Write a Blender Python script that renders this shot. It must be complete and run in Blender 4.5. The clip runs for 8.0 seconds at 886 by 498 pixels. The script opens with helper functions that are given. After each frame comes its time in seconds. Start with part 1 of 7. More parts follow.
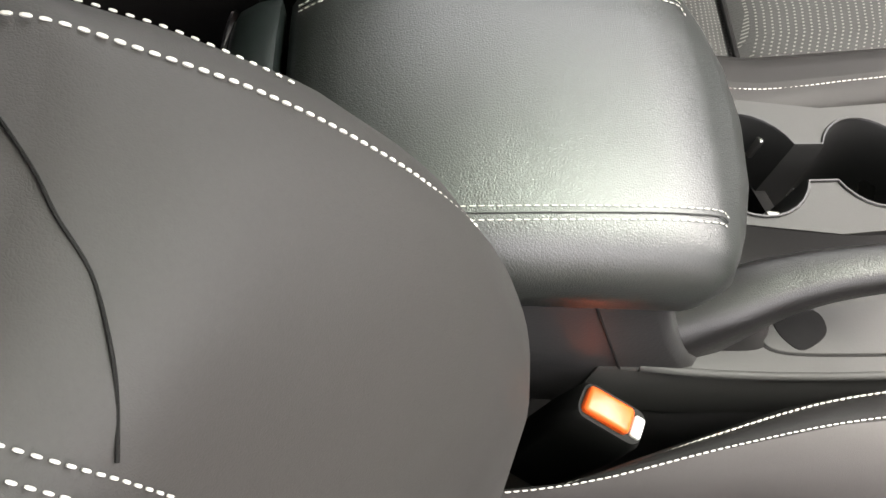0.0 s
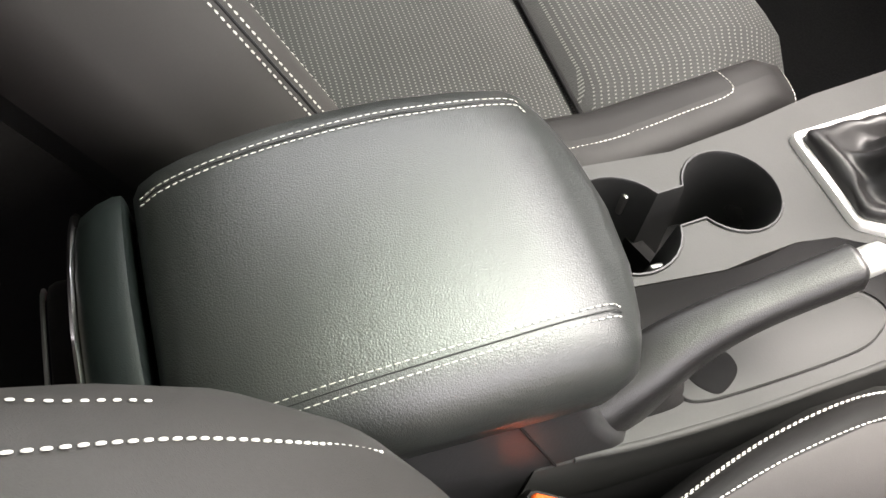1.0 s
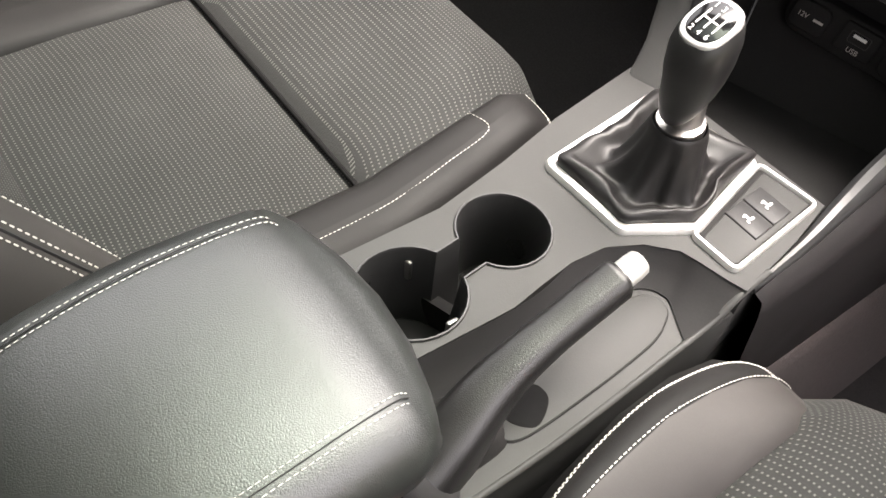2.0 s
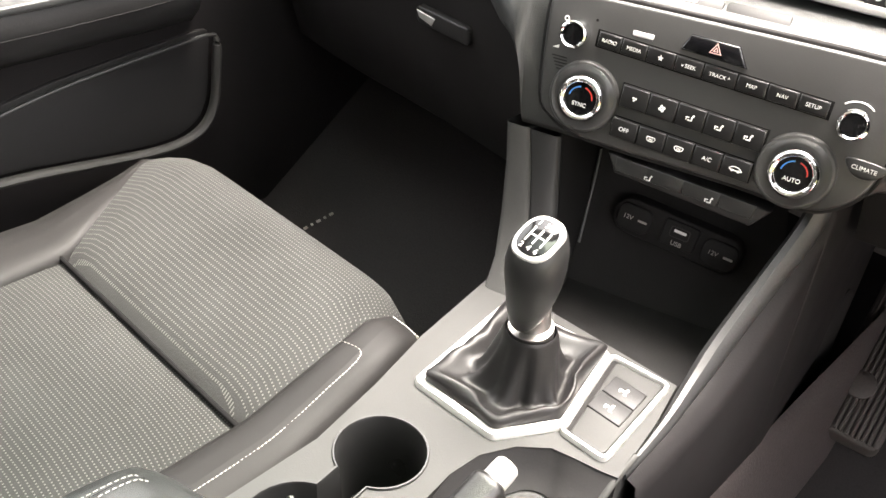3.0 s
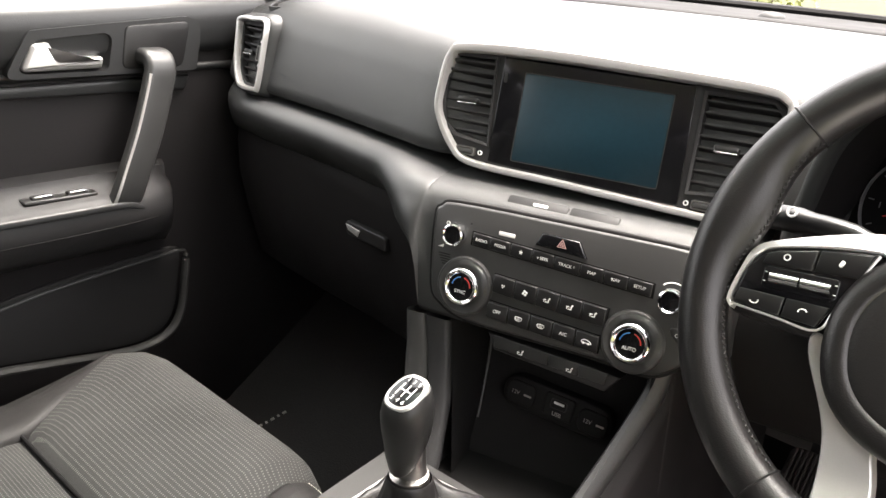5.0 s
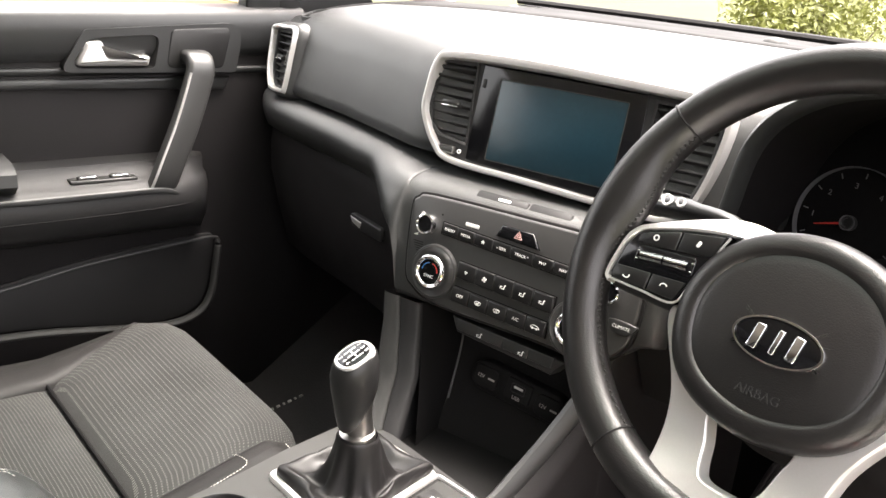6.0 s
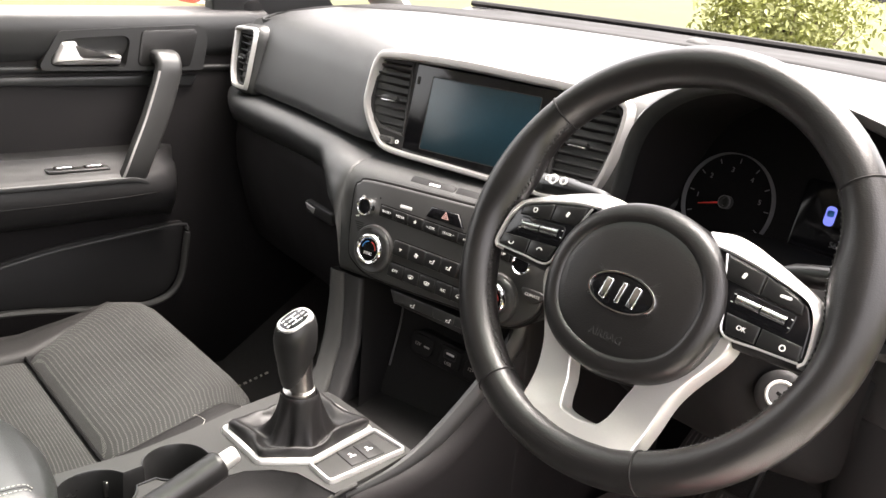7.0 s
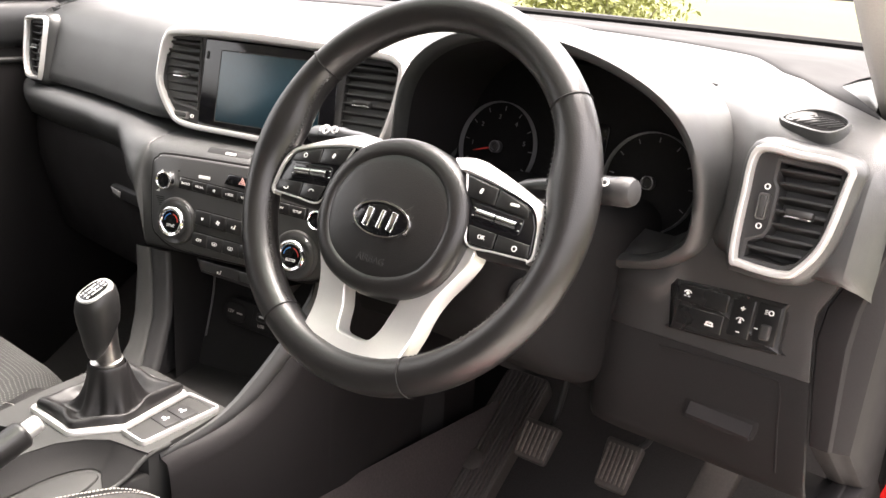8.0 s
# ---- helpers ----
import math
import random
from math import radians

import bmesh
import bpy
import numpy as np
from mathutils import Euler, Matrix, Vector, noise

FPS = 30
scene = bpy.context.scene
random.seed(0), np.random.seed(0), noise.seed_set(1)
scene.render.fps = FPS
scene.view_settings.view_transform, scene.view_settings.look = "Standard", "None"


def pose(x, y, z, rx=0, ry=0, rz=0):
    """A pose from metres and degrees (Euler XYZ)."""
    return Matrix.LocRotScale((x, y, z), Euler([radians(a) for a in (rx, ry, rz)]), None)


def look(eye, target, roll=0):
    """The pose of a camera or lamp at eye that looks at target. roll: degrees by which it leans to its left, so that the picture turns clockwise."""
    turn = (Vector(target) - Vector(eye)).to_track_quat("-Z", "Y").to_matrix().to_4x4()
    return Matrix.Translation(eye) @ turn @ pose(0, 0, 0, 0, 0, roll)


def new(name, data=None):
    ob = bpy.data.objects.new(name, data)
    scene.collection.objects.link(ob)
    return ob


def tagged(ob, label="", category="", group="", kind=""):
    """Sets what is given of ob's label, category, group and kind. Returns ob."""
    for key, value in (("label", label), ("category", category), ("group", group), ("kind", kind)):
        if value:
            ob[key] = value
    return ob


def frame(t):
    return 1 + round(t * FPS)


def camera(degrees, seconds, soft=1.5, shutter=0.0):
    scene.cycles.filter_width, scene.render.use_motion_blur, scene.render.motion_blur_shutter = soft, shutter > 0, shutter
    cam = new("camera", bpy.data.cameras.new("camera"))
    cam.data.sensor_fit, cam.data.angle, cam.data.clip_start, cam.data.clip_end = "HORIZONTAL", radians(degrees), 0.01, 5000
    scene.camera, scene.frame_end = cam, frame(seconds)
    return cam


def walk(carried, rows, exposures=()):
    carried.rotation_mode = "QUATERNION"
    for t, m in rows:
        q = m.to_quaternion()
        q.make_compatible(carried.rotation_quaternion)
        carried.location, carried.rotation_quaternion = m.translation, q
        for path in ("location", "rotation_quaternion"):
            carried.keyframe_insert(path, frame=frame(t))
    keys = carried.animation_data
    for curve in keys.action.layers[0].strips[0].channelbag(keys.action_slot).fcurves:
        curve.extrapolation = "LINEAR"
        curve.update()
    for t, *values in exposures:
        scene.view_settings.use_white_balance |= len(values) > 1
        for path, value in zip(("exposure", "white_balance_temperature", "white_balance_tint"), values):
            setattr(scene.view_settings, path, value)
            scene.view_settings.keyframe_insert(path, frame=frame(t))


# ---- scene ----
cam = camera(53.8, 8.0)
PATH = [
    (0, (0.278, -0.543, 1.098), (-0.703, -0.202, -0.611), 20.4),
    (0.5, (0.249, -0.545, 1.111), (-0.791, -0.166, -0.554), 15.4),
    (1, (0.236, -0.535, 1.113), (-0.808, 0.042, -0.492), 13.6),
    (1.5, (0.227, -0.514, 1.12), (-0.746, 0.229, -0.462), 11.3),
    (1.7, (0.23, -0.5, 1.132), (-0.71, 0.296, -0.443), 10.2),
    (2.8, (0.26, -0.483, 1.184), (-0.79, 0.679, -0.06), 6.2),
    (3, (0.268, -0.484, 1.185), (-0.809, 0.749, 0.035), 5.6),
    (3.5, (0.289, -0.485, 1.208), (-0.841, 0.883, 0.284), 4.6),
    (4, (0.304, -0.501, 1.218), (-0.866, 0.956, 0.505), 4.2),
    (4.5, (0.354, -0.521, 1.212), (-0.832, 0.949, 0.552), 4.1),
    (4.7, (0.391, -0.529, 1.211), (-0.825, 0.912, 0.541), 4.2),
    (5.8, (0.575, -0.478, 1.207), (-0.864, 0.755, 0.567), 5.1),
    (6, (0.601, -0.486, 1.207), (-0.839, 0.748, 0.573), 5.8),
    (6.5, (0.668, -0.492, 1.225), (-0.77, 0.745, 0.589), 5.9),
    (7, (0.73, -0.509, 1.227), (-0.694, 0.744, 0.592), 5.9),
    (7.5, (0.797, -0.512, 1.22), (-0.557, 0.821, 0.596), 5.5),
    (8, (0.834, -0.508, 1.201), (-0.36, 0.976, 0.592), 4.1),
]
EXPOSURES = [(0, 3.2, 6750, 15), (1.0, 3.3, 6750, 16), (1.7, 3.05, 6800, 17), (3.0, 3.9, 6900, 15), (3.5, 4.03, 6900, 15), (4.0, 3.52, 6850, 15), (4.5, 3.03, 6800, 15), (6, 3.28, 6850, 16), (6.5, 3.3, 6850, 16), (7, 3.08, 6850, 17), (8, 3.3, 6900, 18)]
walk(cam, [(t, look(eye, target, roll)) for t, eye, target, roll in PATH], EXPOSURES)

# ---- daylight: bright overcast, through the windscreen, the side windows and the open driver's door ----
world = bpy.data.worlds.new("sky")
scene.world = world
world.use_nodes = True
wn = world.node_tree
sky = wn.nodes.new("ShaderNodeTexSky")
sky.sky_type, sky.sun_disc = "NISHITA", False
sky.sun_elevation, sky.sun_rotation = radians(74), radians(4)
sky.dust_density, sky.air_density = 7.0, 1.0
haze = wn.nodes.new("ShaderNodeHueSaturation")
haze.inputs["Saturation"].default_value = 0.12
wn.links.new(sky.outputs[0], haze.inputs["Color"])
wn.links.new(haze.outputs[0], wn.nodes["Background"].inputs[0])
wn.nodes["Background"].inputs[1].default_value = 0.16
sun = new("sun", bpy.data.lights.new("sun", "SUN"))
sun.data.energy, sun.data.angle, sun.data.color = 1.3, radians(50), (1.0, 0.92, 0.80)
sun.matrix_world = look((0.15, 1.1, 4.0), (0, 0, 0))

# ---- helpers of this scene ----
def mat(name, color, rough=0.5, metal=0.0, bump=0.0, scale=300.0, var=0.15, voronoi=False, spec=0.5, coat=0.0, wear=0.0):
    """Procedural surface: two scales of colour variation, grain bump, roughness variation."""
    m = bpy.data.materials.new(name)
    m.use_nodes = True
    nt = m.node_tree
    b = nt.nodes["Principled BSDF"]
    tc = nt.nodes.new("ShaderNodeTexCoord")
    n1 = nt.nodes.new("ShaderNodeTexNoise")
    n1.inputs["Scale"].default_value, n1.inputs["Detail"].default_value = 9.0, 5.0
    n2 = nt.nodes.new("ShaderNodeTexNoise")
    n2.inputs["Scale"].default_value, n2.inputs["Detail"].default_value = scale * 0.6, 3.0
    nt.links.new(tc.outputs["Object"], n1.inputs["Vector"])
    nt.links.new(tc.outputs["Object"], n2.inputs["Vector"])
    add = nt.nodes.new("ShaderNodeMath")
    add.operation = "ADD"
    nt.links.new(n1.outputs["Fac"], add.inputs[0])
    nt.links.new(n2.outputs["Fac"], add.inputs[1])
    ramp = nt.nodes.new("ShaderNodeMapRange")
    ramp.inputs["From Min"].default_value, ramp.inputs["From Max"].default_value = 0.6, 1.4
    ramp.inputs["To Min"].default_value, ramp.inputs["To Max"].default_value = 1 - var, 1 + var
    nt.links.new(add.outputs[0], ramp.inputs["Value"])
    mix = nt.nodes.new("ShaderNodeVectorMath")
    mix.operation = "SCALE"
    mix.inputs[0].default_value = color
    nt.links.new(ramp.outputs[0], mix.inputs["Scale"])
    nt.links.new(mix.outputs[0], b.inputs["Base Color"])
    rr = nt.nodes.new("ShaderNodeMapRange")
    rr.inputs["From Min"].default_value, rr.inputs["From Max"].default_value = 0.3, 0.7
    rr.inputs["To Min"].default_value, rr.inputs["To Max"].default_value = max(0.02, rough * 0.88), min(1, rough * 1.12)
    nt.links.new(n1.outputs["Fac"], rr.inputs["Value"])
    nt.links.new(rr.outputs[0], b.inputs["Roughness"])
    b.inputs["Metallic"].default_value = metal
    b.inputs["Specular IOR Level"].default_value = spec
    b.inputs["Coat Weight"].default_value = coat
    b.inputs["Coat Roughness"].default_value = 0.05
    if bump:
        bp = nt.nodes.new("ShaderNodeBump")
        bp.inputs["Strength"].default_value, bp.inputs["Distance"].default_value = bump, 0.0006
        if voronoi:
            v = nt.nodes.new("ShaderNodeTexVoronoi")
            v.feature = "DISTANCE_TO_EDGE"
            v.inputs["Scale"].default_value = scale
            warp = nt.nodes.new("ShaderNodeVectorMath")
            warp.operation = "MULTIPLY_ADD"
            n3 = nt.nodes.new("ShaderNodeTexNoise")
            n3.inputs["Scale"].default_value = scale * 0.25
            nt.links.new(tc.outputs["Object"], n3.inputs["Vector"])
            nt.links.new(n3.outputs["Color"], warp.inputs[0])
            warp.inputs[1].default_value = (0.0025, 0.0025, 0.0025)
            nt.links.new(tc.outputs["Object"], warp.inputs[2])
            nt.links.new(warp.outputs[0], v.inputs["Vector"])
            pw = nt.nodes.new("ShaderNodeMapRange")
            pw.inputs["From Max"].default_value = 0.25
            nt.links.new(v.outputs["Distance"], pw.inputs["Value"])
            nt.links.new(pw.outputs[0], bp.inputs["Height"])
        else:
            nt.links.new(n2.outputs["Fac"], bp.inputs["Height"])
        nt.links.new(bp.outputs[0], b.inputs["Normal"])
    return m


def thing(name, loc, label, category, group="", kind=""):
    ob = new(name)
    ob.empty_display_size = 0.05
    ob.location = loc
    return tagged(ob, label, category, group, kind)


def origin_of(ob):
    while ob.parent:
        ob = ob.parent
    return Vector(ob.location)


def part(name, bm, material, parent=None, label="", smooth=40, kind="", recalc=True):
    """One bmesh, given in car coordinates, as one mesh object under its thing or part."""
    if recalc:
        bmesh.ops.recalc_face_normals(bm, faces=bm.faces)
    me = bpy.data.meshes.new(name)
    if parent:
        bmesh.ops.translate(bm, verts=bm.verts, vec=-origin_of(parent))
    bm.to_mesh(me)
    bm.free()
    if smooth:
        me.polygons.foreach_set("use_smooth", [True] * len(me.polygons))
        me.set_sharp_from_angle(angle=radians(smooth))
    me.materials.append(material)
    ob = new(name, me)
    ob.parent = parent
    return tagged(ob, label, kind=kind)


def basis(o, yaw, lean):
    """Pose of a facing panel: local x across, y up the panel, z towards the seats."""
    c, s = math.cos(radians(yaw)), math.sin(radians(yaw))
    cl, sl = math.cos(radians(lean)), math.sin(radians(lean))
    u, w = Vector((c, s, 0)), Vector((-s * sl, c * sl, cl))
    n = u.cross(w)
    m = Matrix((u, w, n)).transposed().to_4x4()
    m.translation = o
    return m


def loft(bm, rings, ring_closed=True, path_closed=False, caps=True):
    vs = [[bm.verts.new(p) for p in r] for r in rings]
    k = len(rings[0])
    pairs = list(zip(vs, vs[1:])) + ([(vs[-1], vs[0])] if path_closed else [])
    for a, b in pairs:
        for i in range(k if ring_closed else k - 1):
            j = (i + 1) % k
            bm.faces.new((a[i], a[j], b[j], b[i]))
    if caps and ring_closed and not path_closed:
        bm.faces.new(vs[0])
        bm.faces.new(vs[-1][::-1])
    return vs


def spline(pts, n=6, closed=False):
    """Catmull-Rom through points of any dimension."""
    pts = [Vector(p) for p in pts]
    k, out = len(pts), []
    for i in range(k if closed else k - 1):
        p1, p2 = pts[i], pts[(i + 1) % k]
        p0 = pts[i - 1] if closed or i else p1 * 2 - p2
        p3 = pts[(i + 2) % k] if closed or i + 2 < k else p2 * 2 - p1
        for j in range(n):
            t = j / n
            out.append(0.5 * (2 * p1 + (p2 - p0) * t + (2 * p0 - 5 * p1 + 4 * p2 - p3) * t * t + (3 * p1 - p0 - 3 * p2 + p3) * t ** 3))
    return out if closed else out + [pts[-1]]


def sweep(bm, path, r, n=10, closed=False, flat=1.0, up=(0, 0, 1)):
    """A round (or flattened) tube along a path; r is a number or one per point."""
    path = [Vector(p) for p in path]
    k, rings = len(path), []
    for i, p in enumerate(path):
        a = path[(i - 1) % k] if closed or i else p
        b = path[(i + 1) % k] if closed or i < k - 1 else p
        d = (b - a).normalized()
        s = d.cross(Vector(up))
        s = s.normalized() if s.length > 1e-4 else d.orthogonal().normalized()
        v = s.cross(d)
        rad = r[i] if isinstance(r, (list, tuple)) else r
        rings.append([p + rad * (math.cos(q) * s + flat * math.sin(q) * v) for q in [2 * math.pi * j / n for j in range(n)]])
    loft(bm, rings, path_closed=closed)
    return bm


def offset(outline, d):
    """A closed 2D outline moved outwards by d (inwards: minus), for counter-clockwise outlines."""
    k, out = len(outline), []
    for i in range(k):
        a, p, b = Vector(outline[i - 1]), Vector(outline[i]), Vector(outline[(i + 1) % k])
        e1, e2 = (p - a), (b - p)
        if e1.length < 1e-9 or e2.length < 1e-9:
            out.append(p)
            continue
        e1.normalize(), e2.normalize()
        n1, n2 = Vector((e1.y, -e1.x)), Vector((e2.y, -e2.x))
        nn = n1 + n2
        nn = nn.normalized() if nn.length > 1e-6 else n1
        out.append(p + nn * (d / max(0.5, nn.dot(n1))))
    return out


def ccw(o):
    o = [Vector(p) for p in o]
    area = sum(o[i - 1].x * o[i].y - o[i].x * o[i - 1].y for i in range(len(o)))
    return o if area > 0 else o[::-1]


def rrect(cx, cy, w, h, r, n=4):
    out = []
    for sx, sy, a0 in ((1, 1, 0), (-1, 1, 90), (-1, -1, 180), (1, -1, 270)):
        for i in range(n + 1):
            a = radians(a0 + 90 * i / n)
            out.append(Vector((cx + sx * (w / 2 - r) + r * math.cos(a), cy + sy * (h / 2 - r) + r * math.sin(a))))
    return out


def rounded(pts, r, n=5):
    """A polygon with rounded corners; r is a number or one per corner."""
    pts = ccw(pts)
    k, out = len(pts), []
    for i, p in enumerate(pts):
        a, b = (pts[i - 1] - p).normalized(), (pts[(i + 1) % k] - p).normalized()
        half = math.acos(max(-1.0, min(1.0, a.dot(b)))) / 2
        d = (r[i] if isinstance(r, (list, tuple)) else r) / math.tan(half)
        s, e = p + a * d, p + b * d
        out += [s * (1 - t) ** 2 + p * 2 * t * (1 - t) + e * t * t for t in [j / n for j in range(n + 1)]]
    return out


def even(outline, n):
    """A closed outline sampled at n even steps."""
    o = [Vector(p) for p in outline]
    seg = [(b - a).length for a, b in zip(o, o[1:] + o[:1])]
    total, out, i, run = sum(seg), [], 0, 0.0
    for j in range(n):
        want = total * j / n
        while run + seg[i] < want:
            run += seg[i]
            i += 1
        out.append(o[i].lerp(o[(i + 1) % len(o)], (want - run) / max(seg[i], 1e-9)))
    return out


def circle(cx, cy, r, n=32):
    return [Vector((cx + r * math.cos(2 * math.pi * i / n), cy + r * math.sin(2 * math.pi * i / n))) for i in range(n)]


def at_z(o, z, m):
    return [m @ Vector((p.x, p.y, z)) for p in o]


def plate(bm, outline, z0, z1, bevel, m):
    """A solid plate with a rounded front edge; local z towards the viewer."""
    o = ccw(outline)
    rings = [at_z(o, z0, m), at_z(o, z1 - bevel, m), at_z(offset(o, -bevel * 0.35), z1 - bevel * 0.3, m), at_z(offset(o, -bevel), z1, m)]
    loft(bm, rings)
    return bm


def ring_plate(bm, outer, inner, z0, z1, bevel, m):
    """A frame between two outlines of equal count, rounded front."""
    mid = [(a + b) / 2 for a, b in zip(outer, inner)]
    a = [o + (c - o) * 0.35 for o, c in zip(outer, mid)]
    b = [o + (c - o) * 0.35 for o, c in zip(inner, mid)]
    rings = [at_z(outer, z0, m), at_z(outer, z1 - bevel, m), at_z(a, z1, m), at_z(mid, z1 + bevel * 0.15, m), at_z(b, z1, m), at_z(inner, z1 - bevel, m), at_z(inner, z0, m)]
    loft(bm, rings, path_closed=True)
    return bm


def holed(bm, outer, holes, z_top, depth, m, wall=True):
    """A slab with holes right through: top face, outer skirt and hole walls."""
    edges = []
    loops = []
    for o in (outer, *holes):
        vs = [bm.verts.new(m @ Vector((p.x, p.y, z_top))) for p in o]
        loops.append((o, vs))
        edges += [bm.edges.new((vs[i - 1], vs[i])) for i in range(len(vs))]
    bmesh.ops.triangle_fill(bm, use_beauty=True, use_dissolve=False, edges=edges)
    for o, vs in loops:
        low = [bm.verts.new(m @ Vector((p.x, p.y, z_top - depth))) for p in o]
        for i in range(len(vs)):
            bm.faces.new((vs[i - 1], vs[i], low[i], low[i - 1]))
    return bm


def box(bm, c, s, bevel=0.003, m=Matrix()):
    x, y, z = s
    plate(bm, rrect(0, 0, x, y, min(bevel * 1.5, x * 0.45, y * 0.45), 2), -z / 2, z / 2, bevel, m @ Matrix.Translation(c))
    return bm


def revolve(bm, prof, m, n=32):
    """Profile of (radius, height along local z)."""
    loft(bm, [[m @ Vector((r * math.cos(2 * math.pi * j / n), r * math.sin(2 * math.pi * j / n), z)) for j in range(n)] for r, z in prof])
    return bm


def stitches(bm, path, length=0.0042, gap=0.0022, r=0.0007):
    """Single thread stitches laid along a line."""
    path = [Vector(p) for p in path]
    step, carry = length + gap, 0.0
    for a, b in zip(path, path[1:]):
        d = (b - a).length
        if d < 1e-6:
            continue
        t, dirn = carry, (b - a).normalized()
        s = dirn.orthogonal().normalized()
        v = dirn.cross(s)
        while t < d:
            c = a + dirn * t
            rings = []
            for off, k in ((-length / 2, 0.55), (-length / 4, 1.0), (length / 4, 1.0), (length / 2, 0.55)):
                rings.append([c + dirn * off + r * k * (math.cos(q) * s + math.sin(q) * v) for q in (0.4, 1.97, 3.54, 5.11)])
            loft(bm, rings)
            t += step
        carry = t - d
    return bm


def text(name, body, size, m, material, parent, depth=0.0003):
    """Raised printed letters with the built-in font, turned into a mesh."""
    cu = bpy.data.curves.new(name, "FONT")
    cu.body, cu.size, cu.extrude = body, size, depth
    cu.align_x, cu.align_y = "CENTER", "CENTER"
    tmp = bpy.data.objects.new(name, cu)
    scene.collection.objects.link(tmp)
    me = bpy.data.meshes.new_from_object(tmp.evaluated_get(bpy.context.evaluated_depsgraph_get()))
    bpy.data.objects.remove(tmp)
    bm = bmesh.new()
    bm.from_mesh(me)
    bpy.data.meshes.remove(me)
    bmesh.ops.transform(bm, matrix=m, verts=bm.verts)
    return part(name, bm, material, parent, smooth=0)


# ---- materials ----
SOFT = mat("soft_touch_plastic", (0.030, 0.0305, 0.031), 0.44, bump=0.25, scale=900, var=0.08, spec=0.6)
DASH = mat("grained_dash_plastic", (0.028, 0.029, 0.0287), 0.42, spec=0.80, bump=0.3, scale=700, var=0.08, voronoi=True)
DECK = mat("satin_grey_console_plastic", (0.036, 0.036, 0.035), 0.60, spec=0.32, bump=0.12, scale=1200, var=0.06)
DARK = mat("dark_moulded_plastic", (0.023, 0.0225, 0.023), 0.5, bump=0.2, scale=900, var=0.12, spec=0.35)
DOORSKIN = mat("dark_grained_door_plastic", (0.017, 0.0165, 0.0166), 0.43, bump=0.25, scale=800, var=0.1, spec=0.6, voronoi=True)
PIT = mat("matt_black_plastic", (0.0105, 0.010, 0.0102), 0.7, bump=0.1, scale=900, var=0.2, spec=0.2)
# darker copy of the moulded plastic, with shade put into its colour
KNEE = mat("shade_dark_moulding", (0.0150, 0.0138, 0.0143), 0.6, bump=0.2, scale=900, var=0.12, spec=0.18)
# real black faces, and near-black shade put into the floor and column shroud
VOID = mat("flat_black_and_shade", (0.0075, 0.0072, 0.0074), 0.8, var=0.2, spec=0.1)
PANEL = mat("satin_charcoal_panel", (0.037, 0.037, 0.0365), 0.40, bump=0.1, scale=1200, var=0.06, spec=0.6)
LEATHER = mat("black_grained_leather", (0.015, 0.0165, 0.0155), 0.36, spec=1.0, bump=0.21, scale=760, var=0.06, voronoi=True, coat=0.35)
LEATHER.node_tree.nodes["Principled BSDF"].inputs["Coat Roughness"].default_value = 0.46
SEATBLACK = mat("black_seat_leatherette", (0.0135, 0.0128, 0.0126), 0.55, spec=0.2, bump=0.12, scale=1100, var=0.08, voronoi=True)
CUP = mat("glossy_black_moulding", (0.016, 0.016, 0.016), 0.30, var=0.15, spec=0.5)
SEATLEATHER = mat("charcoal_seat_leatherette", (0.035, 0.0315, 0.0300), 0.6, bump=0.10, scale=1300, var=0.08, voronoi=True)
BOOT = mat("soft_black_leather", (0.0095, 0.0088, 0.0090), 0.48, spec=0.42, bump=0.05, scale=900, var=0.12, voronoi=True)
RIM = mat("smooth_wheel_leather", (0.0120, 0.0112, 0.0112), 0.33, bump=0.12, scale=600, var=0.08, voronoi=True)
GRIP = mat("grained_black_leather", (0.0105, 0.0098, 0.0098), 0.36, spec=0.7, bump=0.2, scale=750, var=0.1, voronoi=True)
KNOBSKIN = mat("satin_black_knob", (0.015, 0.0148, 0.0148), 0.42, bump=0.04, scale=1500, var=0.1, spec=0.45)
SILVER = mat("satin_silver_paint", (0.72, 0.71, 0.695), 0.32, metal=0.65, bump=0.03, scale=1500, var=0.03)
CHROME = mat("bright_chrome", (0.82, 0.82, 0.83), 0.09, metal=1.0, var=0.02)
GLOSS = mat("piano_black", (0.006, 0.006, 0.007), 0.10, var=0.1, spec=0.4)
BUTTON = mat("satin_black_button", (0.024, 0.024, 0.024), 0.34, bump=0.05, scale=1500, var=0.1)
SCREEN = mat("dark_display_glass", (0.0085, 0.026, 0.036), 0.24, var=0.1, spec=0.5)
WHITE = mat("white_print", (0.8, 0.8, 0.78), 0.6, var=0.05)
RED = mat("red_print", (0.7, 0.05, 0.04), 0.5, var=0.05)
BLUE = mat("blue_print", (0.05, 0.25, 0.7), 0.5, var=0.05)
THREAD = mat("pale_thread", (0.58, 0.56, 0.52), 0.8, var=0.12)
CARPET = mat("black_carpet", (0.026, 0.0235, 0.0242), 0.95, bump=1.0, scale=700, var=0.4)
# darker copy of the carpet: the driver footwell's shade is in its colour
FLOORBLACK = mat("shaded_black_carpet", (0.020, 0.018, 0.0185), 0.95, bump=1.0, scale=700, var=0.4)
TUNNEL = mat("brown_black_carpet", (0.046, 0.038, 0.038), 0.95, bump=1.0, scale=500, var=0.35)
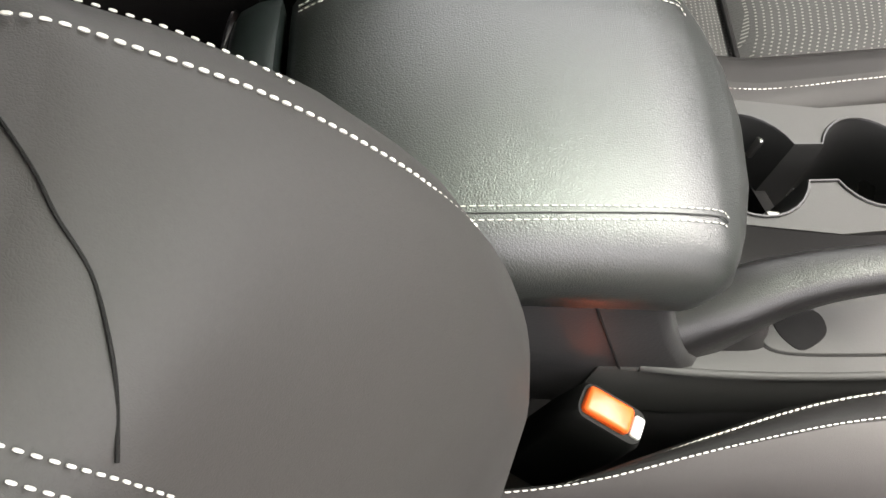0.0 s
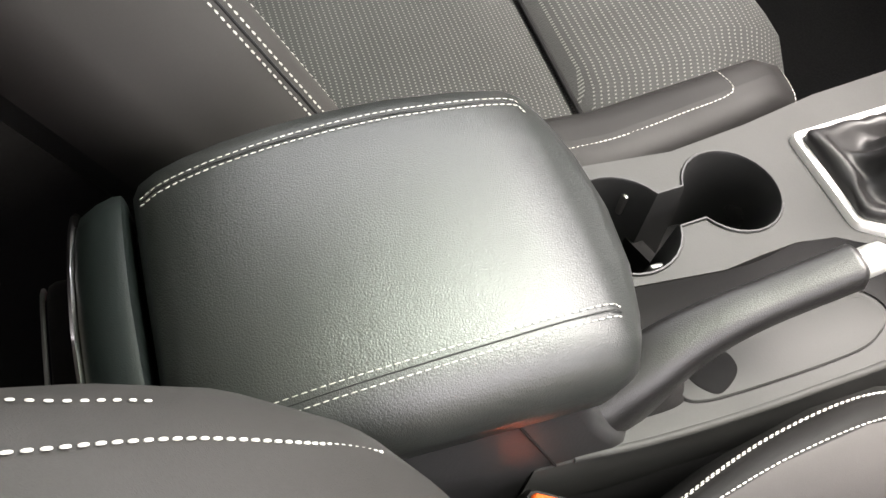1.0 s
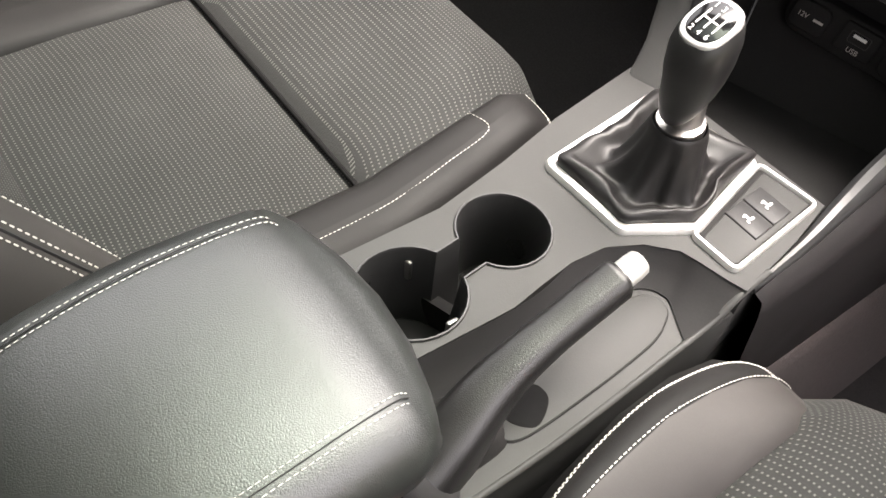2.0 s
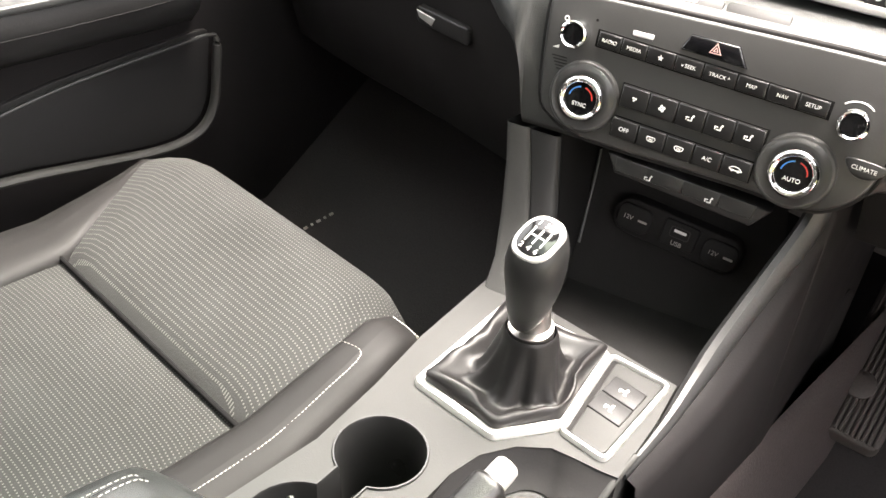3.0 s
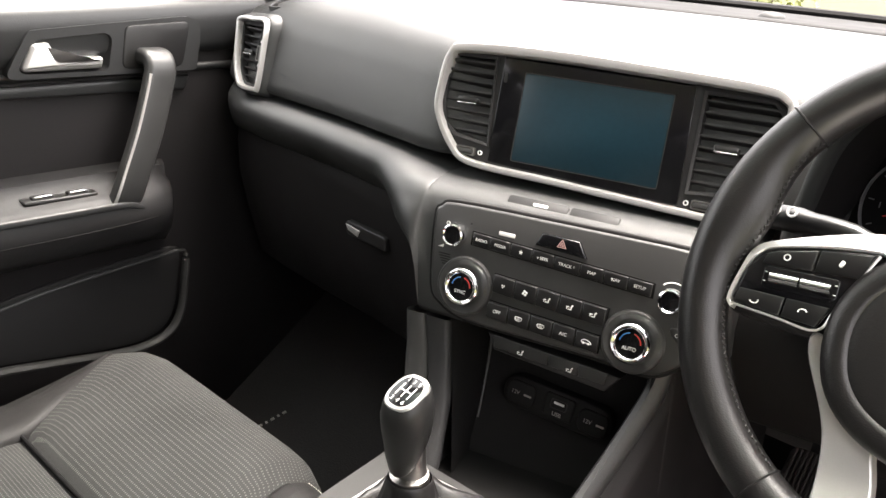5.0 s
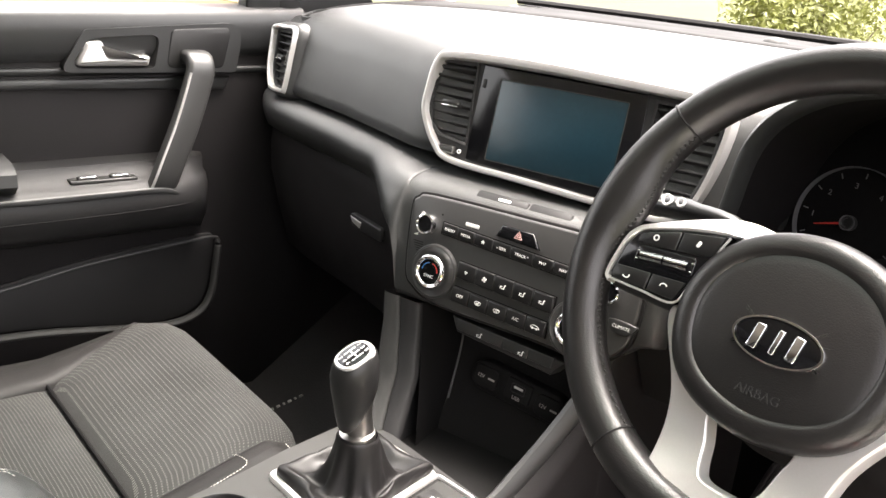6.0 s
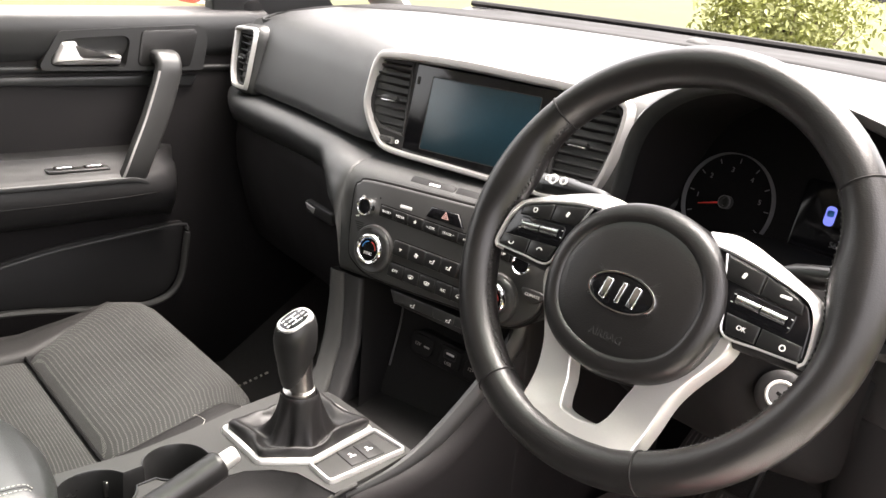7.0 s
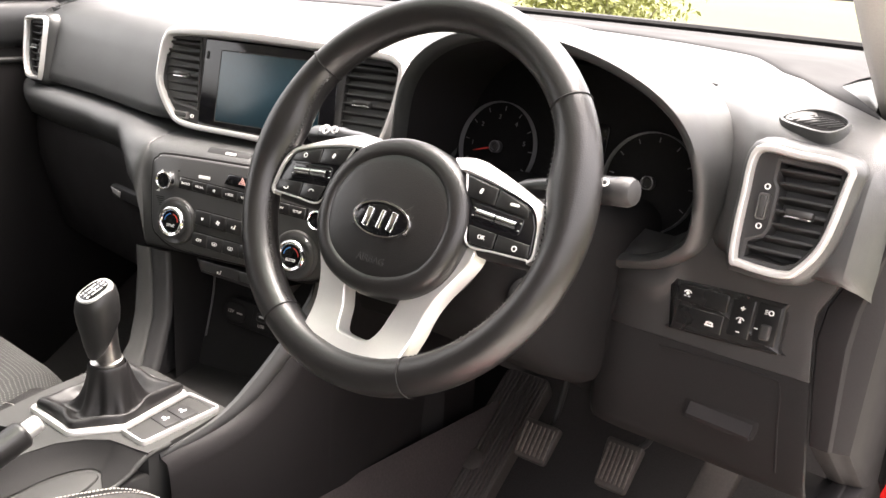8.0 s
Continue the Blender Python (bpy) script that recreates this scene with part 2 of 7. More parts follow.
# light falloff and a greenish reflection are put into this colour
REARPAD = mat("green_tinged_shaded_vinyl", (0.011, 0.0145, 0.0142), 0.45, spec=0.4, bump=0.1, scale=900, var=0.1, voronoi=True)
RUBBER = mat("ribbed_black_rubber", (0.055, 0.048, 0.045), 0.6, bump=0.2, scale=500, var=0.3)
ORANGE = mat("orange_red_plastic", (0.85, 0.12, 0.02), 0.35, var=0.06)
PAINT = mat("red_car_paint", (0.45, 0.012, 0.010), 0.2, var=0.05, coat=1.0)
TRIMGREY = mat("pale_grey_pillar_cloth", (0.42, 0.40, 0.375), 0.9, bump=0.3, scale=900, var=0.08)
WORNRUBBER = mat("worn_grey_rubber", (0.115, 0.102, 0.094), 0.7, bump=0.35, scale=420, var=0.45, spec=0.3)
STEEL = mat("bare_steel", (0.35, 0.34, 0.33), 0.35, metal=1.0, var=0.1)

# ---- outside: lawn, drive, shrub ----
def ground_material(name, c1, c2, scale):
    m = mat(name, c1, 0.95, bump=0.8, scale=60, var=0.35)
    nt = m.node_tree
    n = nt.nodes.new("ShaderNodeTexNoise")
    n.inputs["Scale"].default_value = scale
    mx = nt.nodes.new("ShaderNodeMix")
    mx.data_type = "RGBA"
    mx.inputs[6].default_value, mx.inputs[7].default_value = (*c1, 1), (*c2, 1)
    nt.links.new(n.outputs["Fac"], mx.inputs[0])
    nt.links.new(mx.outputs[2], nt.nodes["Principled BSDF"].inputs["Base Color"])
    return m


LAWN = ground_material("sunlit_grass", (0.034, 0.042, 0.003), (0.050, 0.050, 0.005), 0.8)
bm = bmesh.new()
bmesh.ops.create_grid(bm, x_segments=60, y_segments=60, size=400)
for v in bm.verts:
    d = max(0.0, v.co.length - 12)
    v.co.z = -0.1 + 0.6 * noise.noise(v.co * 0.02) * min(1, d / 60)
tagged(part("ground", bm, LAWN, smooth=60), "yellow-green mown lawn around the parked car", "lawn", kind="structure")

DRIVE = ground_material("pale_concrete", (0.42, 0.41, 0.38), (0.5, 0.49, 0.46), 3)
bm = bmesh.new()
plate(bm, rrect(-2.0, -4.4, 10, 11, 0.3, 3), -0.1, -0.06, 0.01, Matrix.Translation((0, 0, 0)))
tagged(part("pavement", bm, DRIVE), "pale concrete drive beside the car", "pavement", kind="structure")


def shrub(x, y, h, w, seed, leaf):
    rnd = random.Random(seed)
    root = thing("shrub", (x, y, -0.1), "leafy light green garden shrub on the lawn", "shrub")
    bm, tips = bmesh.new(), []
    for i in range(26):
        a, s = rnd.uniform(0, 6.28), rnd.uniform(0.3, 1)
        top = Vector((x + math.cos(a) * w * 0.42 * s, y + math.sin(a) * w * 0.42 * s, -0.1 + h * rnd.uniform(0.55, 1.0) * (1.08 - 0.4 * s * s)))
        base = Vector((x + rnd.uniform(-0.08, 0.08), y + rnd.uniform(-0.08, 0.08), -0.1))
        mid = base.lerp(top, 0.5) + Vector((rnd.uniform(-0.1, 0.1), rnd.uniform(-0.1, 0.1), 0.1))
        sweep(bm, spline([base, mid, top], 3), [0.022, 0.02, 0.017, 0.014, 0.011, 0.008, 0.004], 5)
        tips += [mid, base.lerp(top, 0.7), top, top]
    part("trunk", bm, mat("shrub_bark", (0.13, 0.10, 0.07), 0.9, bump=0.6, scale=80), root)
    bm = bmesh.new()
    for i in range(17000):
        t = rnd.choice(tips)
        p = t + Vector((rnd.gauss(0, 0.15), rnd.gauss(0, 0.15), rnd.gauss(0, 0.14))) * w * 0.6
        if p.z < 0:
            continue
        d = Vector((rnd.gauss(0, 1), rnd.gauss(0, 1), rnd.gauss(0.4, 0.7))).normalized()
        s = d.orthogonal().normalized()
        l, k = rnd.uniform(0.020, 0.042), 0.38
        vs = [bm.verts.new(q) for q in (p - d * l, p + s * l * k + Vector((0, 0, 0.006)), p + d * l, p - s * l * k + Vector((0, 0, 0.006)))]
        bm.faces.new(vs)
    tagged(part("crown", bm, leaf, root, recalc=False, smooth=0), kind="stuff")


LEAF = mat("light_green_leaves", (0.20, 0.21, 0.06), 0.5, scale=20, var=0.4)
shrub(-3.1, 6.1, 1.7, 1.4, 4, LEAF)

# ---- body shell ----
def slab(name, c, s, material, label, category, bevel=0.01):
    bm = bmesh.new()
    box(bm, c, s, bevel)
    return tagged(part(name, bm, material), label, category, kind="structure")


# floor colour holds the shade that lies between and behind the seats
slab("floor", (0, -0.3, 0.305), (1.5, 2.7, 0.05), VOID, "car floor coloured near black for the shade under the seats", "floor")
slab("wall_front", (0, 1.10, 0.70), (1.56, 0.05, 0.84), CARPET, "black carpeted bulkhead of the footwells", "bulkhead")
# unseen wall up to the roof, added to block light from behind
slab("wall_rear", (0, -1.68, 0.93), (1.56, 0.05, 1.30), DARK, "added dark wall, unseen, that keeps light out at the cabin's rear", "panel")
# the headlining is cut open for the added roof glass
bm = bmesh.new()
for z_top, depth in ((1.585, 0.05), (1.535, 0.002)):
    holed(bm, ccw(rrect(0, -0.80, 1.34, 1.68, 0.05, 3)), [rrect(0, -0.165, 1.04, 0.29, 0.05, 4)[::-1]], z_top, depth, Matrix())
tagged(part("ceiling", bm, TRIMGREY), "pale grey cloth headlining", "ceiling", kind="structure")
slab("wall_left_front", (-0.80, 0.25, 0.68), (0.05, 2.0, 0.80), CARPET, "dark side wall of the passenger footwell", "side wall")
slab("wall_right_front", (0.80, 0.72, 0.68), (0.05, 0.66, 0.80), DARK, "dark side wall of the driver footwell", "side wall")
# unseen walls in place of rear doors and windows, added to block side light
slab("wall_left_rear", (-0.77, -1.22, 0.92), (0.06, 0.92, 1.28), DARK, "added dark wall, unseen, that keeps light out behind the passenger", "door panel")
slab("wall_right_rear", (0.78, -1.22, 0.92), (0.06, 0.92, 1.28), DARK, "added dark wall, unseen, that keeps light out behind the driver", "door panel")


def pillar(name, pts, r, material, label, flat=0.6):
    bm = bmesh.new()
    sweep(bm, spline(pts, 6), r, 12, flat=flat)
    return tagged(part(name, bm, material), label, "pillar", kind="structure")


pillar("pillar_left", [(-0.735, 0.66, 1.05), (-0.70, 0.38, 1.27), (-0.64, 0.04, 1.53)], 0.045, TRIMGREY, "pale grey windscreen pillar on the passenger side")
pillar("pillar_right", [(0.685, 0.62, 0.98), (0.662, 0.46, 1.09), (0.636, 0.32, 1.24), (0.62, 0.04, 1.53)], 0.05, TRIMGREY, "pale grey windscreen pillar on the driver side")
pillar("pillar_left_middle", [(-0.76, -0.80, 0.4), (-0.75, -0.80, 1.05), (-0.65, -0.78, 1.53)], 0.06, DARK, "dark pillar between the passenger doors")
pillar("pillar_right_middle", [(0.78, -0.80, 0.4), (0.77, -0.80, 1.05), (0.66, -0.78, 1.53)], 0.06, DARK, "dark pillar behind the driver door")
pillar("roof_rail_left", [(-0.66, 0.06, 1.53), (-0.67, -0.7, 1.55), (-0.64, -1.66, 1.5)], 0.035, TRIMGREY, "pale grey roof rail on the passenger side")
pillar("roof_rail_right", [(0.66, 0.06, 1.53), (0.67, -0.7, 1.55), (0.64, -1.66, 1.5)], 0.035, TRIMGREY, "pale grey roof rail on the driver side")
pillar("roof_header", [(-0.66, 0.04, 1.53), (0, 0.08, 1.555), (0.66, 0.04, 1.53)], 0.04, TRIMGREY, "pale grey trim above the windscreen")

# windscreen
GLASS = bpy.data.materials.new("clear_glass")
GLASS.use_nodes = True
gt = GLASS.node_tree
gt.nodes.remove(gt.nodes["Principled BSDF"])
g_clear, g_gloss, g_mix = gt.nodes.new("ShaderNodeBsdfTransparent"), gt.nodes.new("ShaderNodeBsdfGlossy"), gt.nodes.new("ShaderNodeMixShader")
g_clear.inputs[0].default_value = (0.97, 0.99, 0.98, 1)
g_gloss.inputs["Roughness"].default_value = 0.02
g_mix.inputs[0].default_value = 0.02
gt.links.new(g_clear.outputs[0], g_mix.inputs[1])
gt.links.new(g_gloss.outputs[0], g_mix.inputs[2])
gt.links.new(g_mix.outputs[0], gt.nodes["Material Output"].inputs[0])
bm = bmesh.new()
rows = []
for i in range(9):
    t = i / 8
    rows.append([Vector((s * (0.73 - 0.08 * t), 0.955 - 0.895 * t - 0.16 * s * s * (1 - 0.5 * t), 1.142 + 0.398 * t + 0.015 * math.sin(math.pi * t))) for s in [-1 + 2 * j / 16 for j in range(17)]])
loft(bm, rows, ring_closed=False)
ws = tagged(part("windscreen", bm, GLASS), "clear curved windscreen", "windscreen", kind="structure")
ws.visible_shadow = False
bm = bmesh.new()
sweep(bm, [p + Vector((0, -0.006, -0.006)) for p in rows[0]], 0.011, 8, flat=0.6)
tagged(part("windscreen_seal", bm, PIT), "black rubber strip along the foot of the windscreen", "seal", kind="structure")

# tinted roof glass: unseen, added to light the armrest and seats from above
TINT = bpy.data.materials.new("tinted_roof_glass")
TINT.use_nodes = True
tt = TINT.node_tree
tt.nodes.remove(tt.nodes["Principled BSDF"])
t_clear, t_gloss, t_mix = tt.nodes.new("ShaderNodeBsdfTransparent"), tt.nodes.new("ShaderNodeBsdfGlossy"), tt.nodes.new("ShaderNodeMixShader")
t_clear.inputs[0].default_value = (0.53, 0.585, 0.55, 1)
t_gloss.inputs["Roughness"].default_value = 0.02
t_mix.inputs[0].default_value = 0.06
tt.links.new(t_clear.outputs[0], t_mix.inputs[1])
tt.links.new(t_gloss.outputs[0], t_mix.inputs[2])
tt.links.new(t_mix.outputs[0], tt.nodes["Material Output"].inputs[0])
bm = bmesh.new()
plate(bm, rrect(0, -0.165, 1.08, 0.33, 0.06, 4), 1.588, 1.592, 0.001, Matrix())
tagged(part("added_roof_glass", bm, TINT), "added tinted glass roof panel, unseen, that lets light onto the front seats", "roof window", kind="structure")

# cowl panel under the foot of the windscreen, bonnet edge
bm = bmesh.new()
loft(bm, [[Vector((s * 0.74, 0.955 - 0.16 * s * s + dy, 1.128 + dz)) for s in [-1 + 2 * j / 16 for j in range(17)]] for dy, dz in ((-0.10, -0.16), (0.0, 0.0), (0.03, 0.0), (0.12, -0.03), (0.2, -0.12))], ring_closed=False)
tagged(part("cowl", bm, PIT), "black cowl panel outside the windscreen", "cowl", kind="structure")

# red body side of the driver's door opening
bm = bmesh.new()
sweep(bm, spline([(0.803, 0.10, 0.25), (0.798, 0.08, 0.6), (0.787, 0.055, 0.85), (0.781, 0.05, 0.93), (0.788, 0.07, 0.99)], 6), 0.022, 12, flat=1.3)
box(bm, (0.80, -0.33, 0.30), (0.10, 1.0, 0.10), 0.02)
tagged(part("door_frame", bm, PAINT), "bright red painted door opening of the car body", "car body", kind="structure")
bm = bmesh.new()
sweep(bm, spline([(0.755, 0.16, 0.34), (0.755, 0.15, 0.6), (0.752, 0.13, 0.92), (0.748, 0.24, 1.06)], 6), 0.014, 10)
tagged(part("door_seal", bm, PIT), "black rubber door seal", "seal", kind="structure")

# ---- centre console ----
console = thing("centre_console", (0, -0.15, 0.33), "satin grey and black plastic console between the front seats", "console")
I = Matrix()
bm = bmesh.new()
left = spline([(-0.088, -0.62), (-0.088, -0.36), (-0.086, -0.2), (-0.118, -0.06), (-0.135, 0.04), (-0.155, 0.14), (-0.16, 0.45)], 5)
right = spline([(0.085, 0.45), (0.078, 0.14), (0.076, 0.04), (0.088, -0.05), (0.0915, -0.12), (0.0985, -0.228), (0.098, -0.36), (0.095, -0.62)], 5)
outline = ccw([*left, *right])
loft(bm, [at_z(offset(outline, 0.004), 0.33, I), at_z(offset(outline, 0.002), 0.55, I), at_z(offset(outline, 0.0005), 0.60, I), at_z(offset(outline, -0.003), 0.606, I)])
part("body", bm, DARK, console)

# cup wells: two joined circles
FC, RC, NECK = Vector((-0.045, -0.173)), Vector((-0.034, -0.262)), 0.015


def two_cups(grow):
    d = (RC - FC).normalized()
    out = []
    for c, r, dirn in ((FC, 0.036 + grow, d), (RC, 0.040 + grow, -d)):
        a0 = math.atan2(dirn.y, dirn.x)
        g = math.asin((NECK + grow) / r)
        out += [c + r * Vector((math.cos(a0 + g + (2 * math.pi - 2 * g) * i / 26), math.sin(a0 + g + (2 * math.pi - 2 * g) * i / 26))) for i in range(27)]
    return out


deck_line = ccw([Vector(p) for p in ((-0.086, -0.36), (-0.0855, -0.28), (-0.086, -0.2), (-0.1, -0.13), (-0.118, -0.06), (-0.134, 0.034), (-0.137, 0.052), (-0.05, 0.056), (0.066, 0.060), (0.078, 0.01), (0.0895, -0.0595), (0.076, -0.064), (0.055, -0.069), (0.038, -0.074), (0.019, -0.093), (0.006, -0.12), (0.004, -0.15), (0.008, -0.18), (0.013, -0.21), (0.011, -0.29), (0.009, -0.36))])
bm = bmesh.new()
holed(bm, deck_line, [two_cups(0.0)[::-1]], 0.688, 0.083, I)
part("deck", bm, DECK, console, "satin grey top panel")
bm = bmesh.new()
loft(bm, [at_z(two_cups(0.0), 0.6885, I), at_z(two_cups(-0.0012), 0.6895, I), at_z(two_cups(-0.0025), 0.687, I), at_z(two_cups(-0.004), 0.66, I), at_z(two_cups(-0.007), 0.612, I)], caps=False)
bm.faces.new([bm.verts.new(p) for p in at_z(two_cups(-0.007), 0.612, I)])
part("cup_holder", bm, CUP, console, "black twin cup holder")
bm = bmesh.new()
sweep(bm, at_z(two_cups(-0.0008), 0.6888, I), 0.0011, 6, True)
part("cup_rim", bm, CUP, console)
bm = bmesh.new()
loft(bm, [at_z(two_cups(-0.0075), 0.6125, I), at_z(two_cups(-0.0085), 0.6135, I)])
part("cup_floor", bm, VOID, console)
bm = bmesh.new()
loft(bm, [[Vector((x, y, z)) for x, y in ((-0.058, -0.226), (-0.024, -0.214), (-0.02, -0.222), (-0.054, -0.234))] for z in (0.613, 0.640)])
part("divider", bm, VOID, console)
for x, y, rz in ((-0.0085, -0.228, 20), (-0.066, -0.242, 100), (-0.006, -0.246, 0)):
    bm = bmesh.new()
    box(bm, (0, 0, 0), (0.004, 0.010, 0.018), 0.0012, pose(x, y, 0.668, 0, 0, rz))
    part("gripper", bm, STEEL, console, "pale spring tab")

# handbrake well: lower floor, dark sloping side, flat insert
well = ccw([Vector(p) for p in ((0.009, -0.37), (0.011, -0.29), (0.013, -0.21), (0.008, -0.18), (0.004, -0.15), (0.006, -0.12), (0.019, -0.093), (0.038, -0.074), (0.055, -0.069), (0.076, -0.064), (0.0895, -0.0595), (0.0915, -0.12), (0.0985, -0.228), (0.1, -0.30), (0.098, -0.37))])
bm = bmesh.new()
plate(bm, well, 0.60, 0.664, 0.004, I)
part("handbrake_well", bm, DECK, console)
bm = bmesh.new()
up = [Vector((0.0085, -0.36, 0.6875)), Vector((0.0135, -0.21, 0.6875)), Vector((0.0045, -0.15, 0.6875)), Vector((0.0065, -0.12, 0.6875)), Vector((0.0195, -0.0925, 0.6875)), Vector((0.0385, -0.0735, 0.6875)), Vector((0.0555, -0.0685, 0.6875)), Vector((0.0895, -0.0592, 0.6865))]
dn = [Vector((0.033, -0.36, 0.6655)), Vector((0.036, -0.21, 0.6655)), Vector((0.030, -0.145, 0.6655)), Vector((0.034, -0.116, 0.6655)), Vector((0.042, -0.101, 0.6655)), Vector((0.055, -0.096, 0.6655)), Vector((0.068, -0.102, 0.6655)), Vector((0.0875, -0.112, 0.6655))]
loft(bm, [spline(up, 5), spline([a.lerp(b, 0.3) - Vector((0, 0, 0.004)) for a, b in zip(up, dn)], 5), spline([a.lerp(b, 0.65) - Vector((0, 0, 0.004)) for a, b in zip(up, dn)], 5), spline(dn, 5)], ring_closed=False)
part("well_side", bm, PIT, console, "black sloping side of the handbrake well")
bm = bmesh.new()
insert = ccw(spline([(0.041, -0.115), (0.0475, -0.1035), (0.060, -0.102), (0.0685, -0.111), (0.0775, -0.136), (0.0833, -0.206), (0.0835, -0.258), (0.070, -0.266), (0.044, -0.25), (0.038, -0.16)], 6, True))
plate(bm, offset(insert, 0.0008), 0.66, 0.6646, 0.0004, I)
part("insert_gap", bm, PIT, console)
bm = bmesh.new()
plate(bm, insert, 0.66, 0.6662, 0.001, I)
part("insert", bm, DECK, console)
bm = bmesh.new()
plate(bm, ccw(spline([(0.056, -0.228), (0.066, -0.2225), (0.0745, -0.227), (0.0825, -0.241), (0.079, -0.250), (0.068, -0.257), (0.05, -0.256)], 5, True)), 0.66, 0.6668, 0.0002, I)
part("slot", bm, VOID, console)
bm = bmesh.new()
rail = spline([(0.0855, -0.030, 0.686), (0.0875, -0.06, 0.683), (0.0885, -0.085, 0.6685), (0.0895, -0.115, 0.6625), (0.0965, -0.228, 0.6615), (0.098, -0.30, 0.6615), (0.096, -0.345, 0.662)], 6)
sweep(bm, rail, 0.0030, 10)
part("edge_rail", bm, DECK, console)

# front storage tray and its side rails
bm = bmesh.new()
tray = ccw([Vector(p) for p in ((-0.13, 0.05), (0.066, 0.058), (0.062, 0.14), (0.03, 0.30), (-0.15, 0.26), (-0.155, 0.14))])
plate(bm, tray, 0.595, 0.660, 0.002, I)
part("tray", bm, PIT, console, "black open storage tray")
bm = bmesh.new()
rr = [(0.0865, -0.045, 0.676), (0.081, 0.02, 0.679), (0.0755, 0.065, 0.688), (0.0735, 0.105, 0.709), (0.078, 0.15, 0.752), (0.085, 0.185, 0.80), (0.088, 0.20, 0.845)]
sweep(bm, spline(rr, 6), [0.003 + 0.007 * min(1.0, q / 16) for q in range(37)], 10, flat=1.5)
part("tray_rail", bm, SOFT, console)
bm = bmesh.new()
inner = spline(rr, 6)
side = spline(rr + [(0.082, 0.30, 0.86), (0.060, 0.55, 0.86)], 6)
flat_x = lambda y: 0.1005 - 0.12 * max(0.0, y - 0.22)
loft(bm, [[p + Vector((0.004, 0, 0)) for p in side], [Vector((flat_x(p.y) - 0.003, p.y + 0.003, p.z - 0.006)) for p in side], [Vector((flat_x(p.y), p.y + 0.004, p.z - 0.022)) for p in side], [Vector((flat_x(p.y) + 0.006, p.y + 0.004, 0.60)) for p in side], [Vector((flat_x(p.y) + 0.008, p.y + 0.004, 0.42)) for p in side]], ring_closed=False)
part("tray_wall", bm, KNEE, console, smooth=80)
bm = bmesh.new()
loft(bm, [[p - Vector((0.006, 0, 0)) for p in inner], [Vector((p.x - 0.01, p.y, 0.655)) for p in inner]], ring_closed=False)
part("tray_lining", bm, PIT, console)

# silver gear surround with switch pad
bm = bmesh.new()
gate = rounded([Vector(p) for p in ((-0.082, -0.1065), (0.003, -0.104), (0.0345, -0.050), (0.0095, 0.0475), (-0.1005, 0.034))], 0.011, 6)
pad = rounded([Vector(p) for p in ((0.0315, -0.0585), (0.0755, -0.0575), (0.0645, 0.0535), (0.0065, 0.0475))], 0.008, 5)
tilt = Matrix.Translation((0, 0, 0.690))
ring_plate(bm, gate, offset(gate, -0.0085), -0.004, 0.0035, 0.0025, tilt)
ring_plate(bm, pad, offset(pad, -0.0042), -0.004, 0.0032, 0.0018, tilt)
surround = part("gear_surround", bm, SILVER, console, "satin silver gear surround")
bm = bmesh.new()
pad_core = [Vector(p) for p in ((0.0388, -0.0530), (0.0702, -0.0522), (0.0602, 0.0475), (0.0165, 0.0428))]
plate(bm, offset(pad, -0.003), -0.004, -0.0005, 0.0002, tilt)
part("switch_gap", bm, PIT, surround)
bm = bmesh.new()
plate(bm, ccw(rounded(pad_core, 0.005, 5)), -0.004, 0.0012, 0.0012, tilt)
part("switch_plate", bm, DECK, surround)
for k, (y0, y1) in enumerate(((-0.020, 0.0015), (0.0035, 0.026))):
    bm = bmesh.new()
    xo = lambda y: 0.0445 - 0.095 * y
    plate(bm, [Vector((xo(y0) - 0.0155, y0)), Vector((xo(y0) + 0.0155, y0)), Vector((xo(y1) + 0.0155, y1)), Vector((xo(y1) - 0.0155, y1))], 0.0, 0.0028, 0.001, tilt)
    part("switch", bm, DARK, surround)
    bm = bmesh.new()
    ym = (y0 + y1) / 2
    for dx, dy, w, h in ((-0.002, 0, 0.006, 0.0022), (0.001, 0.002, 0.0022, 0.005), (-0.0035, -0.002, 0.0018, 0.0018), (0.002, -0.003, 0.003, 0.0016)):
        plate(bm, rrect(xo(ym) + dx, ym + dy, w, h, 0.0006, 2), 0.0026, 0.0032, 0.0001, tilt)
    part("symbol", bm, WHITE, surround)

# closing panel line on the console side, below the armrest
bm = bmesh.new()
box(bm, (0, 0, 0), (0.15, 0.20, 0.12), 0.012, Matrix.Translation((0.003, -0.46, 0.662)))
part("armrest_base", bm, DARK, console)
for a, b in (((0.0952, -0.3994, 0.743), (0.0952, -0.352, 0.653)), ((0.0952, -0.3994, 0.743), (0.0952, -0.383, 0.7465))):
    bm = bmesh.new()
    sweep(bm, [Vector(a) + Vector((0.002, 0, 0)), Vector(b) + Vector((0.002, 0, 0))], 0.0008, 6)
    part("panel_gap", bm, PIT, console)
bm = bmesh.new()
plate(bm, ccw([*spline([(-0.366, 0.752), (-0.352, 0.725), (-0.336, 0.696), (-0.318, 0.672), (-0.294, 0.654), (-0.262, 0.645)], 4), Vector((-0.262, 0.60)), Vector((-0.60, 0.60)), Vector((-0.60, 0.745))]), 0.06, 0.0968, 0.007, Matrix(((0, 0, 1, 0), (1, 0, 0, 0), (0, 1, 0, 0), (0, 0, 0, 1))))
part("side_panel", bm, DARK, console)

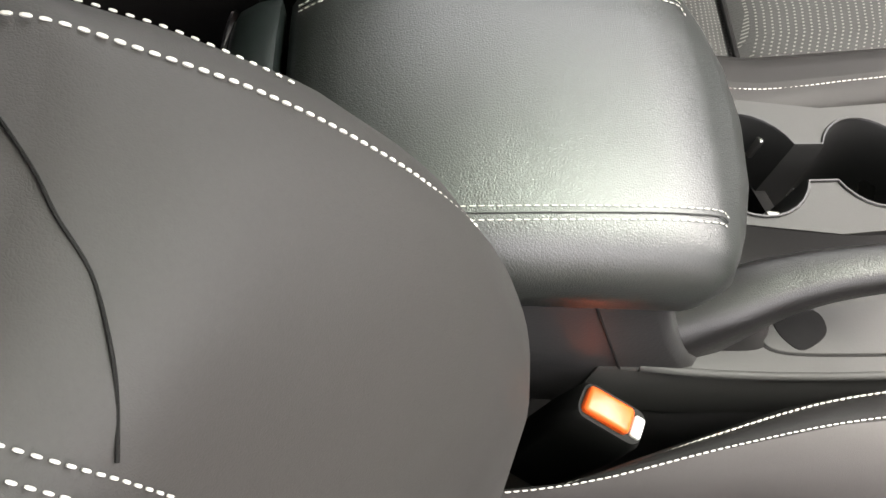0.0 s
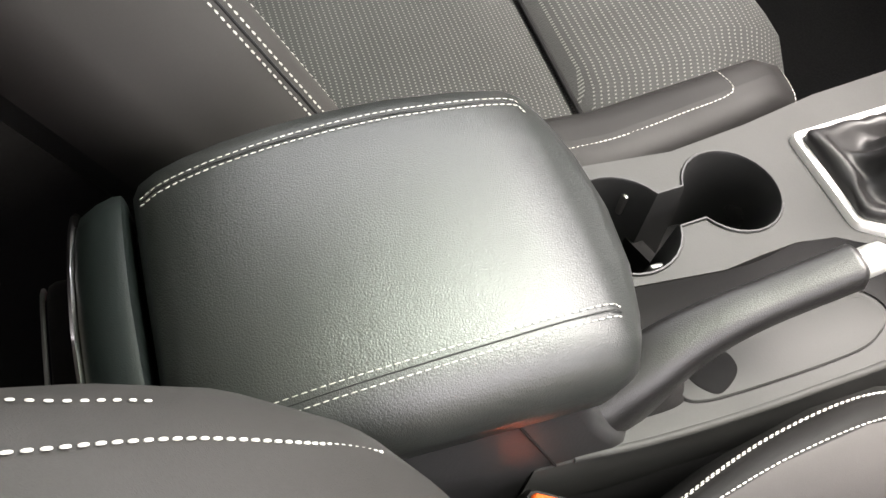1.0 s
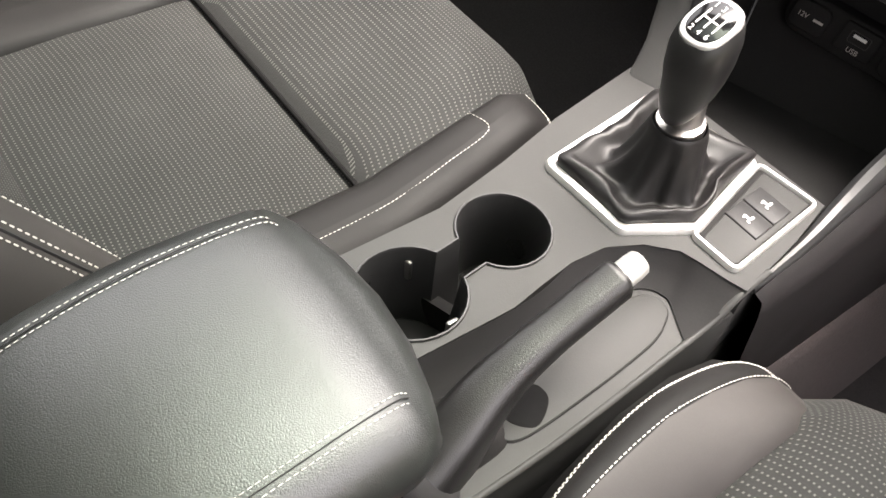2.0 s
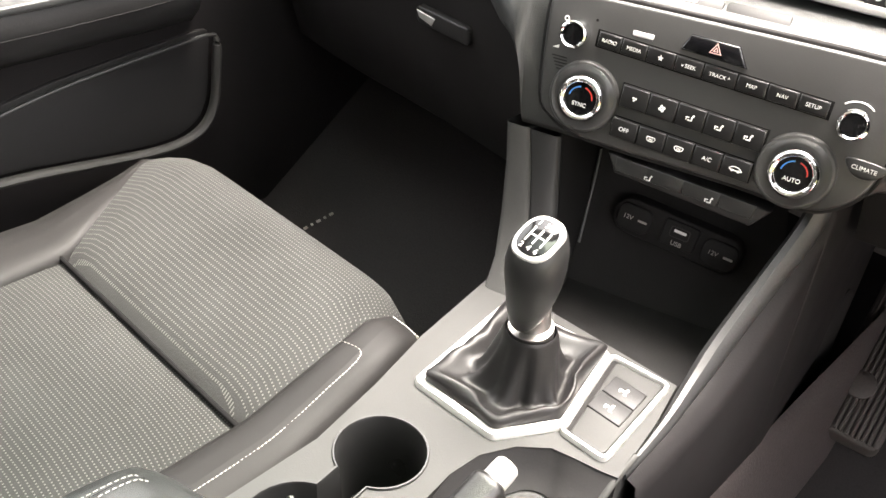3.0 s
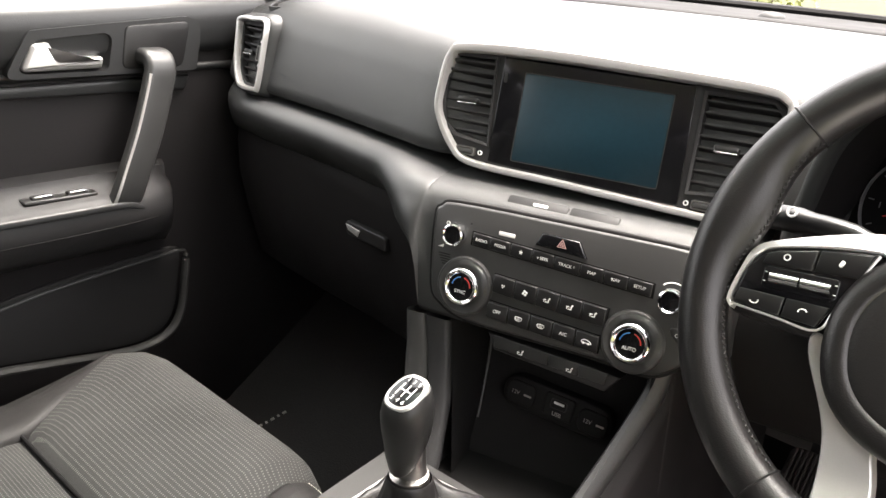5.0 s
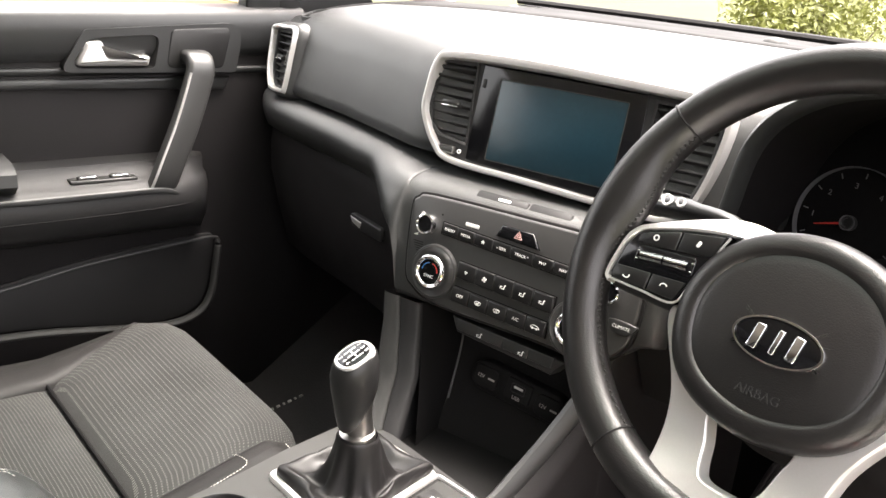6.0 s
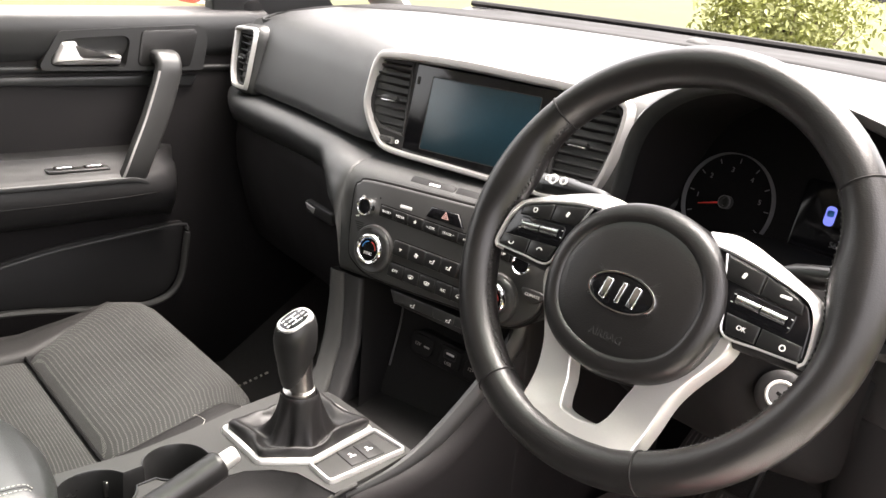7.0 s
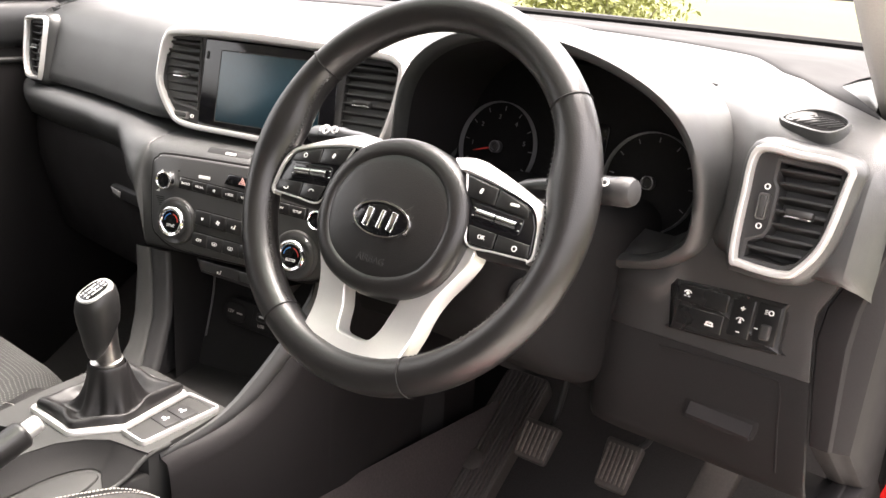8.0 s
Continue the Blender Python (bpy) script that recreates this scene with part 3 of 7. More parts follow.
# ---- armrest ----
arm = thing("armrest", (0.006, -0.45, 0.74), "black leather armrest lid with pale double stitching on the console", "armrest")
AX, HW = 0.006, 0.098


def arm_ring(y, grow, dz, drop=0.0):
    pts = [(-0.86, -0.058), (-0.97, -0.045), (-1.0, -0.028), (-0.95, -0.010), (-0.86, 0.001), (-0.72, 0.006), (-0.4, 0.0105), (0, 0.012), (0.4, 0.0105), (0.72, 0.006), (0.86, 0.001), (0.95, -0.010), (1.0, -0.028), (0.97, -0.045), (0.86, -0.058)]
    far = 0.94 - 0.06 * max(0.0, min(1.0, (-0.42 - y) / 0.12))
    return [Vector((AX + x * HW * grow * (far if x < 0 else 1), y, 0.786 + dz + z - drop * (z + 0.058) / 0.07)) for x, z in pts]


bm = bmesh.new()
stations = [(-0.5515, 0.90, -0.044), (-0.551, 0.925, -0.036), (-0.547, 0.94, -0.0275), (-0.538, 0.955, -0.0205), (-0.524, 0.968, -0.0145), (-0.505, 0.98, -0.009), (-0.48, 0.99, -0.004), (-0.45, 1.0, -0.0005), (-0.42, 1.0, 0.001), (-0.38, 0.99, 0.001), (-0.355, 0.975, -0.001)]
rings = [arm_ring(y, g, dz) for y, g, dz in stations]
# rounded front nose, bowed forward in plan
for k, (f, sh, dz) in enumerate(((0.010, 0.965, -0.003), (0.020, 0.945, -0.007), (0.028, 0.92, -0.013), (0.033, 0.89, -0.022), (0.0345, 0.86, -0.030))):
    r = arm_ring(-0.355 + 0.0, sh, 0.0)
    rings.append([Vector((p.x, -0.355 + f * (1.15 - 0.75 * ((p.x - AX) / HW) ** 2), min(p.z, 0.786 + dz + 0.35 * (p.z - 0.786)) if p.z > 0.76 else p.z + (0.76 - p.z) * k * 0.1)) for p in r])
loft(bm, rings)
lid = part("lid", bm, LEATHER, arm, smooth=70)


def on_lid(ring, sgn, off):
    """A point on the lid's skin at a share of its half width."""
    a, b, t = (8, 9, (off - 0.4) / 0.32) if off < 0.72 else (9, 10, (off - 0.72) / 0.14)
    p, q = (ring[a], ring[b]) if sgn > 0 else (ring[14 - a], ring[14 - b])
    return p.lerp(q, t) + Vector((0, 0.0004, 0.0005))


for sgn in (-1, 1):
    for base_off, gap in ((0.0, "stitching"), (0.060, "stitching"), (0.030, "seam")):
        line = []
        for rg in rings[2:-4]:
            back = max(0.0, min(1.0, (-0.37 - rg[7].y) / 0.15))
            off = base_off + (0.695 + 0.075 * back if sgn > 0 else 0.675 - 0.04 * back)
            line.append(on_lid(rg, sgn, min(off, 0.86)))
        bm = bmesh.new()
        if gap == "seam":
            sweep(bm, spline(line, 4), 0.0004, 6)
            part("seam", bm, DARK, lid)
        else:
            stitches(bm, spline(line, 4), 0.0027, 0.0013, 0.00032)
            part("stitching", bm, THREAD, lid, "pale double stitching", smooth=0)
bm = bmesh.new()
loft(bm, [[Vector((p.x, y - 0.004 * (1 - ((p.x - AX) / HW) ** 2), p.z)) for p in arm_ring(y, g, dz)] for y, g, dz in ((-0.579, 0.80, -0.058), (-0.5785, 0.84, -0.048), (-0.575, 0.87, -0.040), (-0.566, 0.895, -0.0335), (-0.558, 0.91, -0.0305), (-0.554, 0.912, -0.0310), (-0.5525, 0.90, -0.036))])
part("rear_pad", bm, REARPAD, arm, "rear part of the armrest, darkened and tinged with a green reflection", smooth=60)
bm = bmesh.new()
sweep(bm, spline([(AX + x * HW * 0.88, -0.581 - 0.004 * (1 - x * x), 0.747 + z) for x, z in ((-0.98, -0.09), (-0.99, -0.04), (-0.93, -0.018), (-0.6, -0.005), (0, 0.0), (0.6, -0.005), (0.93, -0.018), (0.99, -0.04), (0.98, -0.09))], 5), 0.0022, 8)
part("chrome_trim", bm, CHROME, arm, "thin chrome trim")
bm = bmesh.new()
plate(bm, rrect(0.006, 0.640, 0.138, 0.130, 0.02, 4), 0.580, 0.604, 0.006, Matrix(((1, 0, 0, 0), (0, 0, -1, 0), (0, 1, 0, 0), (0, 0, 0, 1))))
part("rear_vent_box", bm, PIT, arm)
bm = bmesh.new()
sweep(bm, spline([(AX + x * HW * 0.76, -0.607, 0.700 + z) for x, z in ((-0.95, -0.1), (-0.95, -0.03), (-0.7, -0.008), (0.7, -0.008), (0.95, -0.03), (0.95, -0.1))], 4), 0.0014, 8)
part("rear_trim", bm, STEEL, arm)

# ---- gear lever ----
lever = thing("gear_lever", (-0.022, -0.03, 0.69), "black gear lever with silver cap and leather gaiter", "gear lever")
base = even(offset(gate, -0.0075), 72)
cx = Vector((-0.022, -0.036))
PROFILE = spline([(1.0, 0.6895), (0.995, 0.6955), (0.955, 0.7015), (0.87, 0.7030), (0.77, 0.6990), (0.66, 0.6965), (0.585, 0.7010), (0.515, 0.7110), (0.455, 0.7240), (0.405, 0.7370), (0.372, 0.7460), (0.345, 0.7490)], 3)
bm = bmesh.new()
rings = []
for lvl, (f, z) in enumerate(PROFILE):
    t = lvl / (len(PROFILE) - 1)
    mid = math.sin(math.pi * min(1.0, t * 1.08)) if t < 0.93 else 0.0
    ring = []
    for p in base:
        d = p - cx
        a = math.atan2(d.y, d.x)
        round_d = Vector((math.cos(a), math.sin(a))) * 0.0585
        # soft folds: a long roll on the passenger side, a loop at the front, narrow pleats up to the collar
        n1 = noise.noise(Vector((math.cos(a) * 1.3 + 3, math.sin(a) * 1.3, t * 0.8)))
        n2 = noise.noise(Vector((math.cos(a) * 2.8, math.sin(a) * 2.8 + 5, t * 2.2)))
        pleat = math.cos(5 * a + 1.4 * n1 + 1.2 * t) + 0.4 * math.cos(9 * a + 2 * n2)
        roll = math.exp(-((f - 0.86) / 0.13) ** 2)
        lobe = max(0.0, math.cos(a - 2.75)) ** 3 + 0.9 * max(0.0, math.cos(a - 0.75)) ** 6
        q = cx + d.lerp(round_d, min(1.0, max(0.0, (t - 0.15) * 1.5))) * f * (1 + mid * (0.065 * pleat + 0.15 * n2))
        ring.append(Vector((q.x, q.y - 0.003 * t, z + roll * (0.0075 * lobe + 0.004 * n1) - mid * (1 - roll) * 0.004 * max(0.0, -pleat) * (1 - t) + mid * 0.003 * n2)))
    rings.append(ring)
loft(bm, rings, caps=False)
part("gaiter", bm, BOOT, lever, "creased black leather gaiter", smooth=80)
ax = look((-0.022, -0.0395, 0.750), (-0.022, -0.0500, 0.852)) @ pose(0, 0, 0, 180, 0, 0)
bm = bmesh.new()
revolve(bm, [(0.0150, -0.012), (0.0182, -0.010), (0.0188, -0.002), (0.0180, 0.0025), (0.0140, 0.0035)], ax, 32)
part("collar", bm, STEEL, lever, "satin metal collar")
bm = bmesh.new()
loft(bm, [[ax @ Vector((r * math.cos(2 * math.pi * j / 28), -0.0028 + 1.05 * r * math.sin(2 * math.pi * j / 28), z)) for j in range(28)] for r, z in ((0.0142, 0.001), (0.0132, 0.008), (0.0126, 0.018), (0.0130, 0.030), (0.0142, 0.044))])
part("neck", bm, STEEL, lever, "satin metal neck")


def knob_ring(z, rx, ry, dy, slant=0.0):
    z *= 0.90
    ring = []
    for q in [2 * math.pi * j / 32 for j in range(32)]:
        y = 0.92 * ry * math.sin(q)
        ring.append(ax @ Vector((0.92 * rx * math.cos(q), dy + y, z - slant * y)))
    mid = sum(ring, Vector()) / 32
    for p in ring:
        p.z += 0.36 * max(0.0, min(1.0, (z - 0.04) / 0.05)) * (p.y - mid.y)
    return ring


bm = bmesh.new()
loft(bm, [knob_ring(*q) for q in ((0.029, 0.0130, 0.0130, 0.003, 1.05), (0.027, 0.0158, 0.0160, 0.003, 1.05), (0.031, 0.0178, 0.0184, 0.003, 0.95), (0.040, 0.0206, 0.0218, 0.002, 0.60), (0.050, 0.0220, 0.0242, 0.001, 0.25), (0.066, 0.0239, 0.0262, 0.001, 0.06), (0.082, 0.0241, 0.0265, 0.001, 0.0), (0.092, 0.0223, 0.0245, 0.001, 0.0), (0.098, 0.0188, 0.0210, 0.001, 0.0))])
knob = part("knob", bm, KNOBSKIN, lever, "satin black knob")
cap_m = Matrix.Translation(sum(knob_ring(0.098, 0.0188, 0.0210, 0.001), Vector()) / 32) @ Matrix.Rotation(radians(20), 4, "X") @ ax.to_3x3().to_4x4() @ Matrix.Rotation(math.pi, 4, "Z")
bm = bmesh.new()
oval = [Vector((0.0172 * math.copysign(abs(math.cos(q)) ** 0.8, math.cos(q)), 0.0205 * math.copysign(abs(math.sin(q)) ** 0.8, math.sin(q)))) for q in [2 * math.pi * (j + 0.5) / 32 for j in range(32)]]
plate(bm, oval, -0.003, 0.002, 0.0018, cap_m)
part("cap", bm, SILVER, knob, "silver cap")
bm = bmesh.new()
plate(bm, [p * 0.80 for p in oval], 0.0015, 0.0026, 0.0005, cap_m)
part("badge", bm, GLOSS, knob, "black shift pattern badge")
bm = bmesh.new()
for x in (-0.007, 0.0, 0.007):
    plate(bm, rrect(x, 0, 0.0012, 0.014, 0.0004, 2), 0.0024, 0.003, 0.0001, cap_m)
plate(bm, rrect(-0.001, 0, 0.0132, 0.0012, 0.0004, 2), 0.0024, 0.0031, 0.0001, cap_m)
part("shift_pattern", bm, WHITE, knob, "white shift pattern")
for digits, y in (("1  3  5", 0.0112), ("2  4  6", -0.0112)):
    text("gear_numbers", digits, 0.0062, cap_m @ Matrix.Translation((0, y, 0.0027)), WHITE, knob)

# ---- handbrake ----
hb = thing("handbrake", (0.056, -0.30, 0.666), "black leather handbrake lever with silver button", "handbrake")
bm = bmesh.new()
hpath = spline([(0.068, -0.318, 0.660), (0.0645, -0.296, 0.680), (0.060, -0.273, 0.698), (0.0575, -0.247, 0.7125), (0.0565, -0.21, 0.7275), (0.0565, -0.185, 0.7375), (0.0565, -0.172, 0.7428)], 6)
rings = []
for i, p in enumerate(hpath):
    t = i / (len(hpath) - 1)
    a, b = hpath[max(0, i - 1)], hpath[min(len(hpath) - 1, i + 1)]
    d = (b - a).normalized()
    side = d.cross(Vector((0, 0, 1))).normalized()
    top = side.cross(d)
    half = 0.0128 + 0.0105 * max(0.0, 1 - t / 0.62) ** 1.25 - (0.0016 if t > 0.985 else 0)
    tall = half * (1.05 + 0.25 * max(0.0, 1 - t / 0.4))
    ring = []
    for q in [2 * math.pi * j / 24 for j in range(24)]:
        c_, s_ = math.cos(q), math.sin(q)
        ring.append(p + side * half * math.copysign(abs(c_) ** 0.72, c_) + top * tall * math.copysign(abs(s_) ** 0.72, s_))
    rings.append(ring)
tip_c = sum(rings[-1], Vector()) / 24
rings.append([tip_c + (p - tip_c) * 0.82 + (hpath[-1] - hpath[-2]).normalized() * 0.0016 for p in rings[-1]])
loft(bm, rings)
grip = part("grip", bm, GRIP, hb, "leather covered grip", smooth=60)
bm = bmesh.new()
foot = [Vector(p) for p in ((0.030, -0.372), (0.070, -0.350), (0.0825, -0.322), (0.0845, -0.290), (0.080, -0.264), (0.060, -0.254), (0.036, -0.262), (0.024, -0.31))]
foot = spline(foot, 4, True)
rings = []
for t in [q / 9 for q in range(10)]:
    c = Vector((0.065 - 0.003 * t, -0.302 + 0.012 * t))
    e = (1 - t) ** 2.2
    rings.append([Vector((c.x + (p.x - c.x) * e + (1 - e) * 0.0162 * math.cos(a), c.y + (p.y - c.y) * e + (1 - e) * 0.0185 * math.sin(a), 0.664 + 0.022 * t ** 0.9)) for p, a in [(p, math.atan2(p.y + 0.30, p.x - 0.056)) for p in foot]])
loft(bm, rings)
part("skirt", bm, GRIP, hb, "dark skirt at the lever's root", smooth=70)
bm = bmesh.new()
d = (hpath[-1] - hpath[-4]).normalized()
sweep(bm, [hpath[-1] + d * q for q in (-0.004, 0.002, 0.010, 0.0155, 0.0175)], [0.0088, 0.0092, 0.0092, 0.0086, 0.0066], 18)
part("button", bm, SILVER, hb, "silver release button")

# ---- seats ----
def fabric_material():
    """Dark woven cloth with rows of short pale dashes."""
    m = mat("dark_woven_cloth_with_pale_dashes", (0.0162, 0.0162, 0.0154), 0.9, bump=0.8, scale=900, var=0.15)
    nt = m.node_tree
    b = nt.nodes["Principled BSDF"]
    old = b.inputs["Base Color"].links[0].from_socket
    tc = nt.nodes.new("ShaderNodeTexCoord")
    sep = nt.nodes.new("ShaderNodeSeparateXYZ")
    nt.links.new(tc.outputs["Object"], sep.inputs[0])

    def math_node(op, a, bv, c=None):
        n = nt.nodes.new("ShaderNodeMath")
        n.operation = op
        for i, v in enumerate((a, bv)):
            if isinstance(v, float):
                n.inputs[i].default_value = v
            else:
                nt.links.new(v, n.inputs[i])
        return n.outputs[0]

    along = math_node("ADD", sep.outputs["Y"], math_node("MULTIPLY", sep.outputs["Z"], -0.8))
    row = math_node("DIVIDE", along, 0.0047)
    idx = math_node("FLOOR", row, 0.0)
    col = math_node("ADD", math_node("DIVIDE", sep.outputs["X"], 0.0033), math_node("MULTIPLY", math_node("MODULO", idx, 2.0), 0.5))
    fr = math_node("FRACT", row, 0.0)
    fc = math_node("FRACT", col, 0.0)
    dash = math_node("MULTIPLY", math_node("LESS_THAN", fr, 0.27), math_node("LESS_THAN", fc, 0.40))
    rib = math_node("LESS_THAN", fr, 0.5)
    weave = math_node("LESS_THAN", math_node("FRACT", math_node("DIVIDE", sep.outputs["X"], 0.0026), 0.0), 0.5)
    rib = math_node("ADD", rib, math_node("MULTIPLY", weave, 0.4))
    mx = nt.nodes.new("ShaderNodeMix")
    mx.data_type = "RGBA"
    nt.links.new(dash, mx.inputs[0])
    nt.links.new(old, mx.inputs[6])
    mx.inputs[7].default_value = (0.086, 0.086, 0.080, 1)
    nt.links.new(mx.outputs[2], b.inputs["Base Color"])
    bp = b.inputs["Normal"].links[0].from_node
    bp2 = nt.nodes.new("ShaderNodeBump")
    bp2.inputs["Strength"].default_value, bp2.inputs["Distance"].default_value = 0.5, 0.0008
    nt.links.new(math_node("ADD", math_node("MULTIPLY", rib, 0.5), dash), bp2.inputs["Height"])
    nt.links.new(bp.outputs[0], bp2.inputs["Normal"])
    nt.links.new(bp2.outputs[0], b.inputs["Normal"])
    return m


FABRIC = fabric_material()


def cushion_panel(bm, x0, x1, ys, zf, lift=0.012, n=14):
    """A padded cloth panel: grid over x and the given y stations, edges tucked in."""
    rows = []
    for j, y in enumerate(ys):
        t = j / (len(ys) - 1)
        ey = min(1, 5 * min(t, 1 - t))
        rows.append([Vector((x0 + (x1 - x0) * i / n, y, zf(y) + lift * (min(1, 4.5 * min(i, n - i) / n) * ey) ** 0.5 - lift)) for i in range(n + 1)])
    vs = loft(bm, rows, ring_closed=False)
    low = [[p - Vector((0, 0, 0.05)) for p in r] for r in rows]
    rim = [p for p in rows[0]] + [r[-1] for r in rows[1:]] + rows[-1][::-1][1:] + [r[0] for r in rows[::-1][1:-1]]
    loft(bm, [rim, [p - Vector((0, 0, 0.05)) for p in rim]], caps=False)
    bmesh.ops.remove_doubles(bm, verts=bm.verts, dist=1e-5)


def seat(name, cx, lift, dy, slope, back, label, outer_mat, hk, seams, widths, bx, bw, proud, prof_q, folds, thread):
    """A front seat: cloth centre panels, leatherette bolsters and pale seams.
    back: (height, bolster front line) pairs; slope: rake of the backrest; hk: height of the cushion bolsters; seams: where the back bolster's seams lie."""
    s = thing(name, (cx, -0.25 + dy, 0.33), label, "car seat", "front seats")
    zc = lambda y: 0.612 + lift + 0.004 + (0.27 * max(0, y + 0.20) if y < -0.06 else 0.0378 + 0.20 * (y + 0.06) - 6.5 * max(0, y + 0.05) ** 2)
    bm = bmesh.new()
    cushion_panel(bm, cx - 0.166, cx + 0.166, [-0.46 + 0.260 * j / 14 + dy for j in range(15)], lambda y: 0.616 + lift - 0.05 * max(0, -0.33 + dy - y), 0.008)
    part("cushion", bm, FABRIC, s, "dark cloth with pale dashes", smooth=60)
    bm = bmesh.new()
    ys = [-0.199 + (0.207 if lift else 0.185) * j / 14 for j in range(15)]
    flare = lambda y: max(0.0, min(1.0, (y + 0.204) / 0.16))
    half = lambda y, k: 0.149 + 0.084 * flare(y) if k < 0 and not lift else 0.168 + 0.022 * max(0, min(1, (y + 0.075) / 0.05))
    rows = [[Vector((cx + half(y, k) * k / 7, y + dy, zc(y) + 0.008 * min(1, 4 * (1 - abs(k) / 7)) ** 0.5 + 0.010 * min(1, 13 * (y + 0.199) / 0.19 + 0.02) ** 0.6 - 0.016)) for k in range(-7, 8)] for y in ys]
    for q, (ddy, dz) in enumerate(((0.012, -0.008), (0.021, -0.022), (0.026, -0.042), (0.026, -0.075), (0.018, -0.12))):
        rows.append([Vector((p.x, ys[-1] + ddy + dy, p.z + dz)) for p in rows[14]])
    for r in rows:
        for k, p in enumerate(r):
            e = max(0.0, abs(k - 7) / 7 - 0.6) / 0.4
            g = max(0.0, min(1.0, (p.y - dy + 0.085) / 0.06))
            k_e = 1.0 if (k > 7) == (cx < 0) else 0.35
            p.z -= 0.030 * e * e * g * k_e
            p.y -= 0.022 * e ** 3 * g * k_e
    loft(bm, rows, ring_closed=False)
    part("thigh_pad", bm, FABRIC, s, "dark cloth with pale dashes", smooth=70)
    bm = bmesh.new()
    sweep(bm, [Vector((cx - 0.166 + 0.332 * i / 8, -0.1995 + dy, zc(-0.199) - 0.0035)) for i in range(9)], 0.0028, 8)
    part("cross_seam", bm, VOID, s)
    bm = bmesh.new()
    box(bm, (cx, -0.23 + dy, 0.50 + lift), (0.36, 0.42, 0.16), 0.02)
    part("base", bm, DARK, s)
    split = 0.66 if hk > 0.6 else 0.52
    heights = (0.020, 0.034, 0.046, 0.050, 0.046, 0.034, 0.010, -0.008, -0.022, -0.040, -0.062) if hk > 0.6 else (0.020, 0.032, 0.038, 0.036, 0.030, 0.022, 0.013, 0.003, -0.012, -0.034, -0.062)
    for sg in (-1, 1):
        ra, rb, line, line2, line3 = [], [], [], [], []
        for y, h, w in zip((-0.50, -0.42, -0.34, -0.26, -0.19, -0.13, -0.085, -0.05, -0.024, -0.006, 0.002), heights, widths):
            h *= hk if h > 0 else 1
            h -= 0.012 * max(0.0, min(1.0, (y + 0.20) / 0.10)) if hk < 0.6 and sg < 0 else 0
            zb = (zc(min(y, -0.03)) if y > -0.2 else 0.616 + lift) + min(0.0, h)
            h = max(0.0, h)
            w *= 1.0 if lift or sg > 0 else 1.45
            xi, xo = cx + sg * 0.163, cx + sg * (0.167 + w)
            if sg < 0 and not lift:
                w *= 1 - 0.72 * flare(y)
                xi = cx - 0.145 - 0.082 * flare(y)
                xo = xi - w - 0.004
            y += dy
            A = [(xi, zb - 0.03), (xi + sg * 0.001, zb - 0.004), (xi + sg * w * split * 0.30, zb + h * 0.50), (xi + sg * w * split * 0.60, zb + h * 0.82), (xi + sg * w * split, zb + h * 0.97)]
            B = [A[-1], (xi + sg * w * (split + 0.45 * (0.9 - split)), zb + h * 0.98 - 0.001), (xi + sg * w * 0.90, zb + h * (0.84 if hk > 0.6 else 0.66) - 0.003), (xo, zb + h * 0.2 - 0.012), (xo + sg * 0.005, zb - 0.045), (xo - sg * 0.004, zb - 0.12)]
            ra.append([Vector((x, y, z)) for x, z in A])
            rb.append([Vector((x, y, z)) for x, z in B])
            up = Vector((0, 0, 0.0007))
            line.append(ra[-1][-1].lerp(rb[-1][1], 0.12) + up)
            line2.append((rb[-1][2] if hk > 0.6 else ra[-1][4].lerp(rb[-1][1], 0.55)) + up)
            line3.append(rb[-1][2].lerp(rb[-1][3], 0.14) + up)
        bm = bmesh.new()
        loft(bm, ra, ring_closed=False)
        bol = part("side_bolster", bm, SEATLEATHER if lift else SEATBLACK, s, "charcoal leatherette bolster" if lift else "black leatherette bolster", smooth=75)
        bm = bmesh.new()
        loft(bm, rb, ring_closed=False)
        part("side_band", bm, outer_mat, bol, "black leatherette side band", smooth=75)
        if hk < 0.6:
            # the long seam turns up over the bolster; a double seam crosses its front end
            line2 = line2[:6] + [ra[6][4].lerp(rb[6][1], 0.4) + up, ra[6][2] + up, ra[6][1] + up]
            line3 = [(p.lerp(q, 0.2) + up) for p, q in zip(ra[8][2:] + rb[8][1:5], ra[9][2:] + rb[9][1:5])]
            line4 = [p.lerp(q, 0.75) + up for p, q in zip(ra[8][2:] + rb[8][1:5], ra[9][2:] + rb[9][1:5])]
        for ln in ((line, line2, line3) if hk > 0.6 else (line2, line3, line4) if sg > 0 else ()):
            bm = bmesh.new()
            stitches(bm, spline(ln, 4), 0.0028, 0.0013, 0.00045)
            part("stitching", bm, THREAD, bol, "pale stitching", smooth=0)
    # backrest
    yb = lambda z: back[0][1] - proud - slope * (z - back[0][0])
    bm = bmesh.new()
    rows = []
    for j in range(17):
        z = 0.60 + lift + 0.54 * j / 16
        rows.append([Vector((cx + 0.15 * k / 6, yb(z) + 0.012 * (min(1, 3.5 * (1 - abs(k) / 6))) ** 0.5 - 0.004, z)) for k in range(-6, 7)])
    loft(bm, rows, ring_closed=False)
    part("backrest", bm, FABRIC, s, "dark cloth with pale dashes", smooth=60)
    bm = bmesh.new()
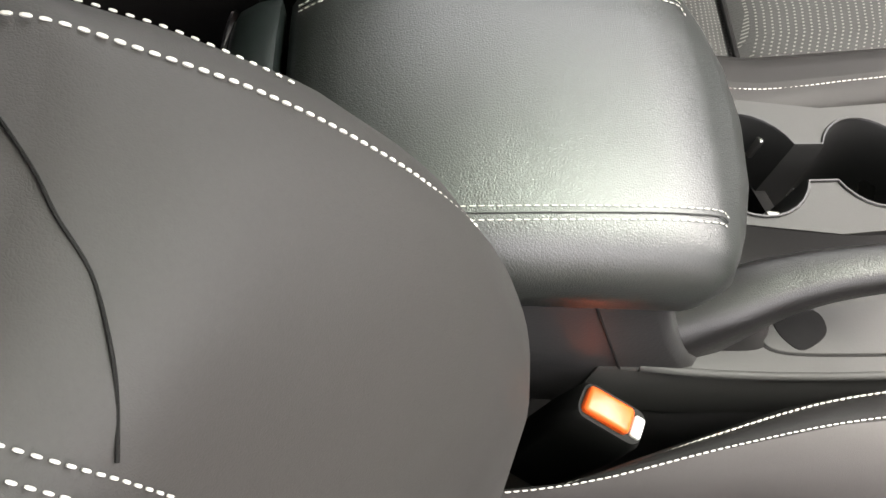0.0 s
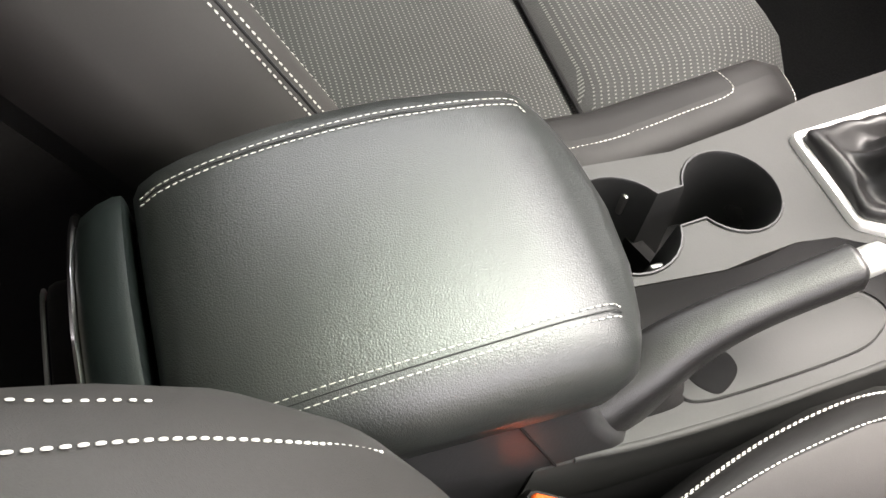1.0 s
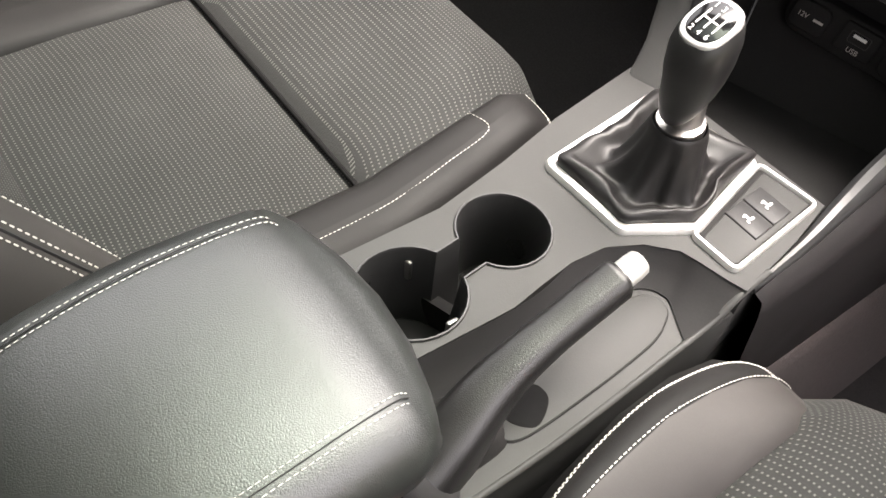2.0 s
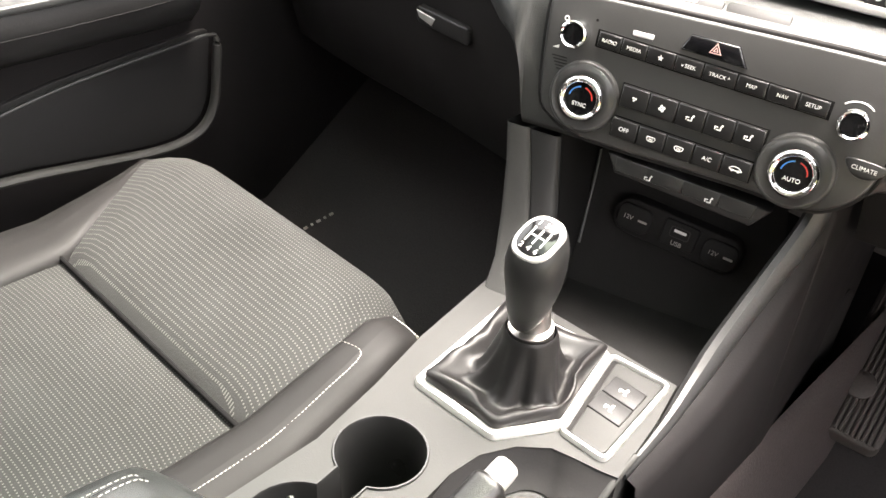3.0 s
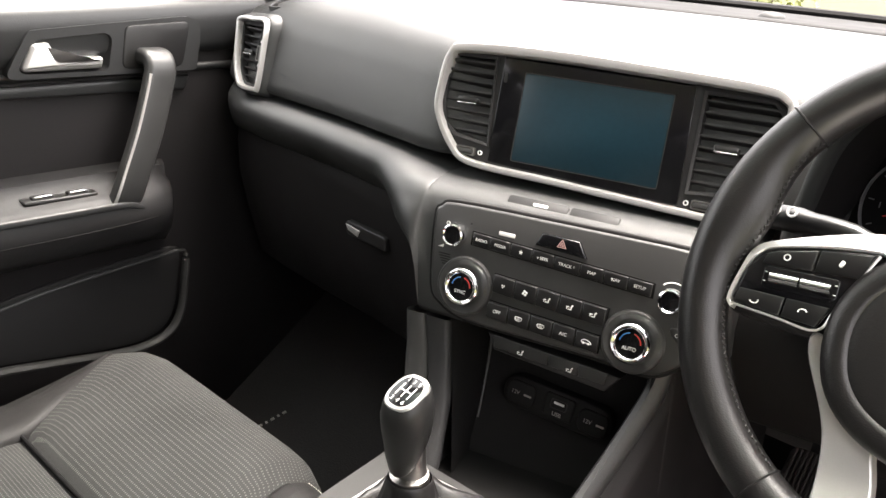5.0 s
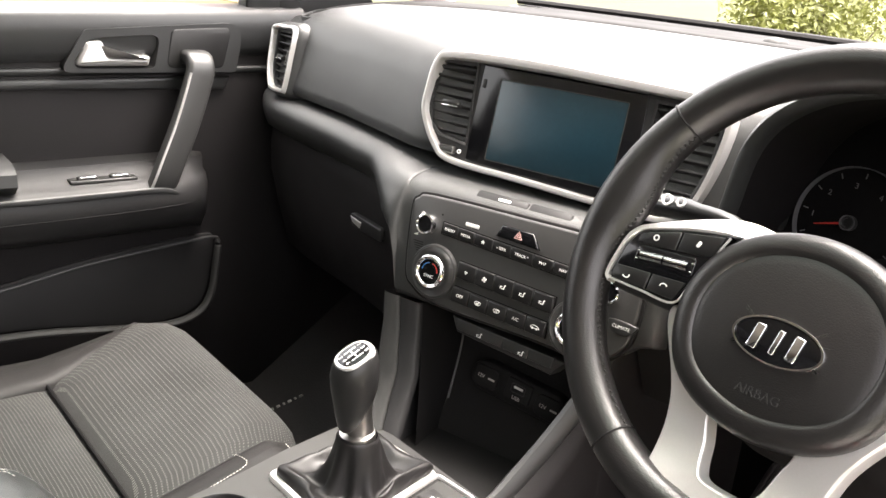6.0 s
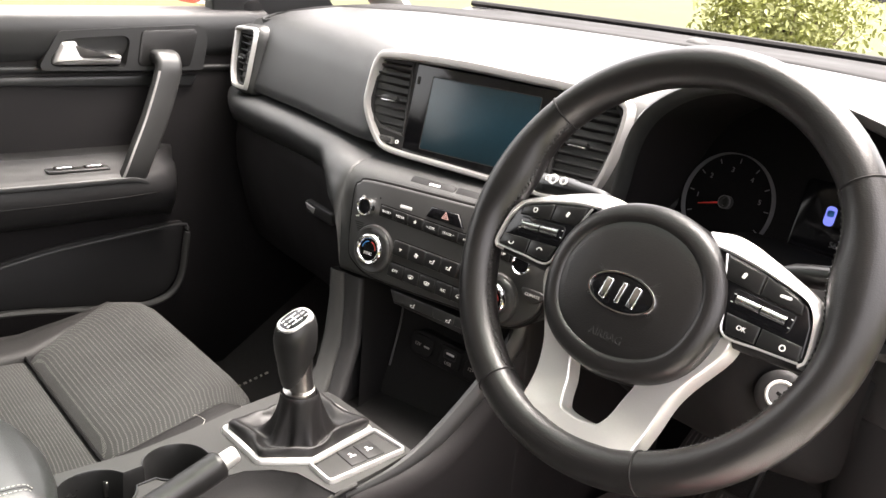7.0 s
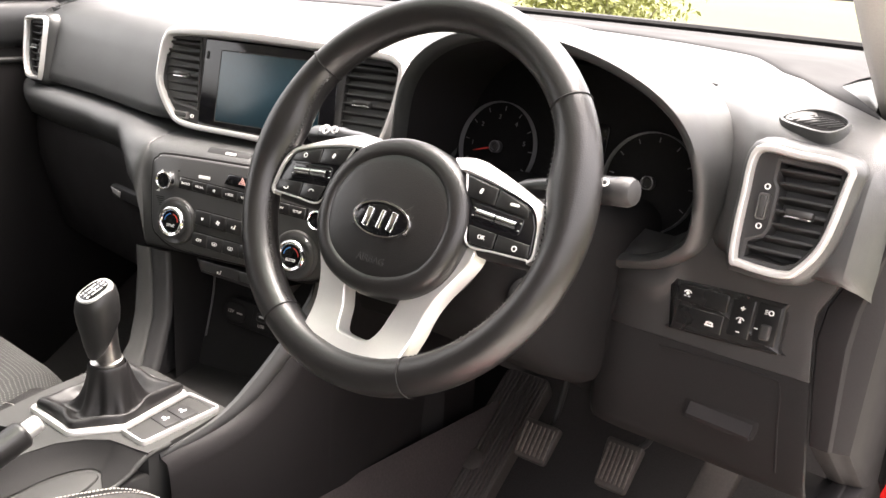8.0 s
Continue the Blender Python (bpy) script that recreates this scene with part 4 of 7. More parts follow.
    loft(bm, [[Vector((cx + x, yb(z) + y, z)) for x, y in ((-0.20, -0.01), (-0.23, -0.05), (-0.21, -0.10), (0, -0.12), (0.21, -0.10), (0.23, -0.05), (0.20, -0.01))] for z in (0.52, 0.7, 0.9, 1.02, 1.10, 1.15)])
    part("back_shell", bm, DARK, s)
    for sg in (-1, 1):
        bm = bmesh.new()
        rings, lines, creases = [], [[] for _ in seams], [[] for _ in folds]
        for z, yf in spline(back, 3):
            w, y0, xi = bw, yb(z), cx + sg * (0.145 + bx - (0.15 * max(0, z - 0.90) + 6 * max(0, z - 0.915) ** 2 if lift else 0))
            up_t = max(0.0, min(1.0, (z - 0.84) / 0.13))
            b = yf - y0
            prof = [(0.0, -0.03), (0.0, 0.002), *((q, b * e) for q, e in prof_q), (1.03, -0.01), (0.98, -0.06), (0.5, -0.08)]
            ring = [Vector((xi + sg * w * x, y0 + y, z)) for x, y in prof]
            rings.append(ring)
            for ln, q in zip(lines + creases, [a + (b_ - a) * up_t for a, b_ in (*seams, *folds)]):
                i = max(k for k in range(len(prof) - 3) if prof[k][0] <= q)
                t = (q - prof[i][0]) / (prof[i + 1][0] - prof[i][0])
                ln.append(ring[i].lerp(ring[i + 1], t) + Vector((0, 0.0003, 0)))
        loft(bm, rings)
        bol = part("back_bolster", bm, SEATLEATHER, s, "charcoal leatherette bolster", smooth=80)
        for ln in lines:
            bm = bmesh.new()
            stitches(bm, ln, *thread)
            part("stitching", bm, THREAD, bol, "pale stitching", smooth=0)
        for ln in creases:
            bm = bmesh.new()
            sweep(bm, ln, 0.0004 if lift else 0.0011, 6)
            part("seam", bm, DARK, bol)
    return s


seat("passenger_seat", -0.36, 0.0, 0.0, 0.60, [(0.58, -0.363), (0.66, -0.403), (0.74, -0.450), (0.82, -0.498), (0.90, -0.548), (0.97, -0.596), (1.02, -0.643)], "dark cloth passenger seat with leatherette bolsters", SEATBLACK, 0.12, ((0.30, 0.30), (0.60, 0.60), (0.70, 0.70)), (0.060, 0.066, 0.068, 0.068, 0.064, 0.059, 0.053, 0.047, 0.041, 0.034, 0.028), 0.0, 0.098, 0.062, ((0.06, 0.30), (0.15, 0.65), (0.27, 0.93), (0.40, 1.0), (0.55, 0.97), (0.70, 0.85), (0.83, 0.62), (0.94, 0.30), (1.0, 0.0)), ((0.65, 0.65),), (0.0034, 0.0026, 0.0008))
driver = seat("driver_seat", 0.345, 0.04, -0.065, 0.27, [(0.60, -0.418), (0.70, -0.435), (0.78, -0.447), (0.826, -0.459), (0.86, -0.472), (0.891, -0.488), (0.924, -0.513), (0.945, -0.535), (0.962, -0.558), (0.973, -0.585)], "dark cloth driver seat with leatherette bolsters", SEATBLACK, 1.0, ((0.28, 0.44), (0.31, 0.47)), (0.004, 0.004, 0.012, 0.040, 0.063, 0.072, 0.072, 0.066, 0.055, 0.042, 0.030), -0.130, 0.200, 0.075, ((0.01, 0.14), (0.2, 0.24), (0.419, 0.40), (0.505, 0.54), (0.604, 0.74), (0.703, 0.90), (0.802, 0.985), (0.868, 1.0), (0.927, 0.90), (0.974, 0.70), (1.0, 0.42)), (), (0.0017, 0.0010, 0.00045))

# sewn shoulder of the driver's backrest: a crease and a double row of stitches
shoulder = [c for c in driver.children if c.name.startswith("back_bolster")][0]
bm = bmesh.new()
sweep(bm, spline([(0.180, -0.597, 0.9732), (0.196, -0.585, 0.9732), (0.204, -0.580, 0.9713), (0.212, -0.574, 0.9683), (0.222, -0.570, 0.9662), (0.230, -0.568, 0.9632), (0.240, -0.5668, 0.9600)], 5), 0.00038, 6)
part("seam", bm, SEATBLACK, shoulder)
bm = bmesh.new()
stitches(bm, spline([(0.1652, -0.598, 0.9736), (0.1650, -0.5912, 0.9736), (0.1645, -0.5826, 0.9709), (0.1642, -0.5724, 0.9666), (0.1635, -0.5615, 0.9615), (0.1622, -0.5514, 0.9553), (0.1602, -0.5367, 0.9441), (0.1590, -0.518, 0.9285), (0.1560, -0.505, 0.9120), (0.1538, -0.4917, 0.8942)], 4), 0.0021, 0.0011, 0.0005)
part("stitching", bm, THREAD, shoulder, "pale stitching", smooth=0)
bm = bmesh.new()
stitches(bm, spline([(0.1497, -0.5940, 0.9630), (0.1495, -0.5871, 0.9622), (0.1490, -0.5804, 0.9597), (0.1493, -0.5712, 0.9571), (0.1506, -0.5605, 0.9537), (0.1498, -0.5505, 0.9475), (0.1495, -0.5434, 0.9427)], 4), 0.0017, 0.0016, 0.0004)
part("stitching", bm, THREAD, shoulder, "pale stitching", smooth=0)
for dx in (0.0, 0.0045):
    bm = bmesh.new()
    stitches(bm, spline([(0.2395 + dx, -0.586, 0.9715), (0.2415 + dx, -0.576, 0.9675), (0.242 + dx, -0.571, 0.9634), (0.242 + dx, -0.566, 0.9574), (0.242 + dx, -0.559, 0.947)], 5), 0.0016, 0.0010, 0.0004)
    part("stitching", bm, THREAD, shoulder, "pale stitching", smooth=0)

# ---- seat belt buckle ----
buckle = thing("seat_belt_buckle", (0.125, -0.36, 0.60), "black seat belt buckle with orange-red button", "buckle")
bk = look((0.120, -0.378, 0.572), (0.1245, -0.362, 0.672)) @ pose(0, 0, 0, 180, 0, 0) @ pose(0, 0, 0.016, 0, 0, -10) @ Matrix.Scale(0.82, 4)
bm = bmesh.new()
loft(bm, [[bk @ Vector((p.x, p.y, z)) for p in rrect(0, 0, w, h, 0.008, 4)] for z, w, h in ((-0.05, 0.030, 0.048), (0.0, 0.032, 0.054), (0.05, 0.032, 0.056), (0.085, 0.030, 0.053), (0.09, 0.026, 0.049))])
part("body", bm, PIT, buckle)
bm = bmesh.new()
plate(bm, rrect(0, -0.004, 0.020, 0.036, 0.004, 4), 0.08, 0.0955, 0.003, bk)
part("button", bm, ORANGE, buckle, "orange-red release button")
bm = bmesh.new()
plate(bm, rrect(0, 0.0195, 0.016, 0.008, 0.002, 3), 0.08, 0.0925, 0.001, bk)
part("slot", bm, WHITE, buckle, "pale tongue slot")

# ---- dashboard ----
dash = thing("dashboard", (0, 0.4, 0.75), "dark grey grained plastic dashboard", "dashboard")
SC = basis((-0.05, 0.208, 1.035), 15.5, 11)
ST = basis((-0.02, 0.15, 0.90), 16, 11)


def face_y(x):
    """Depth of the dash face along the car's width at mid height."""
    pts = [(-0.76, 0.26), (-0.70, 0.215), (-0.60, 0.200), (-0.42, 0.190), (-0.28, 0.172), (-0.22, 0.164), (-0.17, 0.186), (0.14, 0.270), (0.185, 0.31), (0.20, 0.40), (0.488, 0.40), (0.512, 0.275), (0.57, 0.215), (0.68, 0.205), (0.72, 0.215), (0.76, 0.27)]
    for (a, ya), (b, yb) in zip(pts, pts[1:]):
        if x <= b:
            return ya + (yb - ya) * (x - a) / (b - a)
    return pts[-1][1]


def top_profile(x):
    f = face_y(x)
    b = min(f, 0.335 - 0.075 * max(0.0, min(1.0, (x - 0.45) / 0.05)))
    e = 0.02 * max(0, abs(x) - 0.6) / 0.13
    return [(0.96 - 0.28 * x * x, 1.10), (0.93 - 0.28 * x * x, 1.128), (0.84 - 0.28 * x * x, 1.126 - e), (0.72 - 0.28 * x * x, 1.129 - e), (0.60 - 0.16 * x * x, 1.131 - e), (0.50 - 0.1 * x * x, 1.131 - e), (max(0.36, b + 0.11), 1.124 - e), (b + 0.075, 1.114 - e), (b + 0.040, 1.104 - e), (b + 0.020, 1.088 - e), (f + 0.010, 1.06), (f + 0.002, 1.03), (f - 0.006, 1.0), (f - 0.008, 0.989), (f - 0.004, 0.983), (f + 0.012, 0.980), (f + 0.04, 0.981)]


bm = bmesh.new()
xs = [-0.755, -0.745, -0.73] + [-0.72 + 1.38 * i / 46 for i in range(47)] + [0.670, 0.680, 0.686]
end_drop = lambda x: 0.03 if x < -0.75 or x > 0.685 else 0.010 if x < -0.74 or x > 0.675 else 0.0
taper = lambda x, y: x - 0.11 * max(0.0, (x - 0.45) / 0.3) * max(0.0, min(1.0, (y - 0.27) / 0.12))
loft(bm, [[Vector((taper(x, y), y + 1.2 * end_drop(x), z - 0.6 * end_drop(x))) for y, z in top_profile(x)] for x in xs], ring_closed=False)
part("top_pad", bm, DASH, dash, smooth=50)
# groove of the windscreen outlet and the light sensor
bm = bmesh.new()
rows = []


def pad_z(x, y):
    """Height of the top pad's skin."""
    pr = top_profile(x)
    for (ya, za), (yb, zb) in zip(pr, pr[1:]):
        if yb <= y <= ya:
            return zb + (za - zb) * (y - yb) / max(1e-6, ya - yb)
    return pr[1][1]


for x in [-0.665 + 1.33 * i / 60 for i in range(61)]:
    y0, y1 = 0.68 - 0.88 * x * x, 0.928 - 0.28 * x * x
    row = []
    for t, dz in ((0.0, -0.002), (0.006, 0.0010), (0.02, 0.0030), (0.06, 0.0036), (0.12, 0.0036), (0.2, 0.0036), (0.3, 0.0036), (0.4, 0.0036), (0.5, 0.0036), (0.6, 0.0036), (0.7, 0.0036), (0.8, 0.0036), (0.9, 0.0036), (0.98, 0.003), (1.0, -0.002)):
        y = y0 + (y1 - y0) * t
        row.append(Vector((taper(x, y), y, pad_z(x, y) + dz)))
    rows.append(row)
loft(bm, rows, ring_closed=False)
part("outlet_panel", bm, PIT, dash, "dark windscreen outlet panel", smooth=60)
bm = bmesh.new()
revolve(bm, [(0.020, -0.004), (0.020, 0.001), (0.017, 0.006), (0.009, 0.0095), (0.001, 0.0105)], Matrix.Translation((-0.12, 0.74, 1.130)), 24)
part("light_sensor", bm, DECK, dash, "small grey sensor dome")

# lower passenger bulge, glovebox
CHIN = ((0.10, -0.095), (0.084, -0.066), (0.076, -0.042), (0.069, -0.024), (0.060, -0.011), (0.048, -0.004), (0.03, -0.002), (0.0, -0.003), (-0.03, -0.004), (-0.068, -0.006), (-0.074, -0.010), (-0.0755, -0.022), (-0.0755, -0.06))


def fascia_profile(u):
    side = max(0.0, min(1.0, -u / 0.166))
    lift_ = max(0.0, min(1.0, (u - 0.105) / 0.057))
    lift_ = 1.0 - 0.45 * lift_ * lift_ * (3 - 2 * lift_)
    return [ST @ Vector((u + side * (0.155 * max(0.0, -w) - 0.007), w if w > 0 else w * lift_, n)) for w, n in CHIN]


bm = bmesh.new()
rows, under = [], []
for x in [-0.75 + 0.45 * i / 16 for i in range(17)] + [-0.30 + 0.130 * i / 24 for i in range(1, 25)]:
    f = face_y(min(x, -0.22))
    t = max(0.0, min(1.0, (x + 0.30) / 0.130))
    k = t * t * (3 - 2 * t)
    kz = t ** 16
    zu = 0.920
    pad_pts = [(f + 0.04, 0.979), (f + 0.012, 0.977), (f - 0.006, 0.9745), (f - 0.021, 0.9705), (f - 0.030, 0.9635), (f - 0.0325, 0.954)]
    pad_pts += [(f - 0.030, 0.944), (f - 0.023, 0.934), (f - 0.013, 0.924), (f + 0.0, 0.914), (f + 0.017, 0.904), (f + 0.037, 0.895), (f + 0.06, 0.888)]
    swell = max(0.0, min(1.0, (x + 0.757) / 0.15))
    swell = swell * swell * (3 - 2 * swell)
    pad_pts = [(f + (y - f) * swell if y < f else y, z) for y, z in pad_pts]
    chin = fascia_profile((x + 0.02) / 0.9613)
    row = []
    for q, ((y, z), c) in enumerate(zip(pad_pts, chin)):
        g = k if q < 6 else k + (kz - k) * min(1.0, (q - 5) / 2)
        row.append(Vector((x + (c.x - x) * kz, y + (c.y - y) * k, z + (c.z - z) * g)))
    rows.append(row)
    fb = f - 0.012
    if x < -0.21:
        under.append([Vector((x, y, z)) for y, z in ((fb + 0.034, zu + 0.001), (fb + 0.020, zu - 0.012), (fb + 0.0175, zu - 0.035), (fb + 0.020, 0.84), (fb + 0.035, 0.78), (fb + 0.06, 0.70), (fb + 0.12, 0.655), (fb + 0.3, 0.63))])
us = [-0.156 + 0.318 * i / 24 for i in range(1, 25)]
tail = [[p + (ST.to_3x3() @ Vector((du, 0, dn))) for p in fascia_profile(us[-1])] for du, dn in ((0.003, -0.002), (0.008, -0.010), (0.012, -0.03), (0.014, -0.09))]
loft(bm, rows + [fascia_profile(u) for u in us] + tail, ring_closed=False)
part("lower_pad", bm, DASH, dash, smooth=60)
bm = bmesh.new()
loft(bm, under, ring_closed=False)
# the lid is dash plastic, darkened for the shade under the bulge
part("glovebox", bm, KNEE, dash, "glovebox lid darkened for the shade under the dash", smooth=60)
bm = bmesh.new()
plate(bm, rrect(0, 0, 0.085, 0.020, 0.006, 4), -0.004, 0.004, 0.002, basis((-0.345, 0.184, 0.842), -4, -8))
gl = part("glovebox_handle", bm, DARK, dash)
bm = bmesh.new()
plate(bm, ccw([Vector(p) for p in ((-0.040, 0.006), (-0.010, 0.004), (-0.016, -0.006), (-0.036, -0.002))]), 0.003, 0.0052, 0.0005, basis((-0.345, 0.184, 0.842), -4, -8))
part("latch", bm, SILVER, gl)

text("lettering", "AIRBAG", 0.0085, basis((-0.548, face_y(-0.548) - 0.0022, 1.012), -4, 12), SOFT, dash, depth=0.0006)

# legs of the centre fascia
for nm, bv, pts, mt in (("left_leg", 0.006, [((-0.1645, -0.0755), (-0.141, -0.0755), 0.0), ((-0.158, -0.11), (-0.132, -0.11), 0.0), ((-0.150, -0.16), (-0.120, -0.16), 0.006), ((-0.142, -0.20), (-0.112, -0.20), 0.020), ((-0.139, -0.218), (-0.105, -0.218), 0.036), ((-0.136, -0.262), (-0.098, -0.262), 0.060)], DECK), ("left_leg_inner", 0.0015, [((-0.1405, -0.0765), (-0.112, -0.0765), -0.003), ((-0.1315, -0.11), (-0.106, -0.11), -0.003), ((-0.1195, -0.16), (-0.095, -0.16), 0.003), ((-0.1045, -0.218), (-0.083, -0.218), 0.030), ((-0.0975, -0.262), (-0.077, -0.262), 0.054)], DARK)):
    bm = bmesh.new()
    rings = []
    for a, b, n in pts:
        rings.append([ST @ Vector(q) for q in ((a[0], a[1], n - 0.11), (a[0], a[1], n - 1.2 * bv), (a[0] + 0.3 * bv, a[1], n - 0.3 * bv), (a[0] + bv, a[1], n), (b[0] - 0.004, b[1], n), (b[0], b[1], n - 0.004), (b[0], b[1], n - (0.11 if bv > 0.005 else 0.010)))])
    loft(bm, rings, ring_closed=False)
    part(nm, bm, mt, dash, smooth=50)

# slots above the control panel
CH = ST @ Matrix.Translation((0, 0.0625, -0.0150)) @ pose(0, 0, 0, -38, 0, 0)
for a, b in ((-0.0735, -0.0075), (-0.0055, 0.0455)):
    bm = bmesh.new()
    plate(bm, rrect((a + b) / 2, 0, b - a, 0.0135, 0.003, 3), -0.02, 0.0012, 0.0008, CH)
    sl = part("indicator_strip", bm, DARK, dash)
bm = bmesh.new()
plate(bm, rrect(-0.037, 0, 0.016, 0.0035, 0.001, 2), -0.002, 0.0016, 0.0002, CH)
part("print", bm, WHITE, dash)

# ---- screen surround with centre vents ----
unit = thing("infotainment_unit", SC @ Vector((0, 0, -0.02)), "silver framed touchscreen with air vents either side", "infotainment screen")
outer = ccw(spline([(-0.1725, -0.008), (-0.1745, 0.024), (-0.168, 0.060), (-0.146, 0.0715), (-0.048, 0.0755), (0.06, 0.0735), (0.159, 0.070), (0.184, 0.0625), (0.192, 0.047), (0.188, 0.004), (0.174, -0.043), (0.150, -0.0635), (0.11, -0.065), (-0.024, -0.0612), (-0.118, -0.0585), (-0.147, -0.045)], 5, True))
inner = []
for p in offset(outer, -0.0075):
    inner.append(Vector((p.x, min(p.y, p.y - max(0, (p.y - 0.045)) * 0.22))))
bm = bmesh.new()
ring_plate(bm, outer, inner, -0.03, 0.004, 0.004, SC)
part("bezel", bm, SILVER, unit, "satin silver frame")
bm = bmesh.new()
plate(bm, offset(inner, 0.001), -0.04, -0.022, 0.0005, SC)
part("backing", bm, PIT, unit)
bm = bmesh.new()
plate(bm, ccw([Vector(p) for p in ((-0.103, 0.0605), (0.0995, 0.0585), (0.104, -0.0565), (-0.1035, -0.0525))]), -0.03, -0.004, 0.001, SC)
gp = part("glass_panel", bm, GLOSS, unit, "piano black screen surround")
bm = bmesh.new()
plate(bm, rrect(0.002, 0.002, 0.156, 0.091, 0.002, 2), -0.006, -0.0034, 0.0003, SC)
part("display", bm, SCREEN, gp, "dark blue switched-off display")
bm = bmesh.new()
ring_plate(bm, rrect(0.002, 0.002, 0.1580, 0.093, 0.002, 2), rrect(0.002, 0.002, 0.1568, 0.0918, 0.002, 2), -0.005, -0.0031, 0.0002, SC)
part("display_edge", bm, DECK, gp)
bm = bmesh.new()
plate(bm, rrect(-0.098, 0.040, 0.0035, 0.010, 0.001, 2), -0.005, -0.003, 0.0003, SC)
part("card_slot", bm, DARK, gp)


def vent(parent, m, opening, hinge, slats, knob_at, slider):
    """A vent: frame plate with an opening, tilted slats, a finger tab and a thumb wheel."""
    xs_, ys_ = [p.x for p in opening], [p.y for p in opening]
    x0, x1, y0, y1 = min(xs_), max(xs_), min(ys_), max(ys_)
    bm = bmesh.new()
    loft(bm, [at_z(offset(opening, 0.0035), -0.006, m), at_z(offset(opening, 0.003), -0.0035, m), at_z(opening, -0.005, m), at_z(offset(opening, -0.002), -0.022, m)], caps=False)
    part("vent_mouth", bm, DARK, parent)
    for i in range(slats):
        y = y0 + (y1 - y0) * (i + 0.7) / (slats + 0.4)
        cr = []
        for a, b in zip(opening, opening[1:] + opening[:1]):
            if (a.y - y) * (b.y - y) < 0:
                cr.append(a.x + (b.x - a.x) * (y - a.y) / (b.y - a.y))
        if len(cr) < 2:
            continue
        lo, hi = min(cr) - 0.001, max(cr) + 0.001
        bm = bmesh.new()
        mm = m @ Matrix.Translation(((lo + hi) / 2, y, -0.012)) @ pose(0, 0, 0, 66, 0, 0)
        box(bm, (0, 0, 0), (hi - lo, 0.012, 0.0022), 0.0009, mm)
        part("slat", bm, DARK, parent)
    bm = bmesh.new()
    box(bm, (0, 0, 0), (0.024, 0.012, 0.0045), 0.0018, m @ Matrix.Translation((knob_at[0], knob_at[1], -0.006)) @ pose(0, 0, 0, 70, 0, 0))
    tab = part("vent_tab", bm, BUTTON, parent)
    bm = bmesh.new()
    box(bm, (0, 0, 0), (0.022, 0.0015, 0.001), 0.0003, m @ Matrix.Translation((knob_at[0], knob_at[1] - 0.0022, 0.0002)))
    part("tab_trim", bm, CHROME, tab)
    if slider:
        (sx, sy), vert = slider
        w, h = (0.006, 0.019) if vert else (0.019, 0.006)
        bm = bmesh.new()
        ring_plate(bm, rrect(sx, sy, w + 0.003, h + 0.003, 0.002, 2), rrect(sx, sy, w, h, 0.0015, 2), -0.006, 0.0004, 0.0005, m)
        part("wheel_trim", bm, STEEL, parent)
        bm = bmesh.new()
        plate(bm, rrect(sx, sy, w, h, 0.0015, 2), -0.006, 0.0006, 0.001, m)
        part("thumb_wheel", bm, DECK, parent)
        for sgn in (-1, 1):
            c = (sx, sy + sgn * 0.0165) if vert else (sx + sgn * 0.0165, sy)
            bm = bmesh.new()
            ring_plate(bm, circle(*c, 0.0026, 14), circle(*c, 0.0017, 14), -0.005, -0.003, 0.0002, m)
            part("print", bm, WHITE, parent)


for side, pts, tab, sl in (("left", [(-0.1665, 0.056), (-0.1137, 0.057), (-0.1085, -0.031), (-0.146, -0.026), (-0.160, -0.016), (-0.166, 0.01)], (-0.137, 0.0096), (-0.130, -0.0425)), ("right", [(0.1105, 0.053), (0.172, 0.0525), (0.180, 0.044), (0.176, 0.0), (0.165, -0.034), (0.1115, -0.040)], (0.1384, 0.0038), (0.128, -0.0515))):
    op = ccw([Vector(p) for p in pts])
    face = ccw([Vector(p) for p in (((-0.103, 0.063), (-0.1035, -0.056), (-0.13, -0.0555), (-0.147, -0.043), (-0.166, -0.008), (-0.1705, 0.03), (-0.166, 0.058), (-0.15, 0.066)) if side == "left" else ((0.099, 0.0615), (0.15, 0.0615), (0.178, 0.0565), (0.1855, 0.046), (0.181, 0.004), (0.167, -0.042), (0.146, -0.0575), (0.1035, -0.06)))])
    bm = bmesh.new()
    holed(bm, offset(face, 0.001), [op[::-1]], -0.0055, 0.014, SC)
    vp = part("vent_face", bm, DARK, unit, "dark grey vent panel")
    vent(vp, SC, op, None, 8, tab, (sl, False))

# ---- audio and climate panel ----
panel = thing("control_panel", ST @ Vector((0, 0, 0)), "black audio and climate control panel with two chrome-ringed dials", "control panel")
po = ccw(spline([(-0.145, 0.030), (-0.139, 0.044), (-0.119, 0.050), (0.0, 0.0525), (0.122, 0.0535), (0.1375, 0.048), (0.1435, 0.0235), (0.1455, -0.017), (0.140, -0.045), (0.1201, -0.0658), (0.096, -0.0723), (0.0483, -0.0695), (-0.0639, -0.0696), (-0.1002, -0.067), (-0.1231, -0.0579), (-0.1373, -0.0402)], 4, True))
bm = bmesh.new()
plate(bm, offset(po, 0.003), -0.02, -0.0002, 0.001, ST)
part("panel_gap", bm, PIT, panel)
bm = bmesh.new()
plate(bm, po, -0.02, 0.003, 0.003, ST)
part("panel_face", bm, PANEL, panel)
SK = lambda u: -0.045 * u


KEYBLACK = mat("gloss_black_keys", (0.011, 0.011, 0.0112), 0.30, bump=0.03, scale=1500, var=0.1, spec=0.45)


